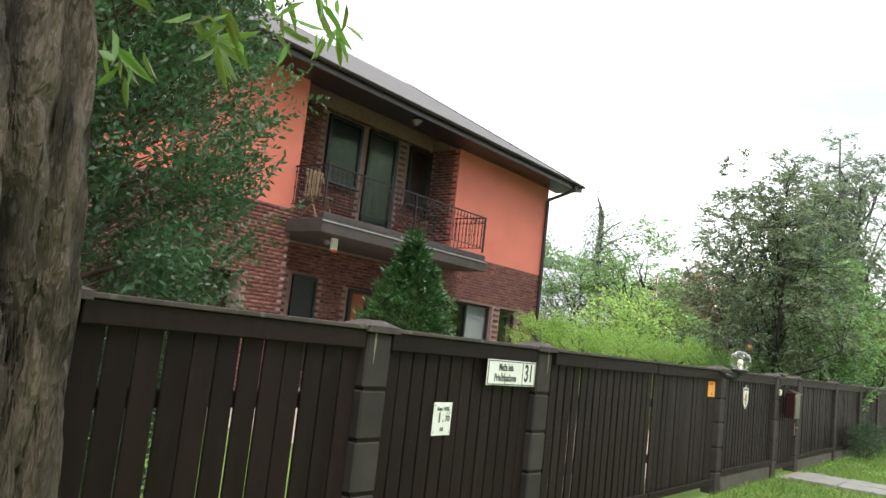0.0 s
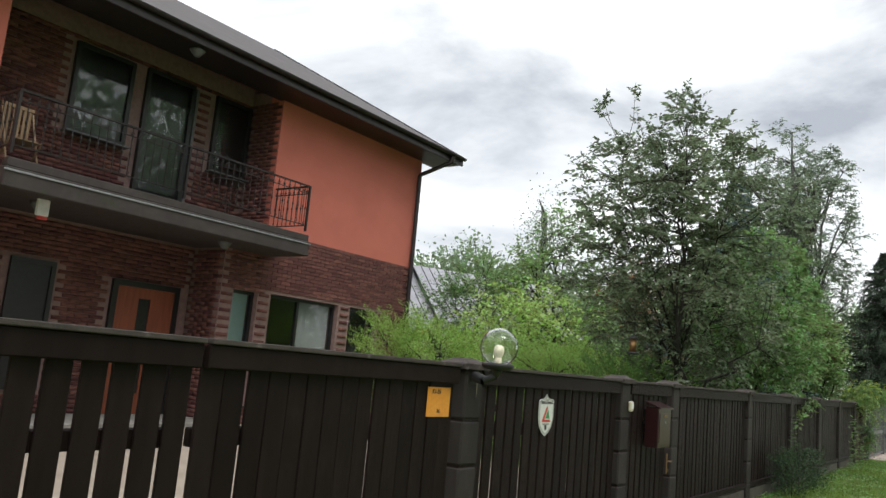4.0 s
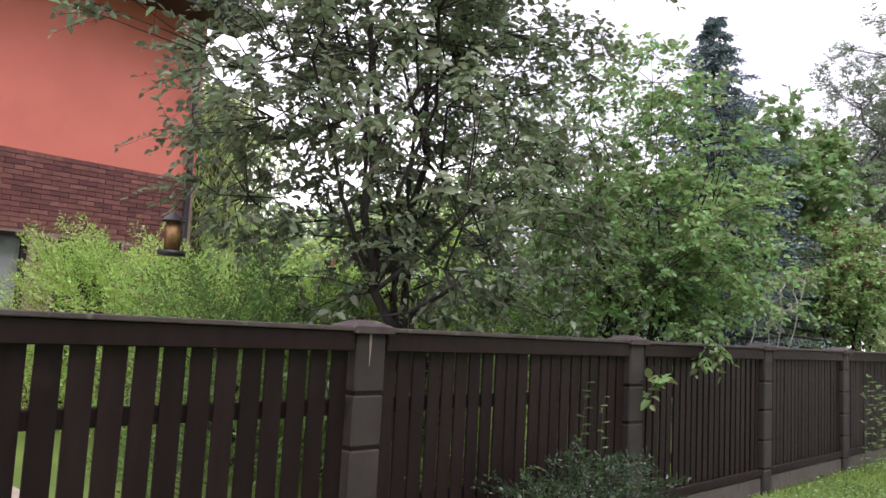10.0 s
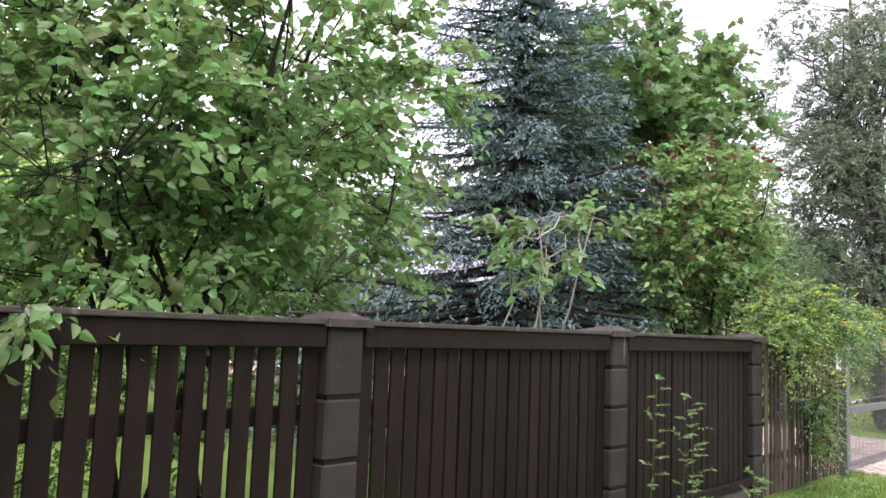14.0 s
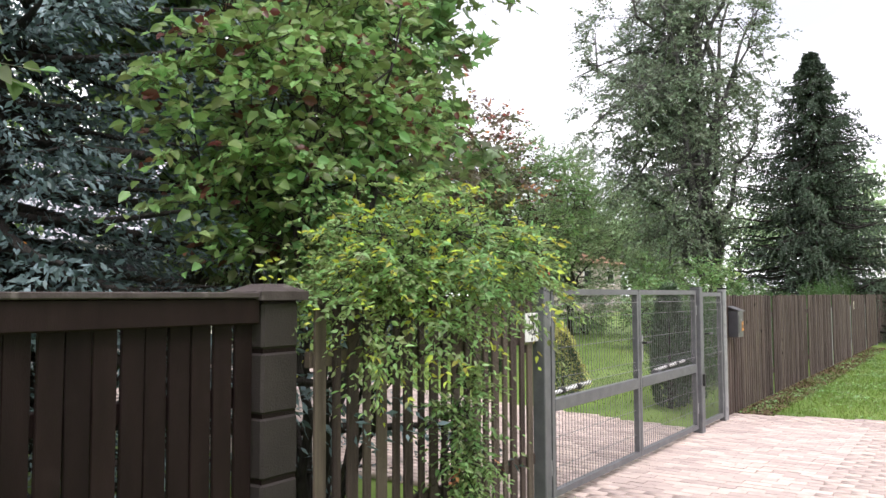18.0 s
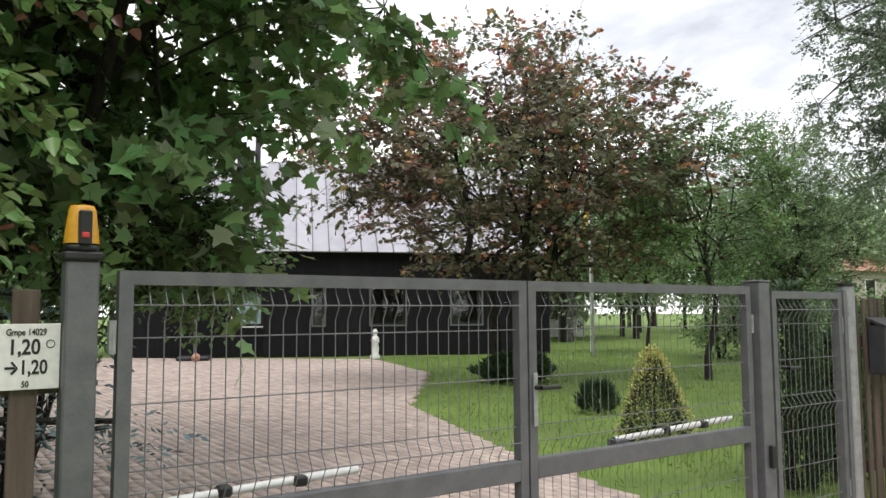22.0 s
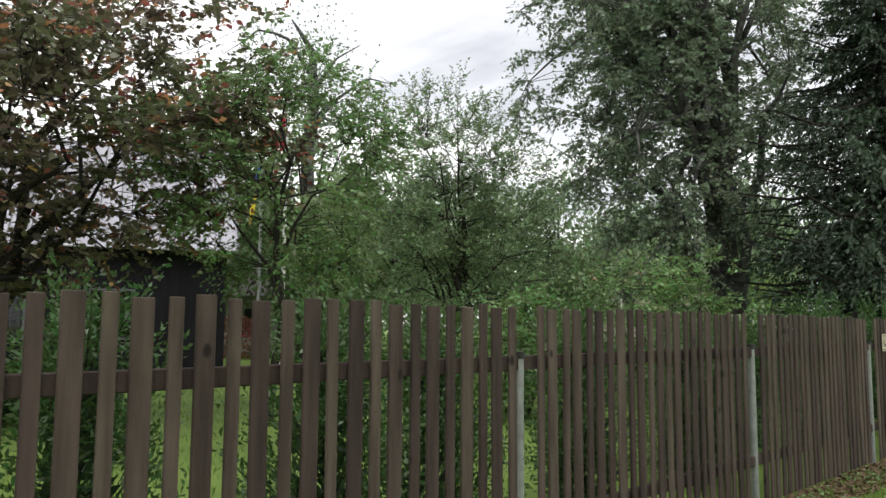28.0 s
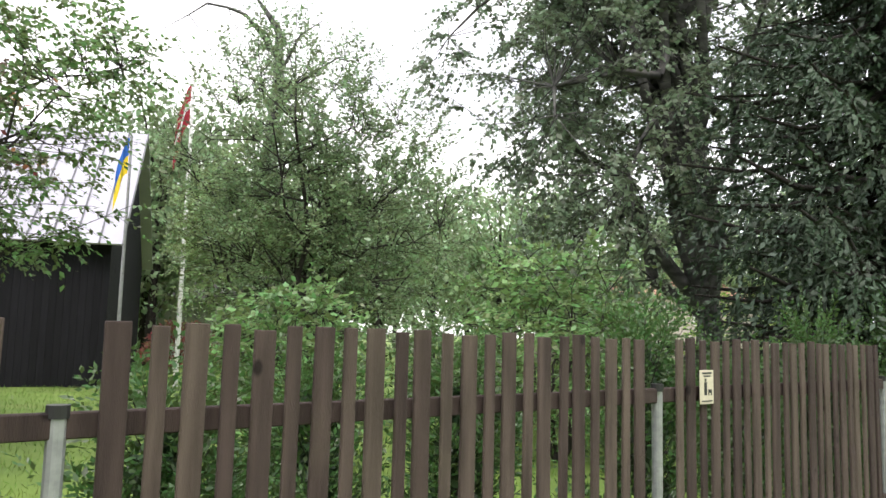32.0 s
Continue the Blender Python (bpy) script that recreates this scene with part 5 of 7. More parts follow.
def mesh_wires(x0, x1, z0, z1, step=0.05, fold=()):
    rows = []
    n = round((x1 - x0) / step)
    for i in range(1, n):
        x = x0 + (x1 - x0) * i / n
        zs = [z0]
        path = [(0.0, z0)]
        for fz in fold:
            path += [(0.0, fz - 0.05), (-0.03, fz), (0.0, fz + 0.05)]
        path.append((0.0, z1))
        for (ya, za), (yb, zb) in zip(path, path[1:]):
            rows.append(((x, ya, za), (x, yb, zb), 0.0022, 0.0022))
    return rows


def hwires(x0, x1, zs, fold=()):
    rows = [((x0, 0.004, z), (x1, 0.004, z), 0.0024, 0.0024) for z in zs]
    rows += [((x0, -0.03, z), (x1, -0.03, z), 0.0024, 0.0024) for z in fold]
    return rows


def gate_leaf(name, x0, x1, z0, z1, bar, fold, label):
    leaf_ob = part(name, boxes(name, [(x0, x0 + 0.042, -0.022, 0.022, z0, z1), (x1 - 0.042, x1, -0.022, 0.022, z0, z1), (x0 + 0.042, x1 - 0.042, -0.022, 0.022, z1 - 0.042, z1), (x0 + 0.042, x1 - 0.042, -0.022, 0.022, z0, z0 + 0.042)], GREYP), gate, label)
    if bar:
        part("cross_bar", box("cross_bar", x0 + 0.042, x1 - 0.042, -0.024, 0.024, bar - 0.042, bar + 0.042, GREYP, 0.004), leaf_ob)
    part("wire_mesh", tubes("wire_mesh", mesh_wires(x0 + 0.042, x1 - 0.042, z0 + 0.042, z1 - 0.042, fold=fold), WIRE, 4), leaf_ob, "vertical steel wires with folds")
    part("wire_mesh", tubes("wire_mesh", hwires(x0 + 0.042, x1 - 0.042, [z for z in np.arange(z0 + 0.18, z1 - 0.1, 0.2)], fold), WIRE, 4), leaf_ob, "horizontal steel wires")
    for z in (z0 + 0.2, z1 - 0.2):
        part("hinge", rod("hinge", (x0 - 0.015 if name == "left_leaf" else x1 + 0.015, -0.01, z - 0.05), (x0 - 0.015 if name == "left_leaf" else x1 + 0.015, -0.01, z + 0.05), 0.014, GALV, 8), leaf_ob)
    return leaf_ob


gate_leaf("left_leaf", gx(28.12), gx(29.735), 0.06, 1.445, 0.665, (0.78, 1.34), "grey framed gate leaf with wire mesh")
lb = gate_leaf("right_leaf", gx(29.745), gx(31.33), 0.06, 1.445, 0.665, (0.78, 1.34), "grey framed gate leaf with wire mesh")
part("handle", tubes("handle", [((gx(29.768), -0.03, 1.0), (gx(29.768), -0.07, 1.0), 0.01, 0.01), ((gx(29.768), -0.07, 1.0), (gx(29.87), -0.075, 1.0), 0.01, 0.009)], BLACKP, 8), lb, "black lever handle")
part("lock_plate", box("lock_plate", gx(29.768) - 0.012, gx(29.768) + 0.012, -0.036, -0.031, 0.84, 1.06, GALV, 0.002), lb)
# opener arms behind the cross bars
for nm, xa, xb in (("opener_arm", 30.35, 31.3), ("opener_arm", 28.15, 29.0)):
    arm = part(nm, tubes(nm, [((gx(xa), 0.075, 0.715), (gx(xb), 0.105, 0.735), 0.014, 0.016)], WHITEPAINT, 12), gate, "white electric gate opener arm")
    for u in (0.4, 0.72):
        part("clamp", box("clamp", gx(xa + (xb - xa) * u) - 0.025, gx(xa + (xb - xa) * u) + 0.025, 0.065, 0.115, 0.708, 0.745, BLACKP, 0.008), arm, "black clamp")
    part("bracket", box("bracket", gx(xa) - 0.03, gx(xa) + 0.05, 0.025, 0.09, 0.69, 0.72, GREYP), arm)
# wicket and end post
lw = gate_leaf("wicket_leaf", gx(31.53), gx(32.27), 0.06, 1.425, 0.0, (0.78, 1.32), "grey framed wicket with wire mesh")
part("handle", tubes("handle", [((gx(31.59), -0.03, 1.0), (gx(31.59), -0.07, 1.0), 0.01, 0.01), ((gx(31.59), -0.07, 1.0), (gx(31.70), -0.075, 1.0), 0.01, 0.009)], BLACKP, 8), lw, "black lever handle")
part("end_post", rod("end_post", (gx(32.37), 0, -0.1), (gx(32.37), 0, 1.46), 0.045, GALV, 16), gate, "round galvanised end post")
part("post_cap", rod("post_cap", (gx(32.37), 0, 1.46), (gx(32.37), 0, 1.48), 0.05, BLACKP, 16), gate)
part("post_strip", box("post_strip", gx(32.30) - 0.02, gx(32.30) + 0.02, -0.03, 0.03, 0.0, 1.44, GREYP, 0.003), gate)

beacon = thing("warning_beacon", (28.015, 3.19, G + 1.4955), "amber warning beacon with black front on the gate post", "beacon")
part("base", lathe("base", [(0.0, 0.0), (0.045, 0.0), (0.05, 0.012), (0.045, 0.025), (0.0, 0.025)], BLACKP, 20), beacon)
part("lens", lathe("lens", [(0.05, 0.025), (0.045, 0.07), (0.038, 0.125), (0.032, 0.138), (0.0, 0.14)], AMBERCORE, 20), beacon, "amber plastic lens")
part("sensor", box("sensor", -0.018, 0.018, -0.06, -0.035, 0.02, 0.12, BLACKP, 0.004), beacon, "black photocell")
part("red_eye", box("red_eye", -0.01, 0.01, -0.064, -0.058, 0.04, 0.055, REDINK, 0.002), beacon)

plate2 = thing("hydrant_plate", (27.88, 3.192, 1.245), "white enamel marker plate with black numbers on the pickets", "sign")
part("plate", plate("plate", 0.175, 0.185, WHITE), plate2)
letters(plate2, "Gmpe 14029", 0, 0.068, 0.026, 0.75)
letters(plate2, "1,20", -0.005, 0.025, 0.06, 0.8)
letters(plate2, "→1,20", 0.0, -0.032, 0.056, 0.75)
letters(plate2, "50", 0.0, -0.078, 0.024, 0.8)
part("ring", tubes("ring", [((0.062 + 0.011 * math.cos(a), -0.005, 0.035 + 0.011 * math.sin(a)), (0.062 + 0.011 * math.cos(a + 0.53), -0.005, 0.035 + 0.011 * math.sin(a + 0.53)), 0.0012, 0.0012) for a in np.arange(0, 6.28, 0.5236)], INK, 5), plate2)

box2 = letterbox("letterbox", (32.72, 3.19, 0.965), 0.235, 0.355, 0.11, GREYBOX, "dark grey metal letterbox with orange sticker on the pickets")
part("sticker", plate("sticker", 0.075, 0.11, ORANGE), box2, "orange security sticker", at=pose(0.06, -0.1175, 0.12))
part("sticker_print", boxes("sticker_print", [(0.027, 0.083, -0.124, -0.121, 0.155, 0.165), (0.035, 0.075, -0.124, -0.121, 0.07, 0.078), (0.033, 0.077, -0.124, -0.121, 0.10, 0.14)], INK), box2)

dog = thing("dog_sign", (43.29, 3.185, 1.205), "small cream sign with a black walking figure and dog", "sign")
part("plate", plate("plate", 0.125, 0.17, CREAM), dog)
bars(dog, [(0, 0.07, 0.08, 0.008), (0, 0.055, 0.06, 0.006), (0, -0.07, 0.09, 0.006)])
part("figure_shape", boxes("figure_shape", [(-0.024, -0.002, -0.0065, -0.004, -0.04, 0.025), (-0.02, -0.006, -0.0065, -0.004, 0.028, 0.042), (0.012, 0.042, -0.0065, -0.004, -0.03, -0.012), (0.012, 0.018, -0.0065, -0.004, -0.042, -0.03), (0.036, 0.042, -0.0065, -0.004, -0.042, -0.03)], INK), dog)

# ---- black house ----
black = thing("black_house", (33.3, 25.35, 0), "black boarded house with pale standing seam metal roof", "house", turn=-24.0)
BL, BD, BE, BR = 4.1, 7.0, 3.2, 6.7
nbd = 28
bw = BL / nbd
bmesh_board = box("wall_board", 0.003, bw - 0.003, -0.02, 0.0, 0.0, BE, BLACKWOOD)
holes2 = [(3.05, 3.95, 1.0, 2.05)]
for i in range(nbd):
    if not any(h[0] - bw < i * bw < h[1] for h in holes2):
        part("wall_board", bmesh_board, black, at=pose(i * bw, 0, 0))
    else:
        part("wall_board", box("wall_board", 0.003, bw - 0.003, -0.02, 0.0, 0.0, 1.0, BLACKWOOD), black, at=pose(i * bw, 0, 0))
        part("wall_board", box("wall_board", 0.003, bw - 0.003, -0.02, 0.0, 2.05, BE, BLACKWOOD), black, at=pose(i * bw, 0, 0))
wall_with_holes("front_wall", 0, BL, -0.2, BE, 0.002, 0.25, holes2, BLACKWOOD, black)
part("back_wall", boxes("back_wall", [(0, BL, BD - 0.25, BD, -0.2, BE), (BL - 0.25, BL, 0.25, BD - 0.25, -0.2, BE), (0, 0.25, 0.25, BD - 0.25, -0.2, BE)], BLACKWOOD), black)
for gx0 in (0.0, BL - 0.25):
    part("gable", mesh_of("gable", [(gx0, 0.02, BE), (gx0, BD - 0.02, BE), (gx0, BD / 2, BR - 0.15), (gx0 + 0.25, 0.02, BE), (gx0 + 0.25, BD - 0.02, BE), (gx0 + 0.25, BD / 2, BR - 0.15)], [(0, 2, 1), (3, 4, 5), (0, 1, 4, 3), (1, 2, 5, 4), (2, 0, 3, 5)], BLACKWOOD), black)
part("gable_window", boxes("gable_window", [(-0.03, -0.004, 2.7, 3.6, 4.0, 4.9)], DOORWOOD), black, "yellow-brown framed gable window")
window(black, 3.05, 3.95, 1.0, 2.05, 0.03, back=[TEALC], sill=False)
part("window_trim", boxes("window_trim", [(2.98, 3.03, -0.04, -0.021, 0.94, 2.5), (3.97, 4.02, -0.04, -0.021, 0.94, 2.5), (3.03, 3.97, -0.04, -0.021, 2.45, 2.5), (3.03, 3.97, -0.04, -0.021, 0.94, 0.98)], WHITEPAINT), black, "thin pale window surround")


def metal_roof(parent, x0, x1, y_low, z_low, y_high, z_high, strips, seams=True):
    ln = math.hypot(y_high - y_low, z_high - z_low)
    ny, nz = -(z_high - z_low) / ln, (y_high - y_low) / ln
    w = (x1 - x0) / strips
    dy = 1 if y_high > y_low else -1
    for i in range(strips):
        a, b = x0 + i * w, x0 + (i + 1) * w
        v = [(a, y_low, z_low), (b - 0.01, y_low, z_low), (b - 0.01, y_high, z_high), (a, y_high, z_high)]
        v += [(p[0], p[1] + ny * 0.04 * dy, p[2] + nz * 0.04 * dy) for p in v]
        st = part("roof_strip", mesh_of("roof_strip", v, BOXF, ZINC), parent)
        if seams:
            v = [(b - 0.028, y_low, z_low), (b, y_low, z_low), (b, y_high, z_high), (b - 0.028, y_high, z_high)]
            v += [(p[0], p[1] + ny * 0.085 * dy, p[2] + nz * 0.085 * dy) for p in v]
            part("seam", mesh_of("seam", v, BOXF, GREYP), st)


metal_roof(black, -0.08, BL - 0.02, -0.4, BE - 0.05, BD / 2, BR, 8)
metal_roof(black, -0.08, BL - 0.02, BD + 0.4, BE - 0.05, BD / 2, BR, 8, False)
part("gutter", box("gutter", -0.08, BL - 0.02, -0.51, -0.41, BE - 0.1, BE + 0.0, GREYP, 0.02), black, "grey metal gutter")
part("chimney", boxes("chimney", [(2.92, 3.48, 2.4, 3.0, 5.2, 6.95), (2.88, 3.52, 2.36, 3.04, 6.95, 7.03)], GREYBOX), black, "grey clad chimney")
part("flue", rod("flue", (3.60, 2.9, 5.6), (3.60, 2.9, 7.9), 0.1, GREYBOX, 12), black)
n33 = thing("house_number_sign", (37.13, 23.14, 3.0), "white house number sign on the black wall", "sign", turn=-24.0)
part("plate", plate("plate", 0.48, 0.16, WHITE), n33)
letters(n33, "33", 0.15, 0, 0.14, 0.8, y=-0.006)
bars(n33, [(-0.1, 0.0, 0.25, 0.03)], y0=-0.0065, y1=-0.004)
# right wing of the black house
wing = thing("black_wing", (36.76, 23.35, 0), "black boarded wing of the house under a pale metal roof", "house", turn=-24.0)
WL, WD, WE = 9.2, 6.9, 3.3
wh = [(1.5, 1.85, 1.0, 2.2), (3.3, 4.4, 1.0, 2.2), (5.9, 6.9, 1.0, 2.2)]
wall_with_holes("front_wall", 0, WL, -0.2, WE, 0, 0.25, wh, BLACKWOOD, wing)
part("back_wall", boxes("back_wall", [(0, WL, WD - 0.25, WD, -0.2, WE), (WL - 0.25, WL, 0.25, WD - 0.25, -0.2, WE), (0, 0.25, 0.25, WD - 0.25, -0.2, WE)], BLACKWOOD), wing)
part("gable", mesh_of("gable", [(WL - 0.25, 0.02, WE), (WL - 0.25, WD - 0.02, WE), (WL - 0.25, WD / 2, 6.4), (WL, 0.02, WE), (WL, WD - 0.02, WE), (WL, WD / 2, 6.4)], [(0, 2, 1), (3, 4, 5), (0, 1, 4, 3), (1, 2, 5, 4), (2, 0, 3, 5)], BLACKWOOD), wing)
for i in range(60):
    x = i * WL / 60
    if not any(h[0] - 0.16 < x < h[1] + 0.01 for h in wh):
        part("wall_board", box("wall_board", x + 0.003, x + WL / 60 - 0.003, -0.02, -0.001, 0.0, WE, BLACKWOOD), wing)
for h in wh:
    window(wing, *h, 0.03, sill=False)
    part("window_trim", boxes("window_trim", [(h[0] - 0.05, h[0], -0.03, -0.004, h[2] - 0.05, h[3] + 0.05), (h[1], h[1] + 0.05, -0.03, -0.004, h[2] - 0.05, h[3] + 0.05), (h[0], h[1], -0.03, -0.004, h[3], h[3] + 0.05), (h[0], h[1], -0.03, -0.004, h[2] - 0.05, h[2])], GREYP), wing)
metal_roof(wing, -0.02, WL + 0.3, -0.4, WE - 0.05, WD / 2, 6.75, 19)
metal_roof(wing, -0.02, WL + 0.3, WD + 0.4, WE - 0.05, WD / 2, 6.75, 19, False)

# ---- basketball stand, ball, garden statue ----
hoop = thing("basketball_stand", (34.45, 22.7, G), "portable basketball stand with clear backboard and orange rim", "basketball hoop", turn=-24)
part("base", box("base", -0.45, 0.45, -0.3, 0.45, 0.0, 0.14, BLACKP, 0.05), hoop)
part("pole", rod("pole", (0, 0.2, 0.1), (0, 0.2, 3.0), 0.045, GREYP, 12), hoop)
bb = part("backboard", box("backboard", -0.62, 0.62, -0.17, -0.15, 2.85, 3.7, PANE), hoop, "clear acrylic backboard")
bb.visible_shadow = False
part("board_frame", boxes("board_frame", [(-0.64, 0.64, -0.18, -0.145, 2.83, 2.85), (-0.64, 0.64, -0.18, -0.145, 3.7, 3.72), (-0.28, 0.28, -0.176, -0.172, 3.28, 3.31), (-0.28, 0.28, -0.176, -0.172, 2.93, 2.96), (-0.28, -0.25, -0.176, -0.172, 2.96, 3.28), (0.25, 0.28, -0.176, -0.172, 2.96, 3.28)], WHITEPAINT), hoop)
part("brace", tubes("brace", [((0, 0.2, 2.75), (-0.5, -0.15, 3.4), 0.02, 0.02), ((0, 0.2, 2.75), (0.5, -0.15, 3.4), 0.02, 0.02)], BLACKP, 6), hoop)
part("rim", tubes("rim", [((0.22 * math.cos(a), -0.42 + 0.22 * math.sin(a), 2.95), (0.22 * math.cos(a + 0.33), -0.42 + 0.22 * math.sin(a + 0.33), 2.95), 0.014, 0.014) for a in np.arange(0, 6.28, 0.314)], ORANGE, 6), hoop, "orange metal rim")
part("rim_plate", box("rim_plate", -0.2, 0.2, -0.21, -0.18, 2.86, 3.0, ORANGE), hoop)
ball = new("basketball", lathe("basketball", [(0.12 * math.sin(a), 0.12 - 0.12 * math.cos(a)) for a in np.linspace(0.001, 3.14, 14)], TERRA, 20))
ball.matrix_basis = pose(34.35, 22.2, G)
tagged(ball, "reddish basketball lying by the stand base", "ball")
stat = new("garden_statue", lathe("garden_statue", [(0.14, 0), (0.15, 0.08), (0.1, 0.12), (0.12, 0.3), (0.09, 0.42), (0.13, 0.5), (0.1, 0.62), (0.05, 0.66), (0.08, 0.74), (0.06, 0.83), (0, 0.86)], WHITE, 16))
stat.matrix_basis = pose(39.0, 20.4, G)
tagged(stat, "small white garden statue by the porch", "statue")


# ---- flags ----
def flag_cloth(name, w, h, rows, seed):
    """A drooping flag hung from its hoist; rows of colour bands from the top, as material and share."""
    obs = []
    rs = random.Random(seed)
    z = 0.0
    for mat, share in rows:
        nx, nz = 14, 8
        v, f = [], []
        for j in range(nz + 1):
            for i in range(nx + 1):
                u = i / nx
                zz = z - share * h * j / nz
                x = -w * u * 0.2
                y = 0.07 * math.sin(u * 9 + zz * 2) * u
                v.append((x, y, zz - 0.75 * w * u * u))
        for j in range(nz):
            for i in range(nx):
                a = j * (nx + 1) + i
                f.append((a, a + 1, a + nx + 2, a + nx + 1))
        obs.append(mesh_of(name, v, f, mat, True))
        z -= share * h
    return obs


fp = thing("flagpole", (46.7, 19.2, G), "white flagpole with a hanging dark red and white flag", "flagpole")
part("pole", rod("pole", (0, 0, -0.1), (0, 0, 7.6), 0.06, WHITEPAINT, 12, 0.035), fp)
part("finial", lathe("finial", [(0.0, 7.6), (0.05, 7.63), (0.05, 7.68), (0.0, 7.72)], WHITEPAINT, 12), fp)
for me in flag_cloth("flag", 1.6, 1.0, [(FLAGRED, 0.4), (FLAGWHITE, 0.2), (FLAGRED, 0.4)], 1):
    part("flag_band", me, fp, at=pose(-0.05, 0, 7.3))
fp2 = thing("flagpole", (44.7, 17.2, G), "thin grey flagpole with a hanging blue and yellow flag", "flagpole")
part("pole", rod("pole", (0, 0, -0.1), (0, 0, 5.3), 0.045, GALV, 12, 0.025), fp2)
for me in flag_cloth("flag", 1.1, 0.75, [(FLAGBLUE, 0.5), (FLAGYELLOW, 0.5)], 2):
    part("flag_band", me, fp2, at=pose(-0.04, 0, 5.25))

# ---- far house ----
far = thing("salmon_roof_house", (79.0, 27.0, 1.4), "low far building with salmon tiled roof", "house", turn=-14)
part("wall", box("wall", -6.2, 6.2, 0, 5.4, -1.6, 2.7, FARWALL), far)
part("roof", mesh_of("roof", [(-6.6, -0.5, 2.6), (6.6, -0.5, 2.6), (6.6, 2.7, 3.75), (-6.6, 2.7, 3.75), (-6.6, 5.9, 2.6), (6.6, 5.9, 2.6)], [(0, 1, 2, 3), (2, 5, 4, 3), (0, 3, 4), (1, 5, 2), (0, 4, 5, 1)], TERRA), far, "salmon tiled roof")
for x in (-4.6, -1.4, 1.8, 4.8):
    w = part("window", boxes("frame", [(x - 0.5, x + 0.5, -0.05, 0.0, 0.9, 0.98), (x - 0.5, x + 0.5, -0.05, 0.0, 2.0, 2.08), (x - 0.5, x - 0.42, -0.05, 0.0, 0.98, 2.0), (x + 0.42, x + 0.5, -0.05, 0.0, 0.98, 2.0)], WHITEPAINT), far)
    part("pane", box("pane", x - 0.42, x + 0.42, -0.03, -0.004, 0.98, 2.0, FRAME), w)

# ---- small things hanging in the apple tree ----
bird = thing("bird_house", (17.32, 4.7, 1.9), "dark wooden bird house with pitched lid in the apple tree", "bird house")
part("body", box("body", -0.1, 0.1, -0.08, 0.08, 0.0, 0.2, DARKBARK, 0.005), bird)
part("roof", mesh_of("roof", [(-0.13, -0.12, 0.2), (0.13, -0.12, 0.2), (0.13, 0.0, 0.29), (-0.13, 0.0, 0.29), (-0.13, 0.12, 0.2), (0.13, 0.12, 0.2)], [(0, 1, 2, 3), (3, 2, 5, 4), (0, 3, 4), (1, 5, 2), (0, 4, 5, 1)], BLACKP), bird)
part("perch", rod("perch", (0, -0.08, 0.05), (0, -0.14, 0.05), 0.006, DARKBARK), bird)
part("cord", rod("cord", (0, 0, 0.28), (0.03, 0.02, 0.9), 0.003, BLACKP, 6), bird)
feed = thing("bird_feeder", (15.52, 4.7, 1.87), "small orange-brown bird feeder hung on a cord", "bird feeder")
part("tube", lathe("tube", [(0.0, 0.0), (0.05, 0.0), (0.05, 0.2), (0.0, 0.2)], BRASS, 12), feed)
part("lid", lathe("lid", [(0.08, 0.2), (0.0, 0.27)], BLACKP, 12), feed)
part("tray", lathe("tray", [(0.0, -0.02), (0.085, -0.02), (0.09, 0.01), (0.05, 0.0)], BLACKP, 12), feed)
part("cord", rod("cord", (0, 0, 0.26), (0.4, 0.0, 0.85), 0.003, BLACKP, 6), feed)
white = thing("white_house", (54.0, 33.0, 0), "white rendered far house with grey roof", "house", turn=-20)
part("wall", box("wall", -5, 5, 0, 6, -0.2, 2.8, WHITE), white)
part("roof", mesh_of("roof", [(-5.4, -0.5, 2.7), (5.4, -0.5, 2.7), (5.4, 3.0, 4.6), (-5.4, 3.0, 4.6), (-5.4, 6.5, 2.7), (5.4, 6.5, 2.7)], [(0, 1, 2, 3), (2, 5, 4, 3), (0, 3, 4), (1, 5, 2), (0, 4, 5, 1)], ROOF), white, "grey pitched roof")
for x in (-3.4, 0.2, 3.4):
    part("window", box("window", x - 0.5, x + 0.5, -0.04, -0.003, 1.0, 2.1, FRAME), white)


# ---- boulders on the verge ----
def boulder(x, y, sx, sy, sz, seed):
    bm = bmesh.new()
    bmesh.ops.create_icosphere(bm, subdivisions=3, radius=1.0)
    for v in bm.verts:
        k = 1 + 0.22 * noise.noise(v.co * 1.3 + Vector((seed, 0, 0))) + 0.08 * noise.noise(v.co * 4 + Vector((0, seed, 0)))
        v.co = Vector((v.co.x * sx * k, v.co.y * sy * k, max(v.co.z * sz * k, -0.3 * sz)))
    me = bpy.data.meshes.new("boulder")
    bm.to_mesh(me)
    bm.free()
    me.materials.append(STONE)
    me.polygons.foreach_set("use_smooth", [True] * len(me.polygons))
    ob = new("boulder", me)
    ob.matrix_basis = pose(x, y, G + 0.3 * sz - 0.03)
    tagged(ob, "grey-brown boulder lying in the verge grass", "stone", "verge boulders")


for k, row in enumerate(((17.1, 0.62, 0.24, 0.15, 0.11), (20.3, 0.62, 0.2, 0.2, 0.18), (21.6, 0.7, 0.16, 0.14, 0.08), (23.4, 0.72, 0.22, 0.2, 0.13))):
    boulder(*row, 3.7 * k + 1)


# ---- path to the pedestrian gate ----
path_bed = tagged(new("pavement_path", box("pavement_path", 11.62, 12.84, -2.6, 3.12, G - 0.1, G - 0.012, SAND)), "pale concrete slab path to the pedestrian gate", "pavement", kind="structure")
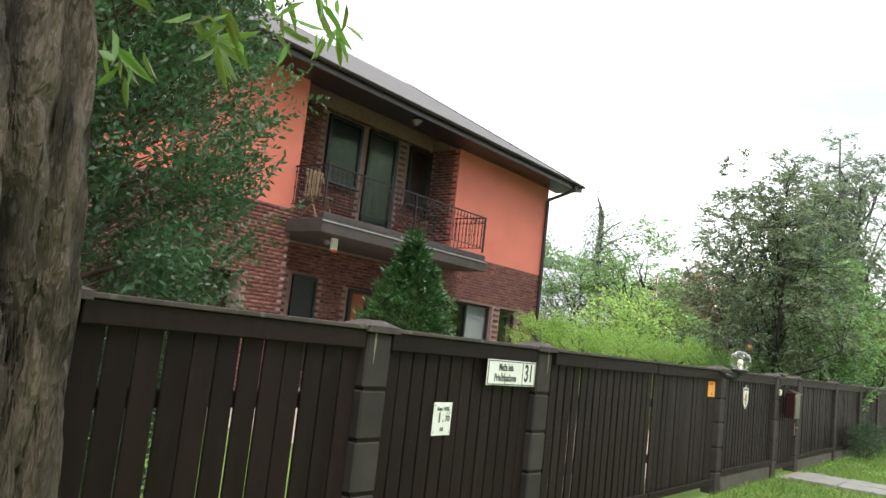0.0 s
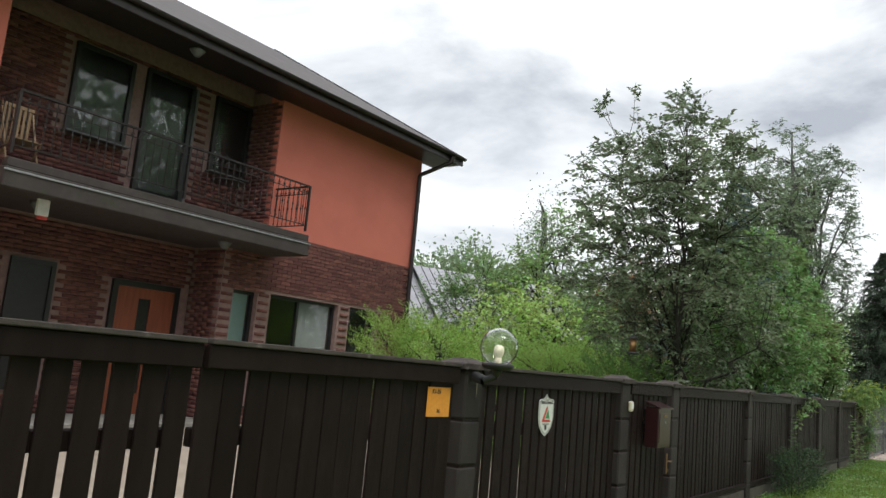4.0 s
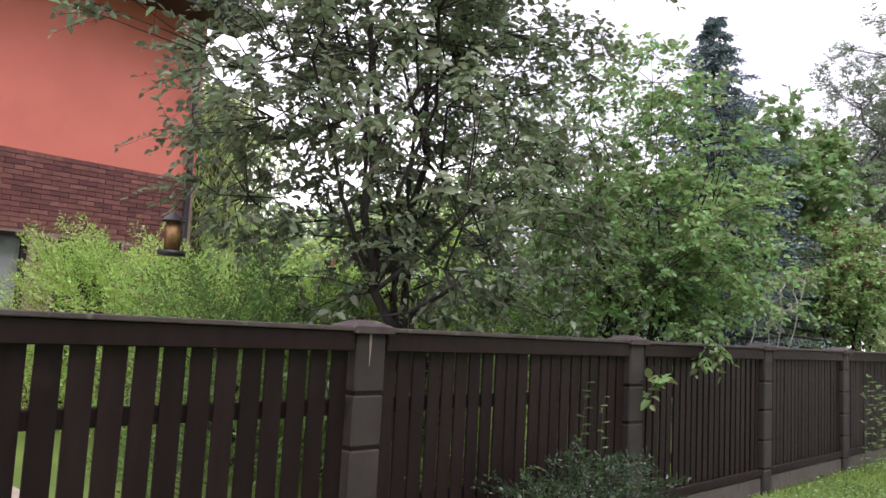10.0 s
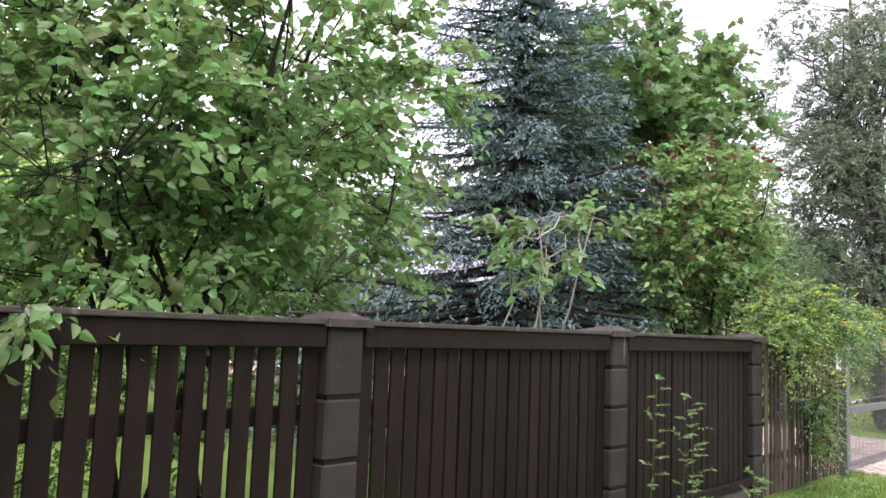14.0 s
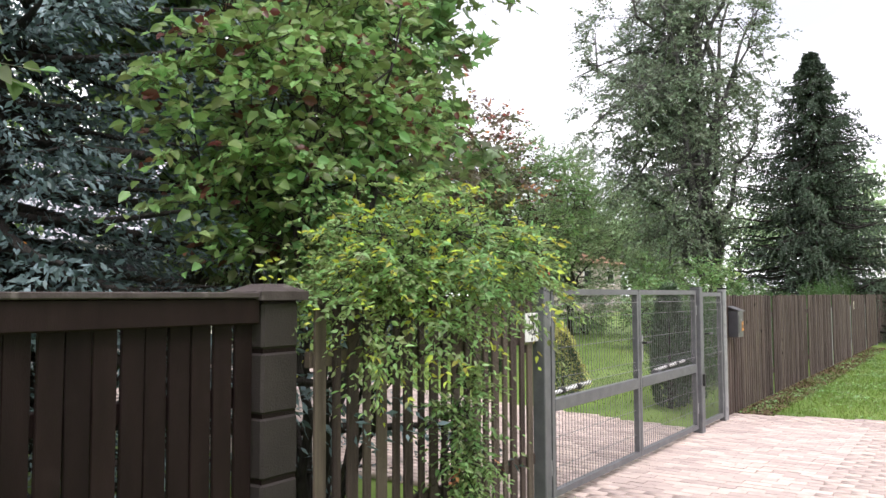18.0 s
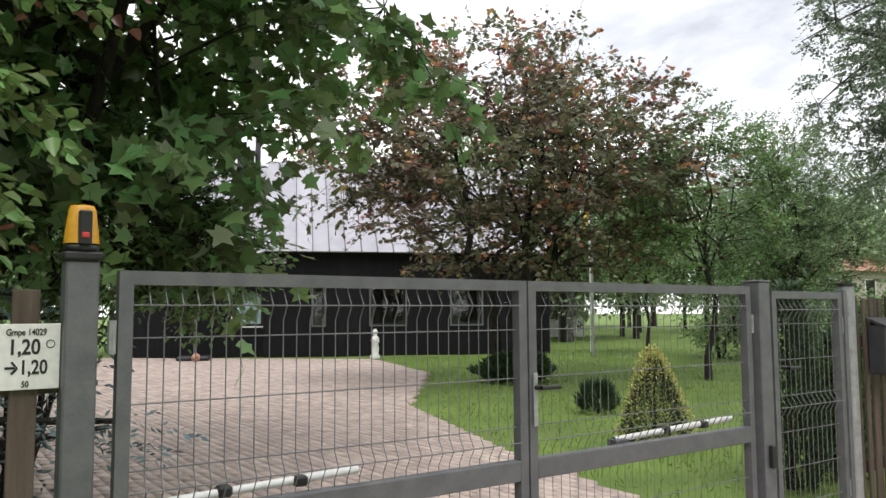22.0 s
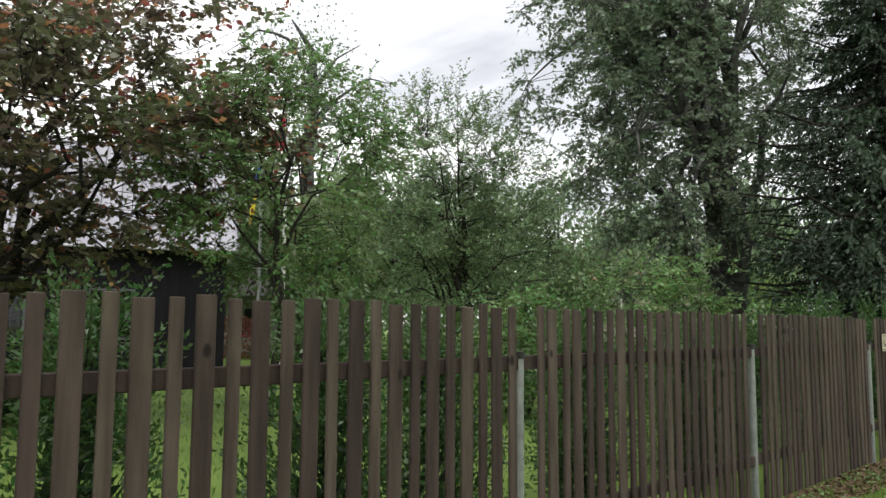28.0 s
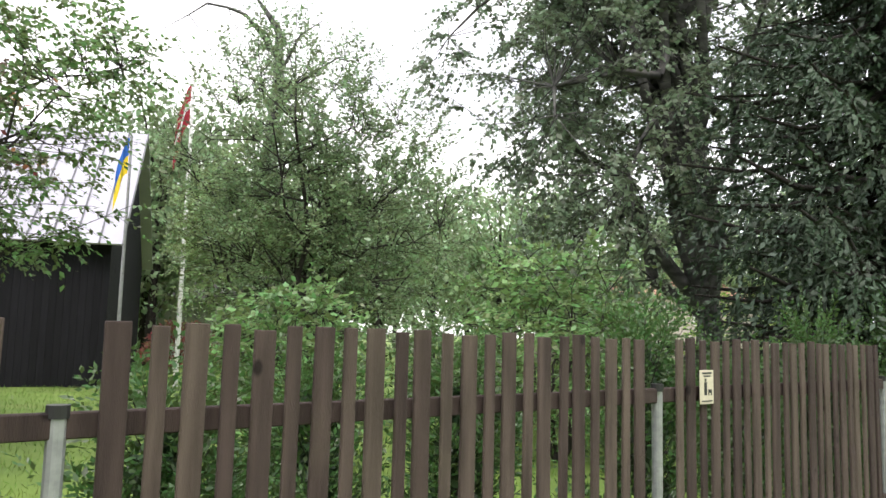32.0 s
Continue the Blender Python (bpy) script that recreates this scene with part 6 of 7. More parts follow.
slab = box("slab", -0.295, 0.295, -0.295, 0.295, -0.04, 0.012, CONCRETE, 0.006)
for i in range(2):
    for j in range(9):
        part("slab", slab, path_bed, at=pose(11.93 + 0.61 * i, -2.2 + 0.61 * j, G + 0.004 * ((i + j) % 3), 0.3 * ((j % 3) - 1), 0, 0))
# ---- plants of the first plot ----
trunk0 = thing("willow", (0.135, 1.75, G), "old willow trunk with deeply furrowed bark and narrow leaves", "tree")
rs0 = np.random.RandomState(4)
tv, tf = [], []
SEG, RINGS = 150, 190
for j in range(RINGS):
    z = -0.1 + 4.3 * j / (RINGS - 1)
    for i in range(SEG):
        a = 2 * math.pi * i / SEG
        c, s = math.cos(a), math.sin(a)
        bend = 0.35 * noise.noise(Vector((c * 2, s * 2, z * 2.4)))
        crack = abs(noise.noise(Vector((c * 7.5 + bend, s * 7.5 + bend, z * 1.5))))
        plate_h = min(crack / 0.2, 1.0) ** 0.8
        split = min(abs(noise.noise(Vector((c * 5, s * 5, z * 9.0 + 3)))) / 0.1, 1.0)
        r = 0.19 + 0.085 * plate_h + 0.012 * split * plate_h + 0.012 * noise.noise(Vector((c * 14, s * 14, z * 11))) + 0.02 * noise.noise(Vector((c * 1.5, s * 1.5, z)))
        r += 0.06 * (0.5 - z) if z < 0.5 else 0
        tv.append((r * c - 0.09 * z, r * s, z))
for j in range(RINGS - 1):
    for i in range(SEG):
        k = (i + 1) % SEG
        tf.append((j * SEG + i, j * SEG + k, (j + 1) * SEG + k, (j + 1) * SEG + i))
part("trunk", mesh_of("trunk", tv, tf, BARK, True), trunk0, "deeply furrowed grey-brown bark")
wl0, wp, wa = [], [], []
for k, goal in enumerate(((0.42, 0.42, 2.02), (0.78, 0.46, 2.2), (1.1, 0.6, 2.4), (1.32, 0.66, 2.5), (0.62, 0.28, 2.16), (0.95, 0.3, 2.38), (0.3, 0.62, 2.2), (-0.6, 0.5, 3.4), (0.4, -0.8, 3.6))):
    s, g = np.array([-0.28, 0.1, 3.2]), np.array(goal)
    q = s
    for j in range(9):
        w = (j + 1) / 9
        p = s * (1 - w) + g * w + np.array([0, 0, 0.3 * math.sin(w * 3.1)]) + rs0.normal(size=3) * 0.015
        wl0.append((q, p, 0.013 * (1.15 - w), 0.011 * (1.12 - w)))
        if j > 2:
            for _ in range(11):
                wp.append(p + rs0.normal(size=3) * np.array([0.03, 0.03, 0.03]))
                wa.append(unit(g - s) * 0.5 + np.array([0.1, 0.0, -0.3]) + rs0.normal(size=3) * 0.6)
        q = p
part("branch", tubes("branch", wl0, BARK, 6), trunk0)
wp, wa = np.array(wp), np.array(wa)
L_WNEAR = leaf("fresh_willow_leaf", (0.14, 0.24, 0.04), (0.22, 0.34, 0.07), through_light=0.5)
part("crown", leaves("crown", wp, wa, rs0.normal(size=wp.shape), 0.085 + 0.06 * rs0.rand(len(wp)), L_WNEAR, 0.24), trunk0)

feathered("juniper", "tall dark blue-green juniper with brown inner twigs", "conifer", (1.65, 4.8, G), 1.08, 6.2, L_JUNIPER, seed=3, n=2500, length=0.42, pairs=8, per=3, leaf_len=0.052, width=0.42, rise=0.75, cone=0.28, inner=0.5, curve=0.15, lump=0.55, bark=REDBARK, stem=0.09, boughs=60)
sprayed("dwarf_spruce", "small conical dark green dwarf spruce", "conifer", (4.18, 4.1, G), (0.74, 0.74), 2.09, L_CONE, seed=5, n=16000, size=0.05, width=0.28, cone=0.78, rise=0.5, lump=0.3, plume=0.06)
for k, (x, y, h, r) in enumerate(((16.9, 10.2, 2.35, 0.8), (17.1, 9.2, 2.4, 0.95), (17.4, 8.1, 2.2, 1.0), (17.6, 7.0, 2.0, 0.95), (17.8, 6.0, 1.75, 0.9), (18.2, 5.1, 1.6, 0.8), (18.6, 7.4, 2.0, 1.0), (19.3, 6.2, 1.7, 0.9), (20.0, 7.5, 1.9, 1.0))):
    feathered("feathery_shrub", "feathery lime green shrub behind the fence", "shrub", (x, y, G), r, h * 0.9, L_LIME, seed=20 + k, n=290, length=0.5, pairs=8, per=3, leaf_len=0.05, width=0.42, rise=1.1, cone=0.0, inner=0.45, curve=-0.1, lump=0.4, group="lime shrubs", boughs=8)
L_HEDGE = leaf("feathery_hedge_green", (0.10, 0.20, 0.045), (0.20, 0.34, 0.085))
for k, (x, y, h, r) in enumerate(((16.3, 5.3, 1.9, 0.7), (17.2, 5.6, 1.95, 0.8), (18.2, 5.5, 1.9, 0.8), (19.2, 5.3, 1.85, 0.75), (20.1, 5.6, 1.8, 0.75))):
    feathered("feathery_shrub", "dark green feathery shrub under the apple tree", "shrub", (x, y, G), r, h * 0.88, L_HEDGE, seed=40 + k, n=200, length=0.45, pairs=8, per=3, leaf_len=0.042, width=0.42, rise=1.0, cone=0.0, inner=0.5, curve=-0.1, lump=0.4, group="feathery shrubs", boughs=6)
tree("apple_tree", "apple tree with grey-green leaves and dark spreading limbs", "tree", (17.4, 4.5, G), 0.05, (17.3, 4.7, 3.85), (2.25, 1.9, 2.75), L_APPLE, n_cl=720, per=36, size=0.072, spread=0.16, seed=7, limbs=26, stems=2, lean=0.3, gap=0.06, width=0.62, freq=0.9, shell=0.08, top=0.5, shoots=4)
tree("lilac_bush", "tall lilac bush with fresh green heart-shaped leaves", "shrub", (21.0, 4.9, G), 0.035, (20.85, 4.45, 2.75), (1.9, 1.35, 1.9), L_LILAC, n_cl=470, per=40, size=0.066, spread=0.16, seed=9, limbs=30, stems=6, gap=0.2, width=0.74, shell=0.08, shoots=5, droop=0.4, twig=0.004, flat=0.9, freq=1.3)
tree("lilac_bush", "loose lilac bush with pale bare lower stems", "shrub", (23.75, 4.3, G), 0.02, (24.05, 4.2, 2.2), (0.85, 0.5, 0.5), L_LILAC, n_cl=17, per=20, size=0.095, spread=0.13, seed=10, limbs=10, stems=4, gap=-0.2, width=0.68, bark=PALEBARK, shoots=4)
conifer("blue_spruce", "tall blue spruce with layered silvery boughs", "conifer", (25.9, 6.1, G), 7.2, 2.8, L_BLUE, seed=11, tiers=27, per=11, twigs=34, needles=16, size=0.06, low=0.04, trunk=0.1, width=0.36, droop=0.22, turned_up=0.12, hang=0.22, fine=0.26, power=0.95)
tree("maple", "green maple with broad lobed leaves over the pickets", "tree", (27.7, 6.9, G), 0.14, (28.75, 6.5, 4.15), (2.4, 2.0, 2.45), L_CHEST, n_cl=560, per=30, size=0.14, spread=0.26, seed=12, limbs=20, gap=0.14, style="lobed", shoots=4, droop=0.4, shell=0.15, flat=0.9)
tree("garden_shrub", "deep green small-leaved shrub beside the drive", "shrub", (28.2, 7.0, G), 0.03, (28.8, 6.7, 2.1), (1.1, 0.9, 0.7), L_CHEST, n_cl=220, per=36, size=0.06, spread=0.14, seed=19, limbs=12, stems=4, gap=-0.1, shoots=4)
tree("garden_shrub", "light yellow-green branch of shrub over the drive edge", "shrub", (27.9, 7.0, G), 0.012, (29.5, 6.7, 1.85), (0.55, 0.5, 0.5), L_LILAC, n_cl=60, per=36, size=0.06, spread=0.13, seed=29, limbs=6, stems=3, gap=-0.1, shoots=4)
tree("lilac_bush", "lilac bush with brown seed heads", "shrub", (27.0, 4.3, G), 0.035, (26.95, 4.2, 2.55), (1.2, 0.65, 1.05), L_MAPLE, n_cl=220, per=32, size=0.072, spread=0.15, seed=13, limbs=24, stems=7, gap=0.2, width=0.7, tips=L_SEED, tip_share=0.14, twig=0.004, flat=0.9, lean=0.5)
tree("overhanging_shrub", "yellow-green rose shrub spilling over the picket fence", "shrub", (26.5, 3.8, G), 0.02, (26.5, 3.12, 1.48), (0.62, 0.6, 0.52), L_YELLOW, n_cl=200, per=66, size=0.034, spread=0.13, seed=15, limbs=22, stems=6, gap=0.16, width=0.5, droop=0.45, shoots=5, shell=0.12, twig=0.003, tips=L_NEWTIP, tip_share=0.2, flat=0.8)
tree("rose_branch", "rose branch with orange hips hanging down the pickets", "shrub", (27.0, 3.5, G), 0.008, (26.9, 3.02, 0.85), (0.28, 0.12, 0.45), L_YELLOW, n_cl=34, per=50, size=0.034, spread=0.11, seed=25, limbs=6, stems=2, gap=-0.1, width=0.5, droop=0.5, shoots=4, twig=0.003, tips=L_ROSE, tip_share=0.03)
tree("garden_shrub", "dense deep green shrub behind the spruce", "shrub", (25.2, 8.9, G), 0.04, (25.2, 8.9, 1.5), (2.4, 1.0, 1.45), L_CHEST, n_cl=240, per=34, size=0.09, spread=0.2, seed=27, limbs=14, stems=5, gap=-0.1, style="diamond")
tree("shrub_backdrop", "light green garden shrubs behind the lilac", "shrub", (22.6, 10.4, G), 0.06, (22.6, 10.4, 2.0), (2.4, 1.4, 1.9), L_LIME, n_cl=260, per=34, size=0.10, spread=0.25, seed=16, limbs=12, stems=4, width=0.7, style="diamond")
tree("garden_tree", "rounded yellow-green garden tree beyond the hedge", "tree", (26.4, 14.4, G), 0.1, (26.4, 14.4, 3.3), (1.9, 1.9, 2.0), L_LILAC, n_cl=330, per=44, size=0.085, spread=0.26, seed=17, limbs=12, style="diamond")
tree("garden_tree", "green garden tree beyond the hedge", "tree", (27.2, 12.0, G), 0.12, (27.2, 12.0, 4.0), (2.1, 2.2, 2.7), L_MAPLE, n_cl=260, per=36, size=0.13, spread=0.32, seed=18, limbs=12, style="diamond")

# ---- plants of the second plot ----
tree("red_leaved_tree", "broad ornamental tree with bronze red and green leaves", "tree", (37.6, 12.6, G), 0.12, (37.25, 12.0, 4.3), (4.7, 3.3, 2.4), L_RED, n_cl=840, per=42, size=0.108, spread=0.27, seed=30, limbs=34, stems=3, gap=0.2, width=0.72, freq=0.8, shell=0.15, tips=L_REDTIP, shoots=4, rise=0.2, droop=0.2, lean=0.3, style="diamond", tip_share=0.25)
gold = sprayed("golden_conifer", "small golden-tipped conical conifer on the lawn", "conifer", (33.75, 5.85, G), (0.42, 0.42), 0.92, L_GOLD, seed=31, n=3600, size=0.034, width=0.45, cone=0.62, rise=0.5, lump=0.25)
# dark green core paints the shaded depth behind the golden tips
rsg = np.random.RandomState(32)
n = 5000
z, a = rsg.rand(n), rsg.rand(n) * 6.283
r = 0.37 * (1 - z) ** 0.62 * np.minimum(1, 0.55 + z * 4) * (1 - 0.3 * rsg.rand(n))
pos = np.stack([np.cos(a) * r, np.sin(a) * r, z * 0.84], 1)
part("inner_foliage", leaves("inner_foliage", pos, np.stack([np.cos(a), np.sin(a), np.full(n, 0.5)], 1) + rsg.normal(size=(n, 3)) * 0.4, rsg.normal(size=(n, 3)), 0.03 + 0.025 * rsg.rand(n), L_DARKTHUJA, 0.3), gold, "inner foliage in dark green for the shaded depth")
sprayed("thuja_column", "dark green columnar thuja beside the wicket", "conifer", (33.12, 4.05, G), (0.25, 0.25), 1.5, L_DARKTHUJA, seed=32, n=5200, size=0.06, width=0.3, cone=0.35, rise=1.0, lump=0.35)
sprayed("grass_clump", "low dark green ornamental clump on the lawn", "shrub", (35.2, 8.0, G), (0.24, 0.24), 0.34, L_DARKTHUJA, seed=33, n=1500, size=0.12, width=0.1, rise=1.4)
sprayed("flower_clump", "leafy flower clump around the trunk", "shrub", (37.4, 12.2, G), (0.8, 0.6), 0.5, L_DARKTHUJA, seed=34, n=3600, size=0.11, width=0.3, rise=1.0, lump=0.6)
for k, (x, y, h, r, m) in enumerate(((40.6, 10.2, 5.6, 2.2, L_CHEST), (46.9, 17.0, 5.5, 1.3, L_FRUIT))):
    tree("fruit_tree", "slim fruit tree with dark trunk on the lawn", "tree", (x, y, G), 0.07, (x, y, h * 0.66), (r, r, h * 0.34), m, n_cl=340, per=40, size=0.08, spread=0.19, seed=40 + k, limbs=16, gap=0.2, group="fruit trees", shoots=4, style="diamond")
tree("young_birch", "young multi-stemmed tree with fine grey-green leaves", "tree", (45.9, 11.5, G), 0.07, (45.9, 11.5, 3.5), (2.6, 2.1, 2.7), L_BIRCH, n_cl=820, per=50, size=0.068, spread=0.2, seed=45, limbs=26, stems=2, gap=0.0, rise=0.5, droop=0.1, shoots=5, shell=0.08, style="diamond")
tree("tall_birch", "very tall birch with pale dark-marked trunk and drooping sprays", "tree", (52.5, 8.8, G), 0.26, (51.9, 9.9, 9.2), (4.8, 3.7, 8.4), L_TALL, n_cl=1600, per=60, size=0.105, spread=0.27, seed=46, limbs=70, gap=0.26, width=0.7, droop=0.5, bark=BIRCHBARK, freq=0.5, shell=0.05, top=0.92, twig=0.01, shoots=6, style="diamond")
conifer("dark_spruce", "dark Norway spruce with drooping boughs", "conifer", (50.9, 5.1, G), 9.4, 4.1, L_SPRUCE, seed=47, tiers=40, per=10, twigs=28, needles=15, size=0.10, low=0.03, trunk=0.2, width=0.42, droop=0.5, turned_up=0.35, power=0.8, hang=0.75, fine=0.22)
rsh = random.Random(8)
hedge = []
x = 33.7
k = 0
while x < 62:
    h = rsh.uniform(1.0, 1.85) if x > 39 else rsh.uniform(0.9, 1.35)
    tall = h * rsh.uniform(0.85, 1.15)
    if k < 6:
        hedge.append(feathered("young_thuja", "young feathery thuja in the hedge row", "conifer", (x, 4.15 + rsh.uniform(-0.2, 0.35), G), 0.4, 1.25, L_THUJA, seed=60 + k, n=170, length=0.32, pairs=7, per=3, leaf_len=0.04, width=0.46, rise=1.25, cone=0.5, inner=0.15, curve=0.1, lump=0.5, group="thuja hedge", low=0.0))
        # added core of darker leaves: the hedge's inner shade put into colour
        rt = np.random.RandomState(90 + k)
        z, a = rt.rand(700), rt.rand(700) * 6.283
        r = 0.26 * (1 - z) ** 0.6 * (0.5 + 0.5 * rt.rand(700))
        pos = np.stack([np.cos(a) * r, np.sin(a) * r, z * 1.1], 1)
        part("inner_foliage", leaves("inner_foliage", pos, rt.normal(size=(700, 3)) * 0.5 + np.array([0, 0, 0.8]), rt.normal(size=(700, 3)), 0.07 + 0.05 * rt.rand(700), L_DARKTHUJA, 0.45, style="diamond"), hedge[-1], "inner leaves coloured dark for the shade inside the hedge")
    else:
        copy_thing(hedge[rsh.randrange(6)], pose(x, 4.15 + rsh.uniform(-0.2, 0.35), G, 0, 0, rsh.uniform(0, 360)) @ Matrix.Diagonal((1.1, 1.1, tall / 1.25, 1)))
    x += rsh.uniform(0.75, 1.5)
    k += 1
for k, (x, y, h, r) in enumerate(((46.5, 7.0, 2.4, 1.2), (48.5, 9.0, 2.6, 1.4), (43.5, 8.0, 1.9, 0.9), (49.5, 12.6, 1.7, 1.3), (55.0, 9.5, 2.6, 1.6), (47.2, 14.6, 2.2, 1.2))):
    tree("garden_shrub", "light green garden shrub beyond the pickets", "shrub", (x, y, G), 0.03, (x, y, h * 0.55), (r, r, h * 0.5), L_LILAC if k != 4 else L_LIME, n_cl=130, per=40, size=0.085, spread=0.2, seed=80 + k, limbs=8, stems=4, group="garden shrubs", style="diamond")

sprayed("flower_bush", "pink flowering bush by the far white house", "shrub", (50.2, 28.0, G), (1.4, 1.2), 1.5, leaf("pink_petals", (0.5, 0.1, 0.16), (0.12, 0.2, 0.06), scale=2.5), seed=35, n=2500, size=0.14, width=0.6, rise=0.8, lump=0.4)

# ---- plants in front of the fence ----
def sapling(x, y, h, leaf_len, leaflet, mat, seed, sway=0.05, z=None, hang=False):
    """A thin stem with alternate compound leaves, each with paired leaflets."""
    rs = np.random.RandomState(seed)
    t = thing("weed_sapling", (x, y, G if z is None else z), "slender weed sapling with paired leaflets against the fence" if not hang else "leafy shoot hanging over the fence top", "plant", "weeds by the fence")
    wood, stalks, P, A = [], [], [], []
    n = max(4, int(h / 0.055))
    q = np.zeros(3)
    for i in range(n):
        u = (i + 1) / n
        p = np.array([sway * math.sin(u * 2.2 + seed), -0.02 * u, h * u * (-1 if hang else 1)])
        wood.append((q, p, 0.004 * (1.2 - u), 0.004 * (1.15 - u)))
        a = seed + i * 2.4
        d = np.array([math.cos(a), -0.35 + 0.5 * math.sin(a), 0.35])
        e = p + d / np.linalg.norm(d) * leaf_len * (0.6 + 0.5 * math.sin(u * 2.8))
        stalks.append((p, e, 0.0015, 0.001))
        side = np.cross(d, np.array([0, 0, 1.0]))
        for j in range(4):
            w = 0.35 + 0.65 * j / 3
            for sg in (-1, 1):
                P.append(p * (1 - w) + e * w - np.array([0, 0, 0.15 * leaf_len * w * w]))
                A.append(d * 0.5 + side * sg + rs.normal(size=3) * 0.2)
        q = p
    P, A = np.array(P), np.array(A)
    stem = part("stem", tubes("stem", wood, L_THUJA, 5), t)
    for row in stalks:
        part("leaf_stalk", tubes("leaf_stalk", [row], L_THUJA, 3), stem)
    tagged(part("foliage", leaves("foliage", P, A, rs.normal(size=P.shape) * 0.4 + np.array([0, -0.3, 1.0]), leaflet * (0.7 + 0.6 * rs.rand(len(P))), mat, 0.5), t), kind="stuff")


for k, row in enumerate(((23.48, 2.98, 1.1, 0.1, 0.034, L_LILAC), (23.86, 2.97, 1.0, 0.13, 0.03, L_YELLOW), (23.97, 2.95, 0.93, 0.14, 0.03, L_YELLOW), (25.05, 2.95, 0.34, 0.13, 0.05, L_LILAC), (25.15, 3.0, 0.28, 0.12, 0.05, L_LILAC), (17.63, 3.0, 1.12, 0.05, 0.026, L_THUJA), (17.15, 2.96, 0.5, 0.14, 0.035, L_THUJA), (17.3, 2.94, 0.42, 0.16, 0.035, L_THUJA), (17.0, 2.98, 0.62, 0.12, 0.03, L_THUJA), (17.45, 2.96, 0.36, 0.16, 0.035, L_THUJA), (17.9, 3.0, 1.02, 0.045, 0.022, L_LILAC), (18.0, 2.96, 0.4, 0.15, 0.04, L_THUJA))):
    sapling(*row, 100 + k)
# L_CHEST instead of the lilac green: shade on this spray put into colour
tree("climbing_shoot", "lilac spray drooping over the fence top", "plant", (19.85, 3.45, 1.3), 0.004, (19.72, 3.1, 1.4), (0.2, 0.1, 0.1), L_CHEST, n_cl=9, per=8, size=0.07, spread=0.06, seed=111, limbs=4, gap=-0.9, twig=0.003, shoots=2, width=0.5, droop=0.9)
tree("climbing_shoot", "leafy shoot hanging over the fence top", "plant", (18.72, 3.4, 1.3), 0.004, (18.73, 3.08, 1.16), (0.1, 0.05, 0.2), L_LILAC, n_cl=4, per=8, size=0.085, spread=0.05, seed=110, limbs=3, gap=-0.9, twig=0.003, shoots=2, width=0.7)

for k, (x, y, r, h) in enumerate(((17.05, 2.85, 0.3, 0.5), (17.55, 2.86, 0.38, 0.62), (18.1, 2.9, 0.26, 0.4))):
    feathered("fern_clump", "dark green feathery weed clump at the fence foot", "plant", (x, y, G), r, h, L_DARKTHUJA, seed=210 + k, n=60, length=0.3, pairs=8, per=2, leaf_len=0.04, width=0.3, rise=1.0, cone=0.4, inner=0.1, curve=-0.25, group="weeds by the fence", stem=0.006)


# ---- woods in the distance ----
def woods(name, rows, mat, seed, size, per):
    rs = np.random.RandomState(seed)
    P, A, S = [], [], []
    wood = []
    for x, y, h, r in rows:
        n_cl = 90
        c = np.array([x, y, h * 0.58])
        cl = crown_clusters(rs, n_cl, c, (r, r, h * 0.42), 0.05, 0.5)
        cid = np.repeat(np.arange(n_cl), per)
        P.append(cl[cid] + rs.normal(size=(n_cl * per, 3)) * 0.055 * h * np.array([1, 1, 0.8]))
        A.append(rs.normal(size=(n_cl * per, 3)) - np.array([0, 0, 0.5]))
        S.append(size * (0.6 + 0.8 * rs.rand(n_cl * per)))
        wood.append(((x, y, -0.1), (x, y, h * 0.85), 0.02 * h, 0.004 * h))
        for q in cl[:14]:
            wood.append(((x, y, max(q[2] * 0.6, 0.5)), q, 0.006 * h, 0.002 * h))
    t = thing(name, (0, 0, 0), "leafy green trees in the distance", "trees", kind="stuff")
    P = np.concatenate(P)
    part("trunks", tubes("trunks", wood, DARKBARK, 5), t)
    part("crowns", leaves("crowns", P, np.concatenate(A), rs.normal(size=P.shape) + np.array([0, 0, 0.8]), np.concatenate(S), mat, 0.6, style="diamond"), t)


rw = random.Random(12)
rows = []
for k in range(44):
    a = radians(rw.uniform(5, 92))
    dd = rw.uniform(62, 85)
    rows.append((22 + dd * math.sin(a), 2 + dd * math.cos(a), rw.uniform(9, 15), rw.uniform(3, 5)))
rows = [r for r in rows if not (24 < math.degrees(math.atan2(r[1] - 1, r[0] - 31)) < 31.5 and math.hypot(r[0] - 31, r[1] - 1) < 58)]
woods("distant_woods", rows, L_FAR, 5, 0.46, 24)
rows = []
for k in range(22):
    rows.append((rw.uniform(40, 80), rw.uniform(24, 40), rw.uniform(6, 11), rw.uniform(2.2, 3.4)))
rows = [r for r in rows if not (24 < math.degrees(math.atan2(r[1] - 1, r[0] - 31)) < 31.5 and math.hypot(r[0] - 31, r[1] - 1) < 58)]
woods("distant_birches", rows, L_BIRCH, 6, 0.28, 40)
rows = [(36 + k * 1.4, 33 + rw.uniform(-2, 3), rw.uniform(5, 9), 2.2) for k in range(3)] + [(21 + k * 2.5, 27 + rw.uniform(-2, 3), rw.uniform(4, 7.5), 2.2) for k in range(5)]
woods("garden_trees_behind", rows, L_FAR, 7, 0.28, 50)
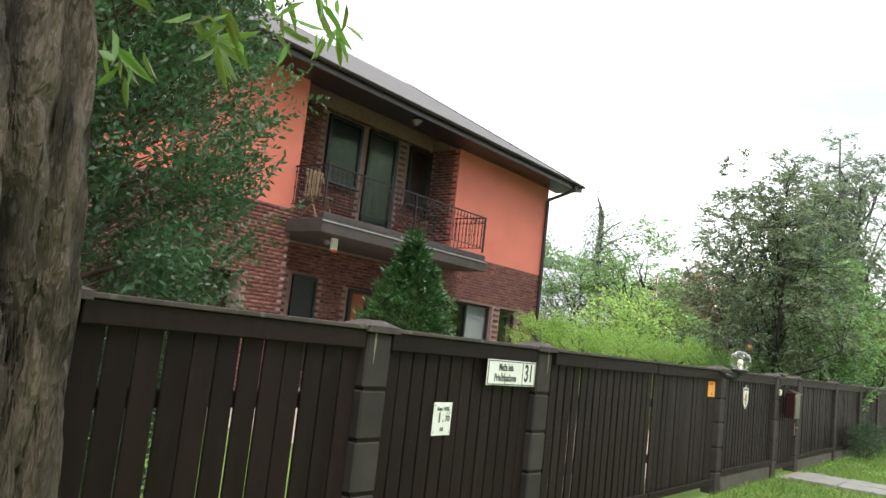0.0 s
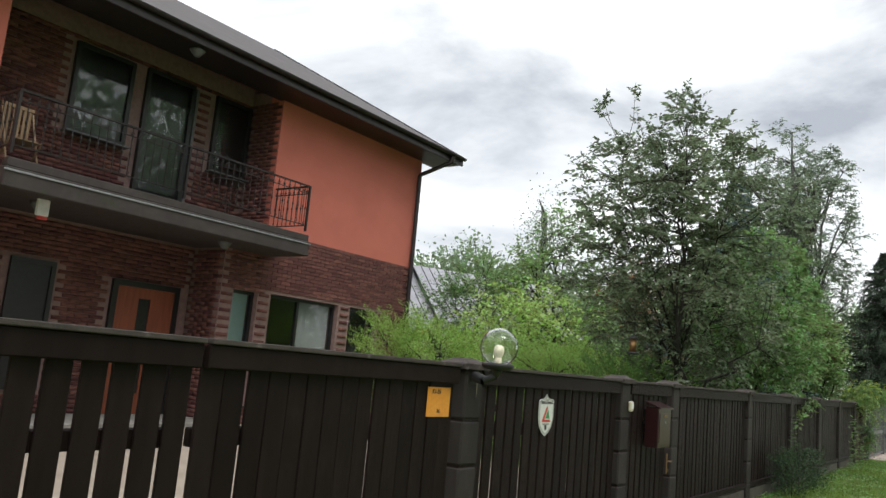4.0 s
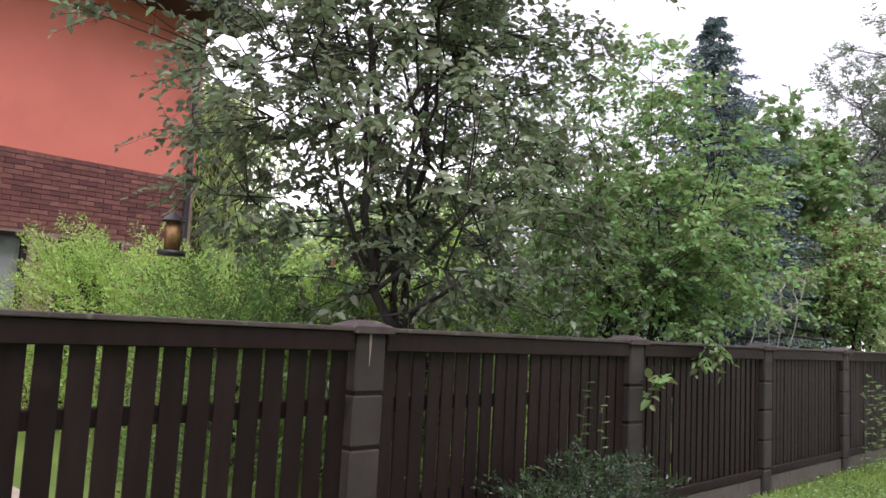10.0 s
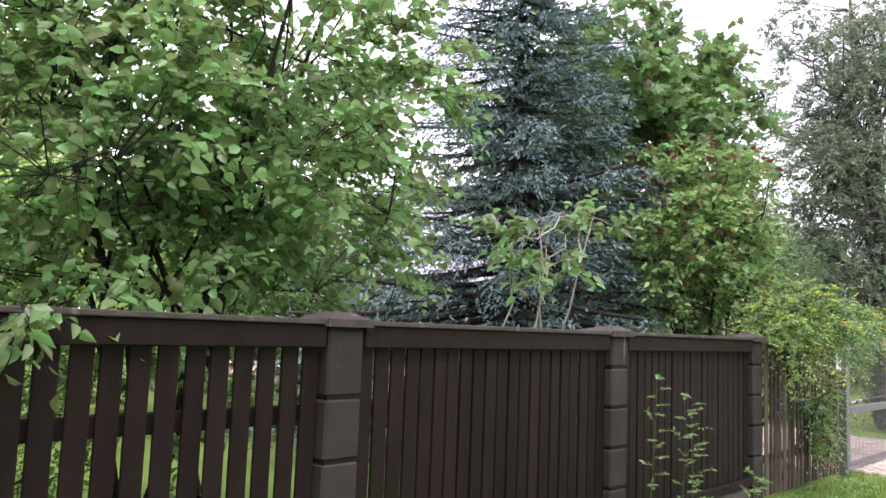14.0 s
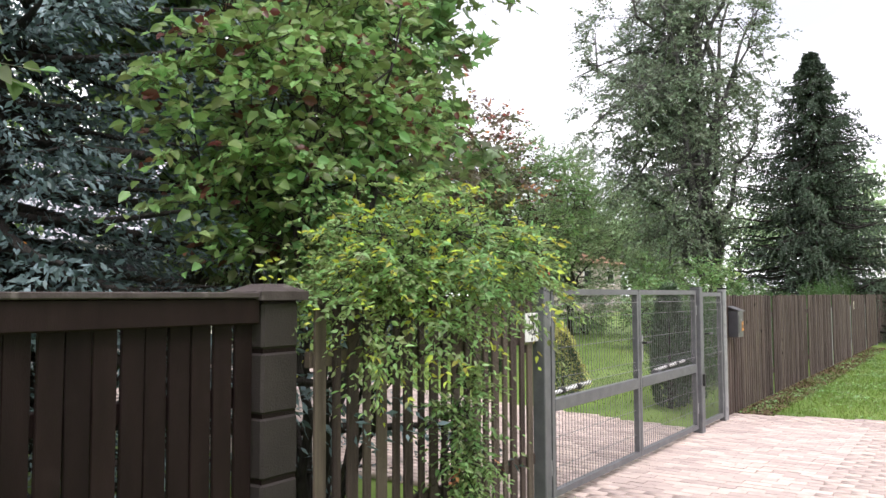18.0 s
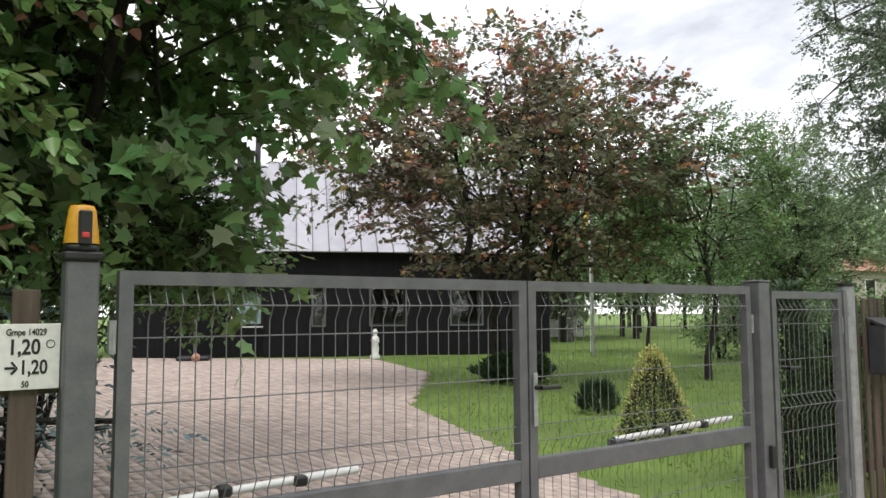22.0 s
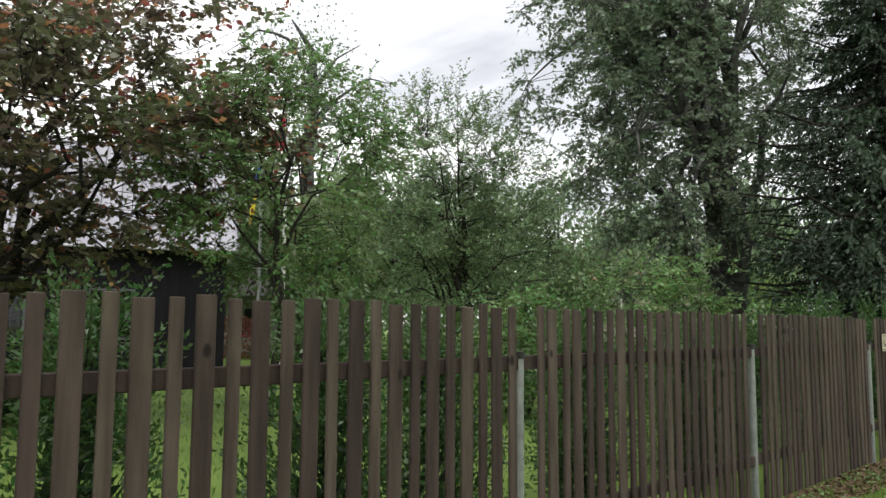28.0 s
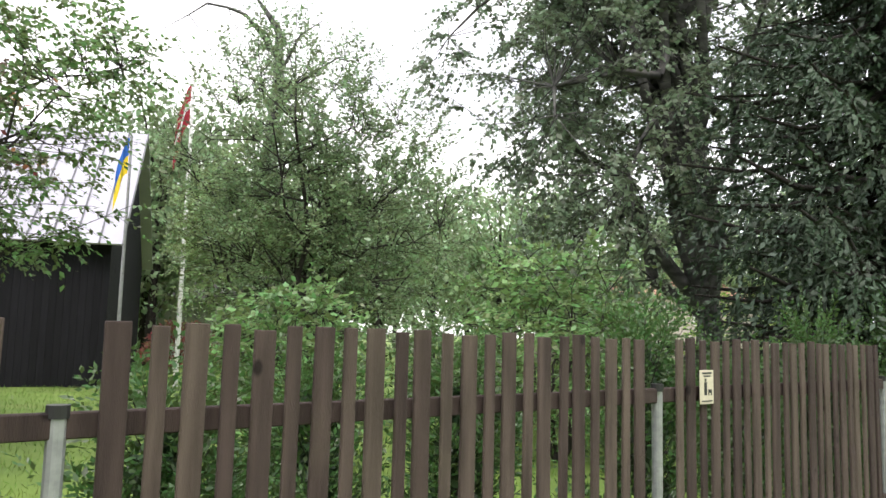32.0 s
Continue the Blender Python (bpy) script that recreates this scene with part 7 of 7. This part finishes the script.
rows = [(-14 + k * 6.0 + rw.uniform(-1.5, 1.5), rw.uniform(-25, -17), rw.uniform(17, 22), rw.uniform(3.6, 4.6)) for k in range(15)]
woods("roadside_trees", rows, L_FAR, 9, 0.75, 20)
# weeping willow beyond the orange house
rsw = np.random.RandomState(21)
wil = thing("weeping_willow", (24.6, 22.0, G), "pale green weeping willow behind the orange house", "tree")
wood, P = [((0, 0, 0), (0, 0, 5), 0.25, 0.15)], []
for k in range(70):
    a, rr = rsw.rand() * 6.28, 0.4 + 2.2 * rsw.rand()
    topz = 8.8 - 0.35 * rr * rr * (0.6 + 0.5 * rsw.rand())
    s = np.array([math.cos(a) * rr, math.sin(a) * rr, topz])
    wood.append(((0, 0, 4.5), s, 0.05, 0.01))
    ln = 2.2 + 3.2 * rsw.rand()
    m = 130
    w = rsw.rand(m)
    P.append(s + np.stack([rsw.normal(size=m) * 0.12, rsw.normal(size=m) * 0.12, -w * ln], 1))
P = np.concatenate(P)
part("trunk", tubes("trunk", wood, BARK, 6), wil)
part("crown", leaves("crown", P, rsw.normal(size=P.shape) * 0.4 + np.array([0, 0, -1.0]), rsw.normal(size=P.shape), 0.2 + 0.12 * rsw.rand(len(P)), L_WILLOW, 0.22), wil)
# dead-topped tree with bare branches
dead = thing("dead_tree", (52.4, 26.3, G), "tall grey dead-topped tree with bare branches", "tree")
rd = np.random.RandomState(33)
bole = [(0, 0, 0), (0.12, 0, 4.5), (0.0, 0.1, 8.0), (0.2, 0.05, 10.4), (0.1, 0.0, 12.4)]
part("trunk", tubes("trunk", [(bole[i], bole[i + 1], 0.36 - 0.05 * i, 0.31 - 0.05 * i) for i in range(4)], BIRCHBARK, 9), dead)
part("limb", tubes("limb", [(bole[4], (-0.35, 0, 12.9), 0.14, 0.1), ((-0.35, 0, 12.9), (-0.95, 0, 13.5), 0.1, 0.03)], BIRCHBARK, 6), dead, "broken top")
for k in range(11):
    z, a = 7.0 + 5.2 * rd.rand(), rd.rand() * 6.28
    p, rise, reach, wood = np.array([0.1, 0.03, z]), rd.uniform(0.25, 0.75), rd.uniform(0.45, 0.95), []
    steps = rd.randint(3, 7)
    for j in range(steps):
        a += rd.uniform(-0.5, 0.5)
        q = p + np.array([math.cos(a) * reach, math.sin(a) * reach, rise]) + rd.normal(size=3) * 0.12
        r0 = 0.075 * (1 - j / steps) + 0.012
        wood.append((p, q, r0, r0 - 0.075 / steps))
        if j and rd.rand() < 0.6:
            wood.append((q, q + rd.normal(size=3) * 0.5 + np.array([0, 0, -0.3]), 0.018, 0.006))
        rise -= rd.uniform(0.1, 0.4)
        p = q
    part("limb", tubes("limb", wood, BIRCHBARK, 6), dead)
P = np.array([0.1, 0.03, 10.5]) + rd.normal(size=(2600, 3)) * np.array([0.8, 0.8, 1.5])
part("ivy", leaves("ivy", P, rd.normal(size=P.shape), rd.normal(size=P.shape), 0.1 + 0.1 * rd.rand(len(P)), L_TALL, 0.6, style="diamond"), dead, "sparse grey-green leaves on the trunk")

# ---- grass ----
rg = np.random.RandomState(17)


def grass(name, count, x0, x1, y0, y1, length, label):
    n = count
    pos = np.stack([x0 + (x1 - x0) * rg.rand(n), y0 + (y1 - y0) * rg.rand(n), np.full(n, G - 0.02)], 1)
    keep = np.array([not in_drive(p[0], p[1]) and not (11.6 < p[0] < 12.86 and p[1] < 3.14) for p in pos])
    pos = pos[keep]
    n = len(pos)
    d = rg.normal(size=(n, 3)) * 0.45 + np.array([0, 0, 1.0])
    me = leaves(name, pos, d, rg.normal(size=(n, 3)), length * (0.5 + rg.rand(n)), BLADE, 0.14, style="diamond")
    tagged(new(name, me), label, "grass", kind="stuff")


grass("verge_grass", 98000, 8.5, 46.0, 0.6, 3.16, 0.05, "short green verge grass along the fence")
grass("lawn_grass", 45000, 31.5, 50.0, 3.6, 20.0, 0.06, "mown lawn grass behind the gate")

# clover and low weeds in the verge, dry leaves under the pickets
n = 16000
pos = np.stack([14 + 32 * rg.rand(n), 1.4 + 1.75 * rg.rand(n) ** 0.7, np.full(n, G + 0.005)], 1)
pos = pos[np.array([not in_drive(p[0], p[1]) and noise.noise(Vector((p[0] * 1.7, p[1] * 1.7, 2))) > 0.05 for p in pos])]
pos[:, 2] += 0.035 * rg.rand(len(pos))
tagged(new("clover", leaves("clover", pos, rg.normal(size=pos.shape) * np.array([1, 1, 0.3]), rg.normal(size=pos.shape) * 0.3 + np.array([0, 0, 1.0]), 0.02 + 0.025 * rg.rand(len(pos)), L_LILAC, 0.8)), "clover and low broad weeds in the verge", "weeds", kind="stuff")
n = 9000
pos = np.stack([32.5 + 14 * rg.rand(n), 3.2 - 0.38 * rg.rand(n) ** 1.6, np.full(n, G + 0.008)], 1)
pos = pos[np.array([not in_drive(p[0], p[1]) for p in pos])]
tagged(new("leaf_litter", leaves("leaf_litter", pos, rg.normal(size=pos.shape) * np.array([1, 1, 0.25]), rg.normal(size=pos.shape) * 0.4 + np.array([0, 0, 1.0]), 0.025 + 0.03 * rg.rand(len(pos)), LITTER, 0.55)), "dry brown leaves along the picket fence", "leaves", kind="stuff")

# ---- pavers of the drive ----
def bed(name, outline, z0, z1, label):
    n = len(outline)
    v = [(x, y, z0) for x, y in outline] + [(x, y, z1) for x, y in outline]
    f = [tuple(range(n - 1, -1, -1)), tuple(range(n, 2 * n))] + [(i, (i + 1) % n, n + (i + 1) % n, n + i) for i in range(n)]
    return tagged(new(name, mesh_of(name, v, f, SAND)), label, "pavement", kind="structure")


base = bed("pavement_drive", [(28.17, -1.5), (34.05, -1.5), (32.9, 3.28), (28.4, 3.28)], G - 0.12, G - 0.008, "sandy joints under the pinkish drive pavers")
bed("pavement_bed", [(28.2, 3.29), (31.6, 3.29), (32.4, 6.5), (33.5, 10), (37.2, 15), (38.9, 19.9), (32.6, 25.8), (31.6, 25.8), (28.2, 12)], G - 0.12, G - 0.008, "bedding of the pinkish drive pavers")
pv = box("paver", -0.046, 0.046, -0.098, 0.098, -0.06, 0.012, PAVER)
made, joined = 0, []
xx, row = 27.9, 0
while xx < 41:
    yy = -1.4 + (0.1 if row % 2 else 0.0)
    while yy < 26:
        if in_drive(xx, yy):
            dz = 0.004 * noise.noise(Vector((xx * 3, yy * 3, 5)))
            if made < 300 and 28.9 < xx < 32.6 and 1.75 < yy < 3.2:
                part("paver", pv, base, at=pose(xx, yy, G + dz))
                made += 1
            else:
                joined.append((xx, yy, dz))
        yy += 0.2
    xx += 0.1
    row += 1
J = np.array(joined)
one = np.array(box_data(-0.046, 0.046, -0.098, 0.098, -0.02, 0.012))
v = (one[None] + np.stack([J[:, 0], J[:, 1], G + J[:, 2]], 1)[:, None, :]).reshape(-1, 3)
fc = (np.array(BOXF[1:])[None] + (np.arange(len(J)) * 8)[:, None, None]).reshape(-1, 4)
tagged(part("far_pavers", tri_mesh("far_pavers", v, fc, PAVERJ), base), "pinkish rectangular pavers of the drive", kind="stuff")

# ---- bricks of the first house ----
bk = box("brick", -0.119, 0.119, -0.012, 0.012, -0.03, 0.03, BRICK)
near, rest = [], []
z, row = 0.0, 0
while z < BRICKTOP - 0.04:
    x = HX0 + 0.13 + (0.125 if row % 2 else 0)
    while x < HX1 - 0.1:
        inside = any(h[0] - 0.12 < x < h[1] + 0.12 and h[2] - 0.03 < z + 0.03 < h[3] + 0.03 for h in low_holes)
        if not inside:
            (near if 14.7 < x < 19 and z > 2.45 and len(near) < 300 else rest).append((x, z + 0.035))
        x += 0.25
    z += 0.073
    row += 1
hw = [o for o in house.children if o.name.startswith("brick_wall")][0]
for x, z in near:
    part("brick", bk, hw, at=pose(x, WY + 0.004, z))
R = np.array(rest)
one = np.array(box_data(-0.119, 0.119, -0.012, 0.012, -0.03, 0.03))
v = (one[None] + np.stack([R[:, 0], np.full(len(R), WY + 0.004), R[:, 1]], 1)[:, None, :]).reshape(-1, 3)
fc = (np.array(BOXF)[None] + (np.arange(len(R)) * 8)[:, None, None]).reshape(-1, 4)
tagged(part("bricks", tri_mesh("bricks", v, fc, BRICKJ), hw), kind="stuff")

# bricks of the recess walls, facing the street and facing along it
flat, turned = [], []
shut = [(12.2, 13.52, 0.0, 2.4), (10.5, 11.2, 0.5, 2.5), (10.91, 12.04, 4.59, 6.12), (12.25, 13.3, 3.5, 6.15), (13.71, 14.64, 4.65, 6.15)]
for x0, x1, z0, z1 in ((RX0 + 0.02, 13.74, 0.15, 3.18), (RX0 + 0.02, RX1, 3.47, 6.25)):
    z, row = z0, 0
    while z < z1 - 0.04:
        x = x0 + 0.12 + (0.125 if row % 2 else 0)
        while x < x1 - 0.1:
            if not any(h[0] - 0.13 < x < h[1] + 0.13 and h[2] - 0.04 < z + 0.03 < h[3] + 0.04 for h in shut):
                flat.append((x, RY + 0.004, z + 0.035))
            x += 0.25
        y = WY + 0.15 + (0.125 if row % 2 else 0)
        while y < RY - 0.1:
            turned.append((13.746 if z1 < 3.5 else RX1 - 0.004, y, z + 0.035))
            y += 0.25
        z += 0.073
        row += 1
for rows, cube in ((flat, box_data(-0.119, 0.119, -0.012, 0.012, -0.03, 0.03)), (turned, box_data(-0.012, 0.012, -0.119, 0.119, -0.03, 0.03))):
    R = np.array(rows)
    v = (np.array(cube)[None] + R[:, None, :]).reshape(-1, 3)
    fc = (np.array(BOXF)[None] + (np.arange(len(R)) * 8)[:, None, None]).reshape(-1, 4)
    tagged(part("bricks", tri_mesh("bricks", v, fc, BRICKJ), hw), kind="stuff")
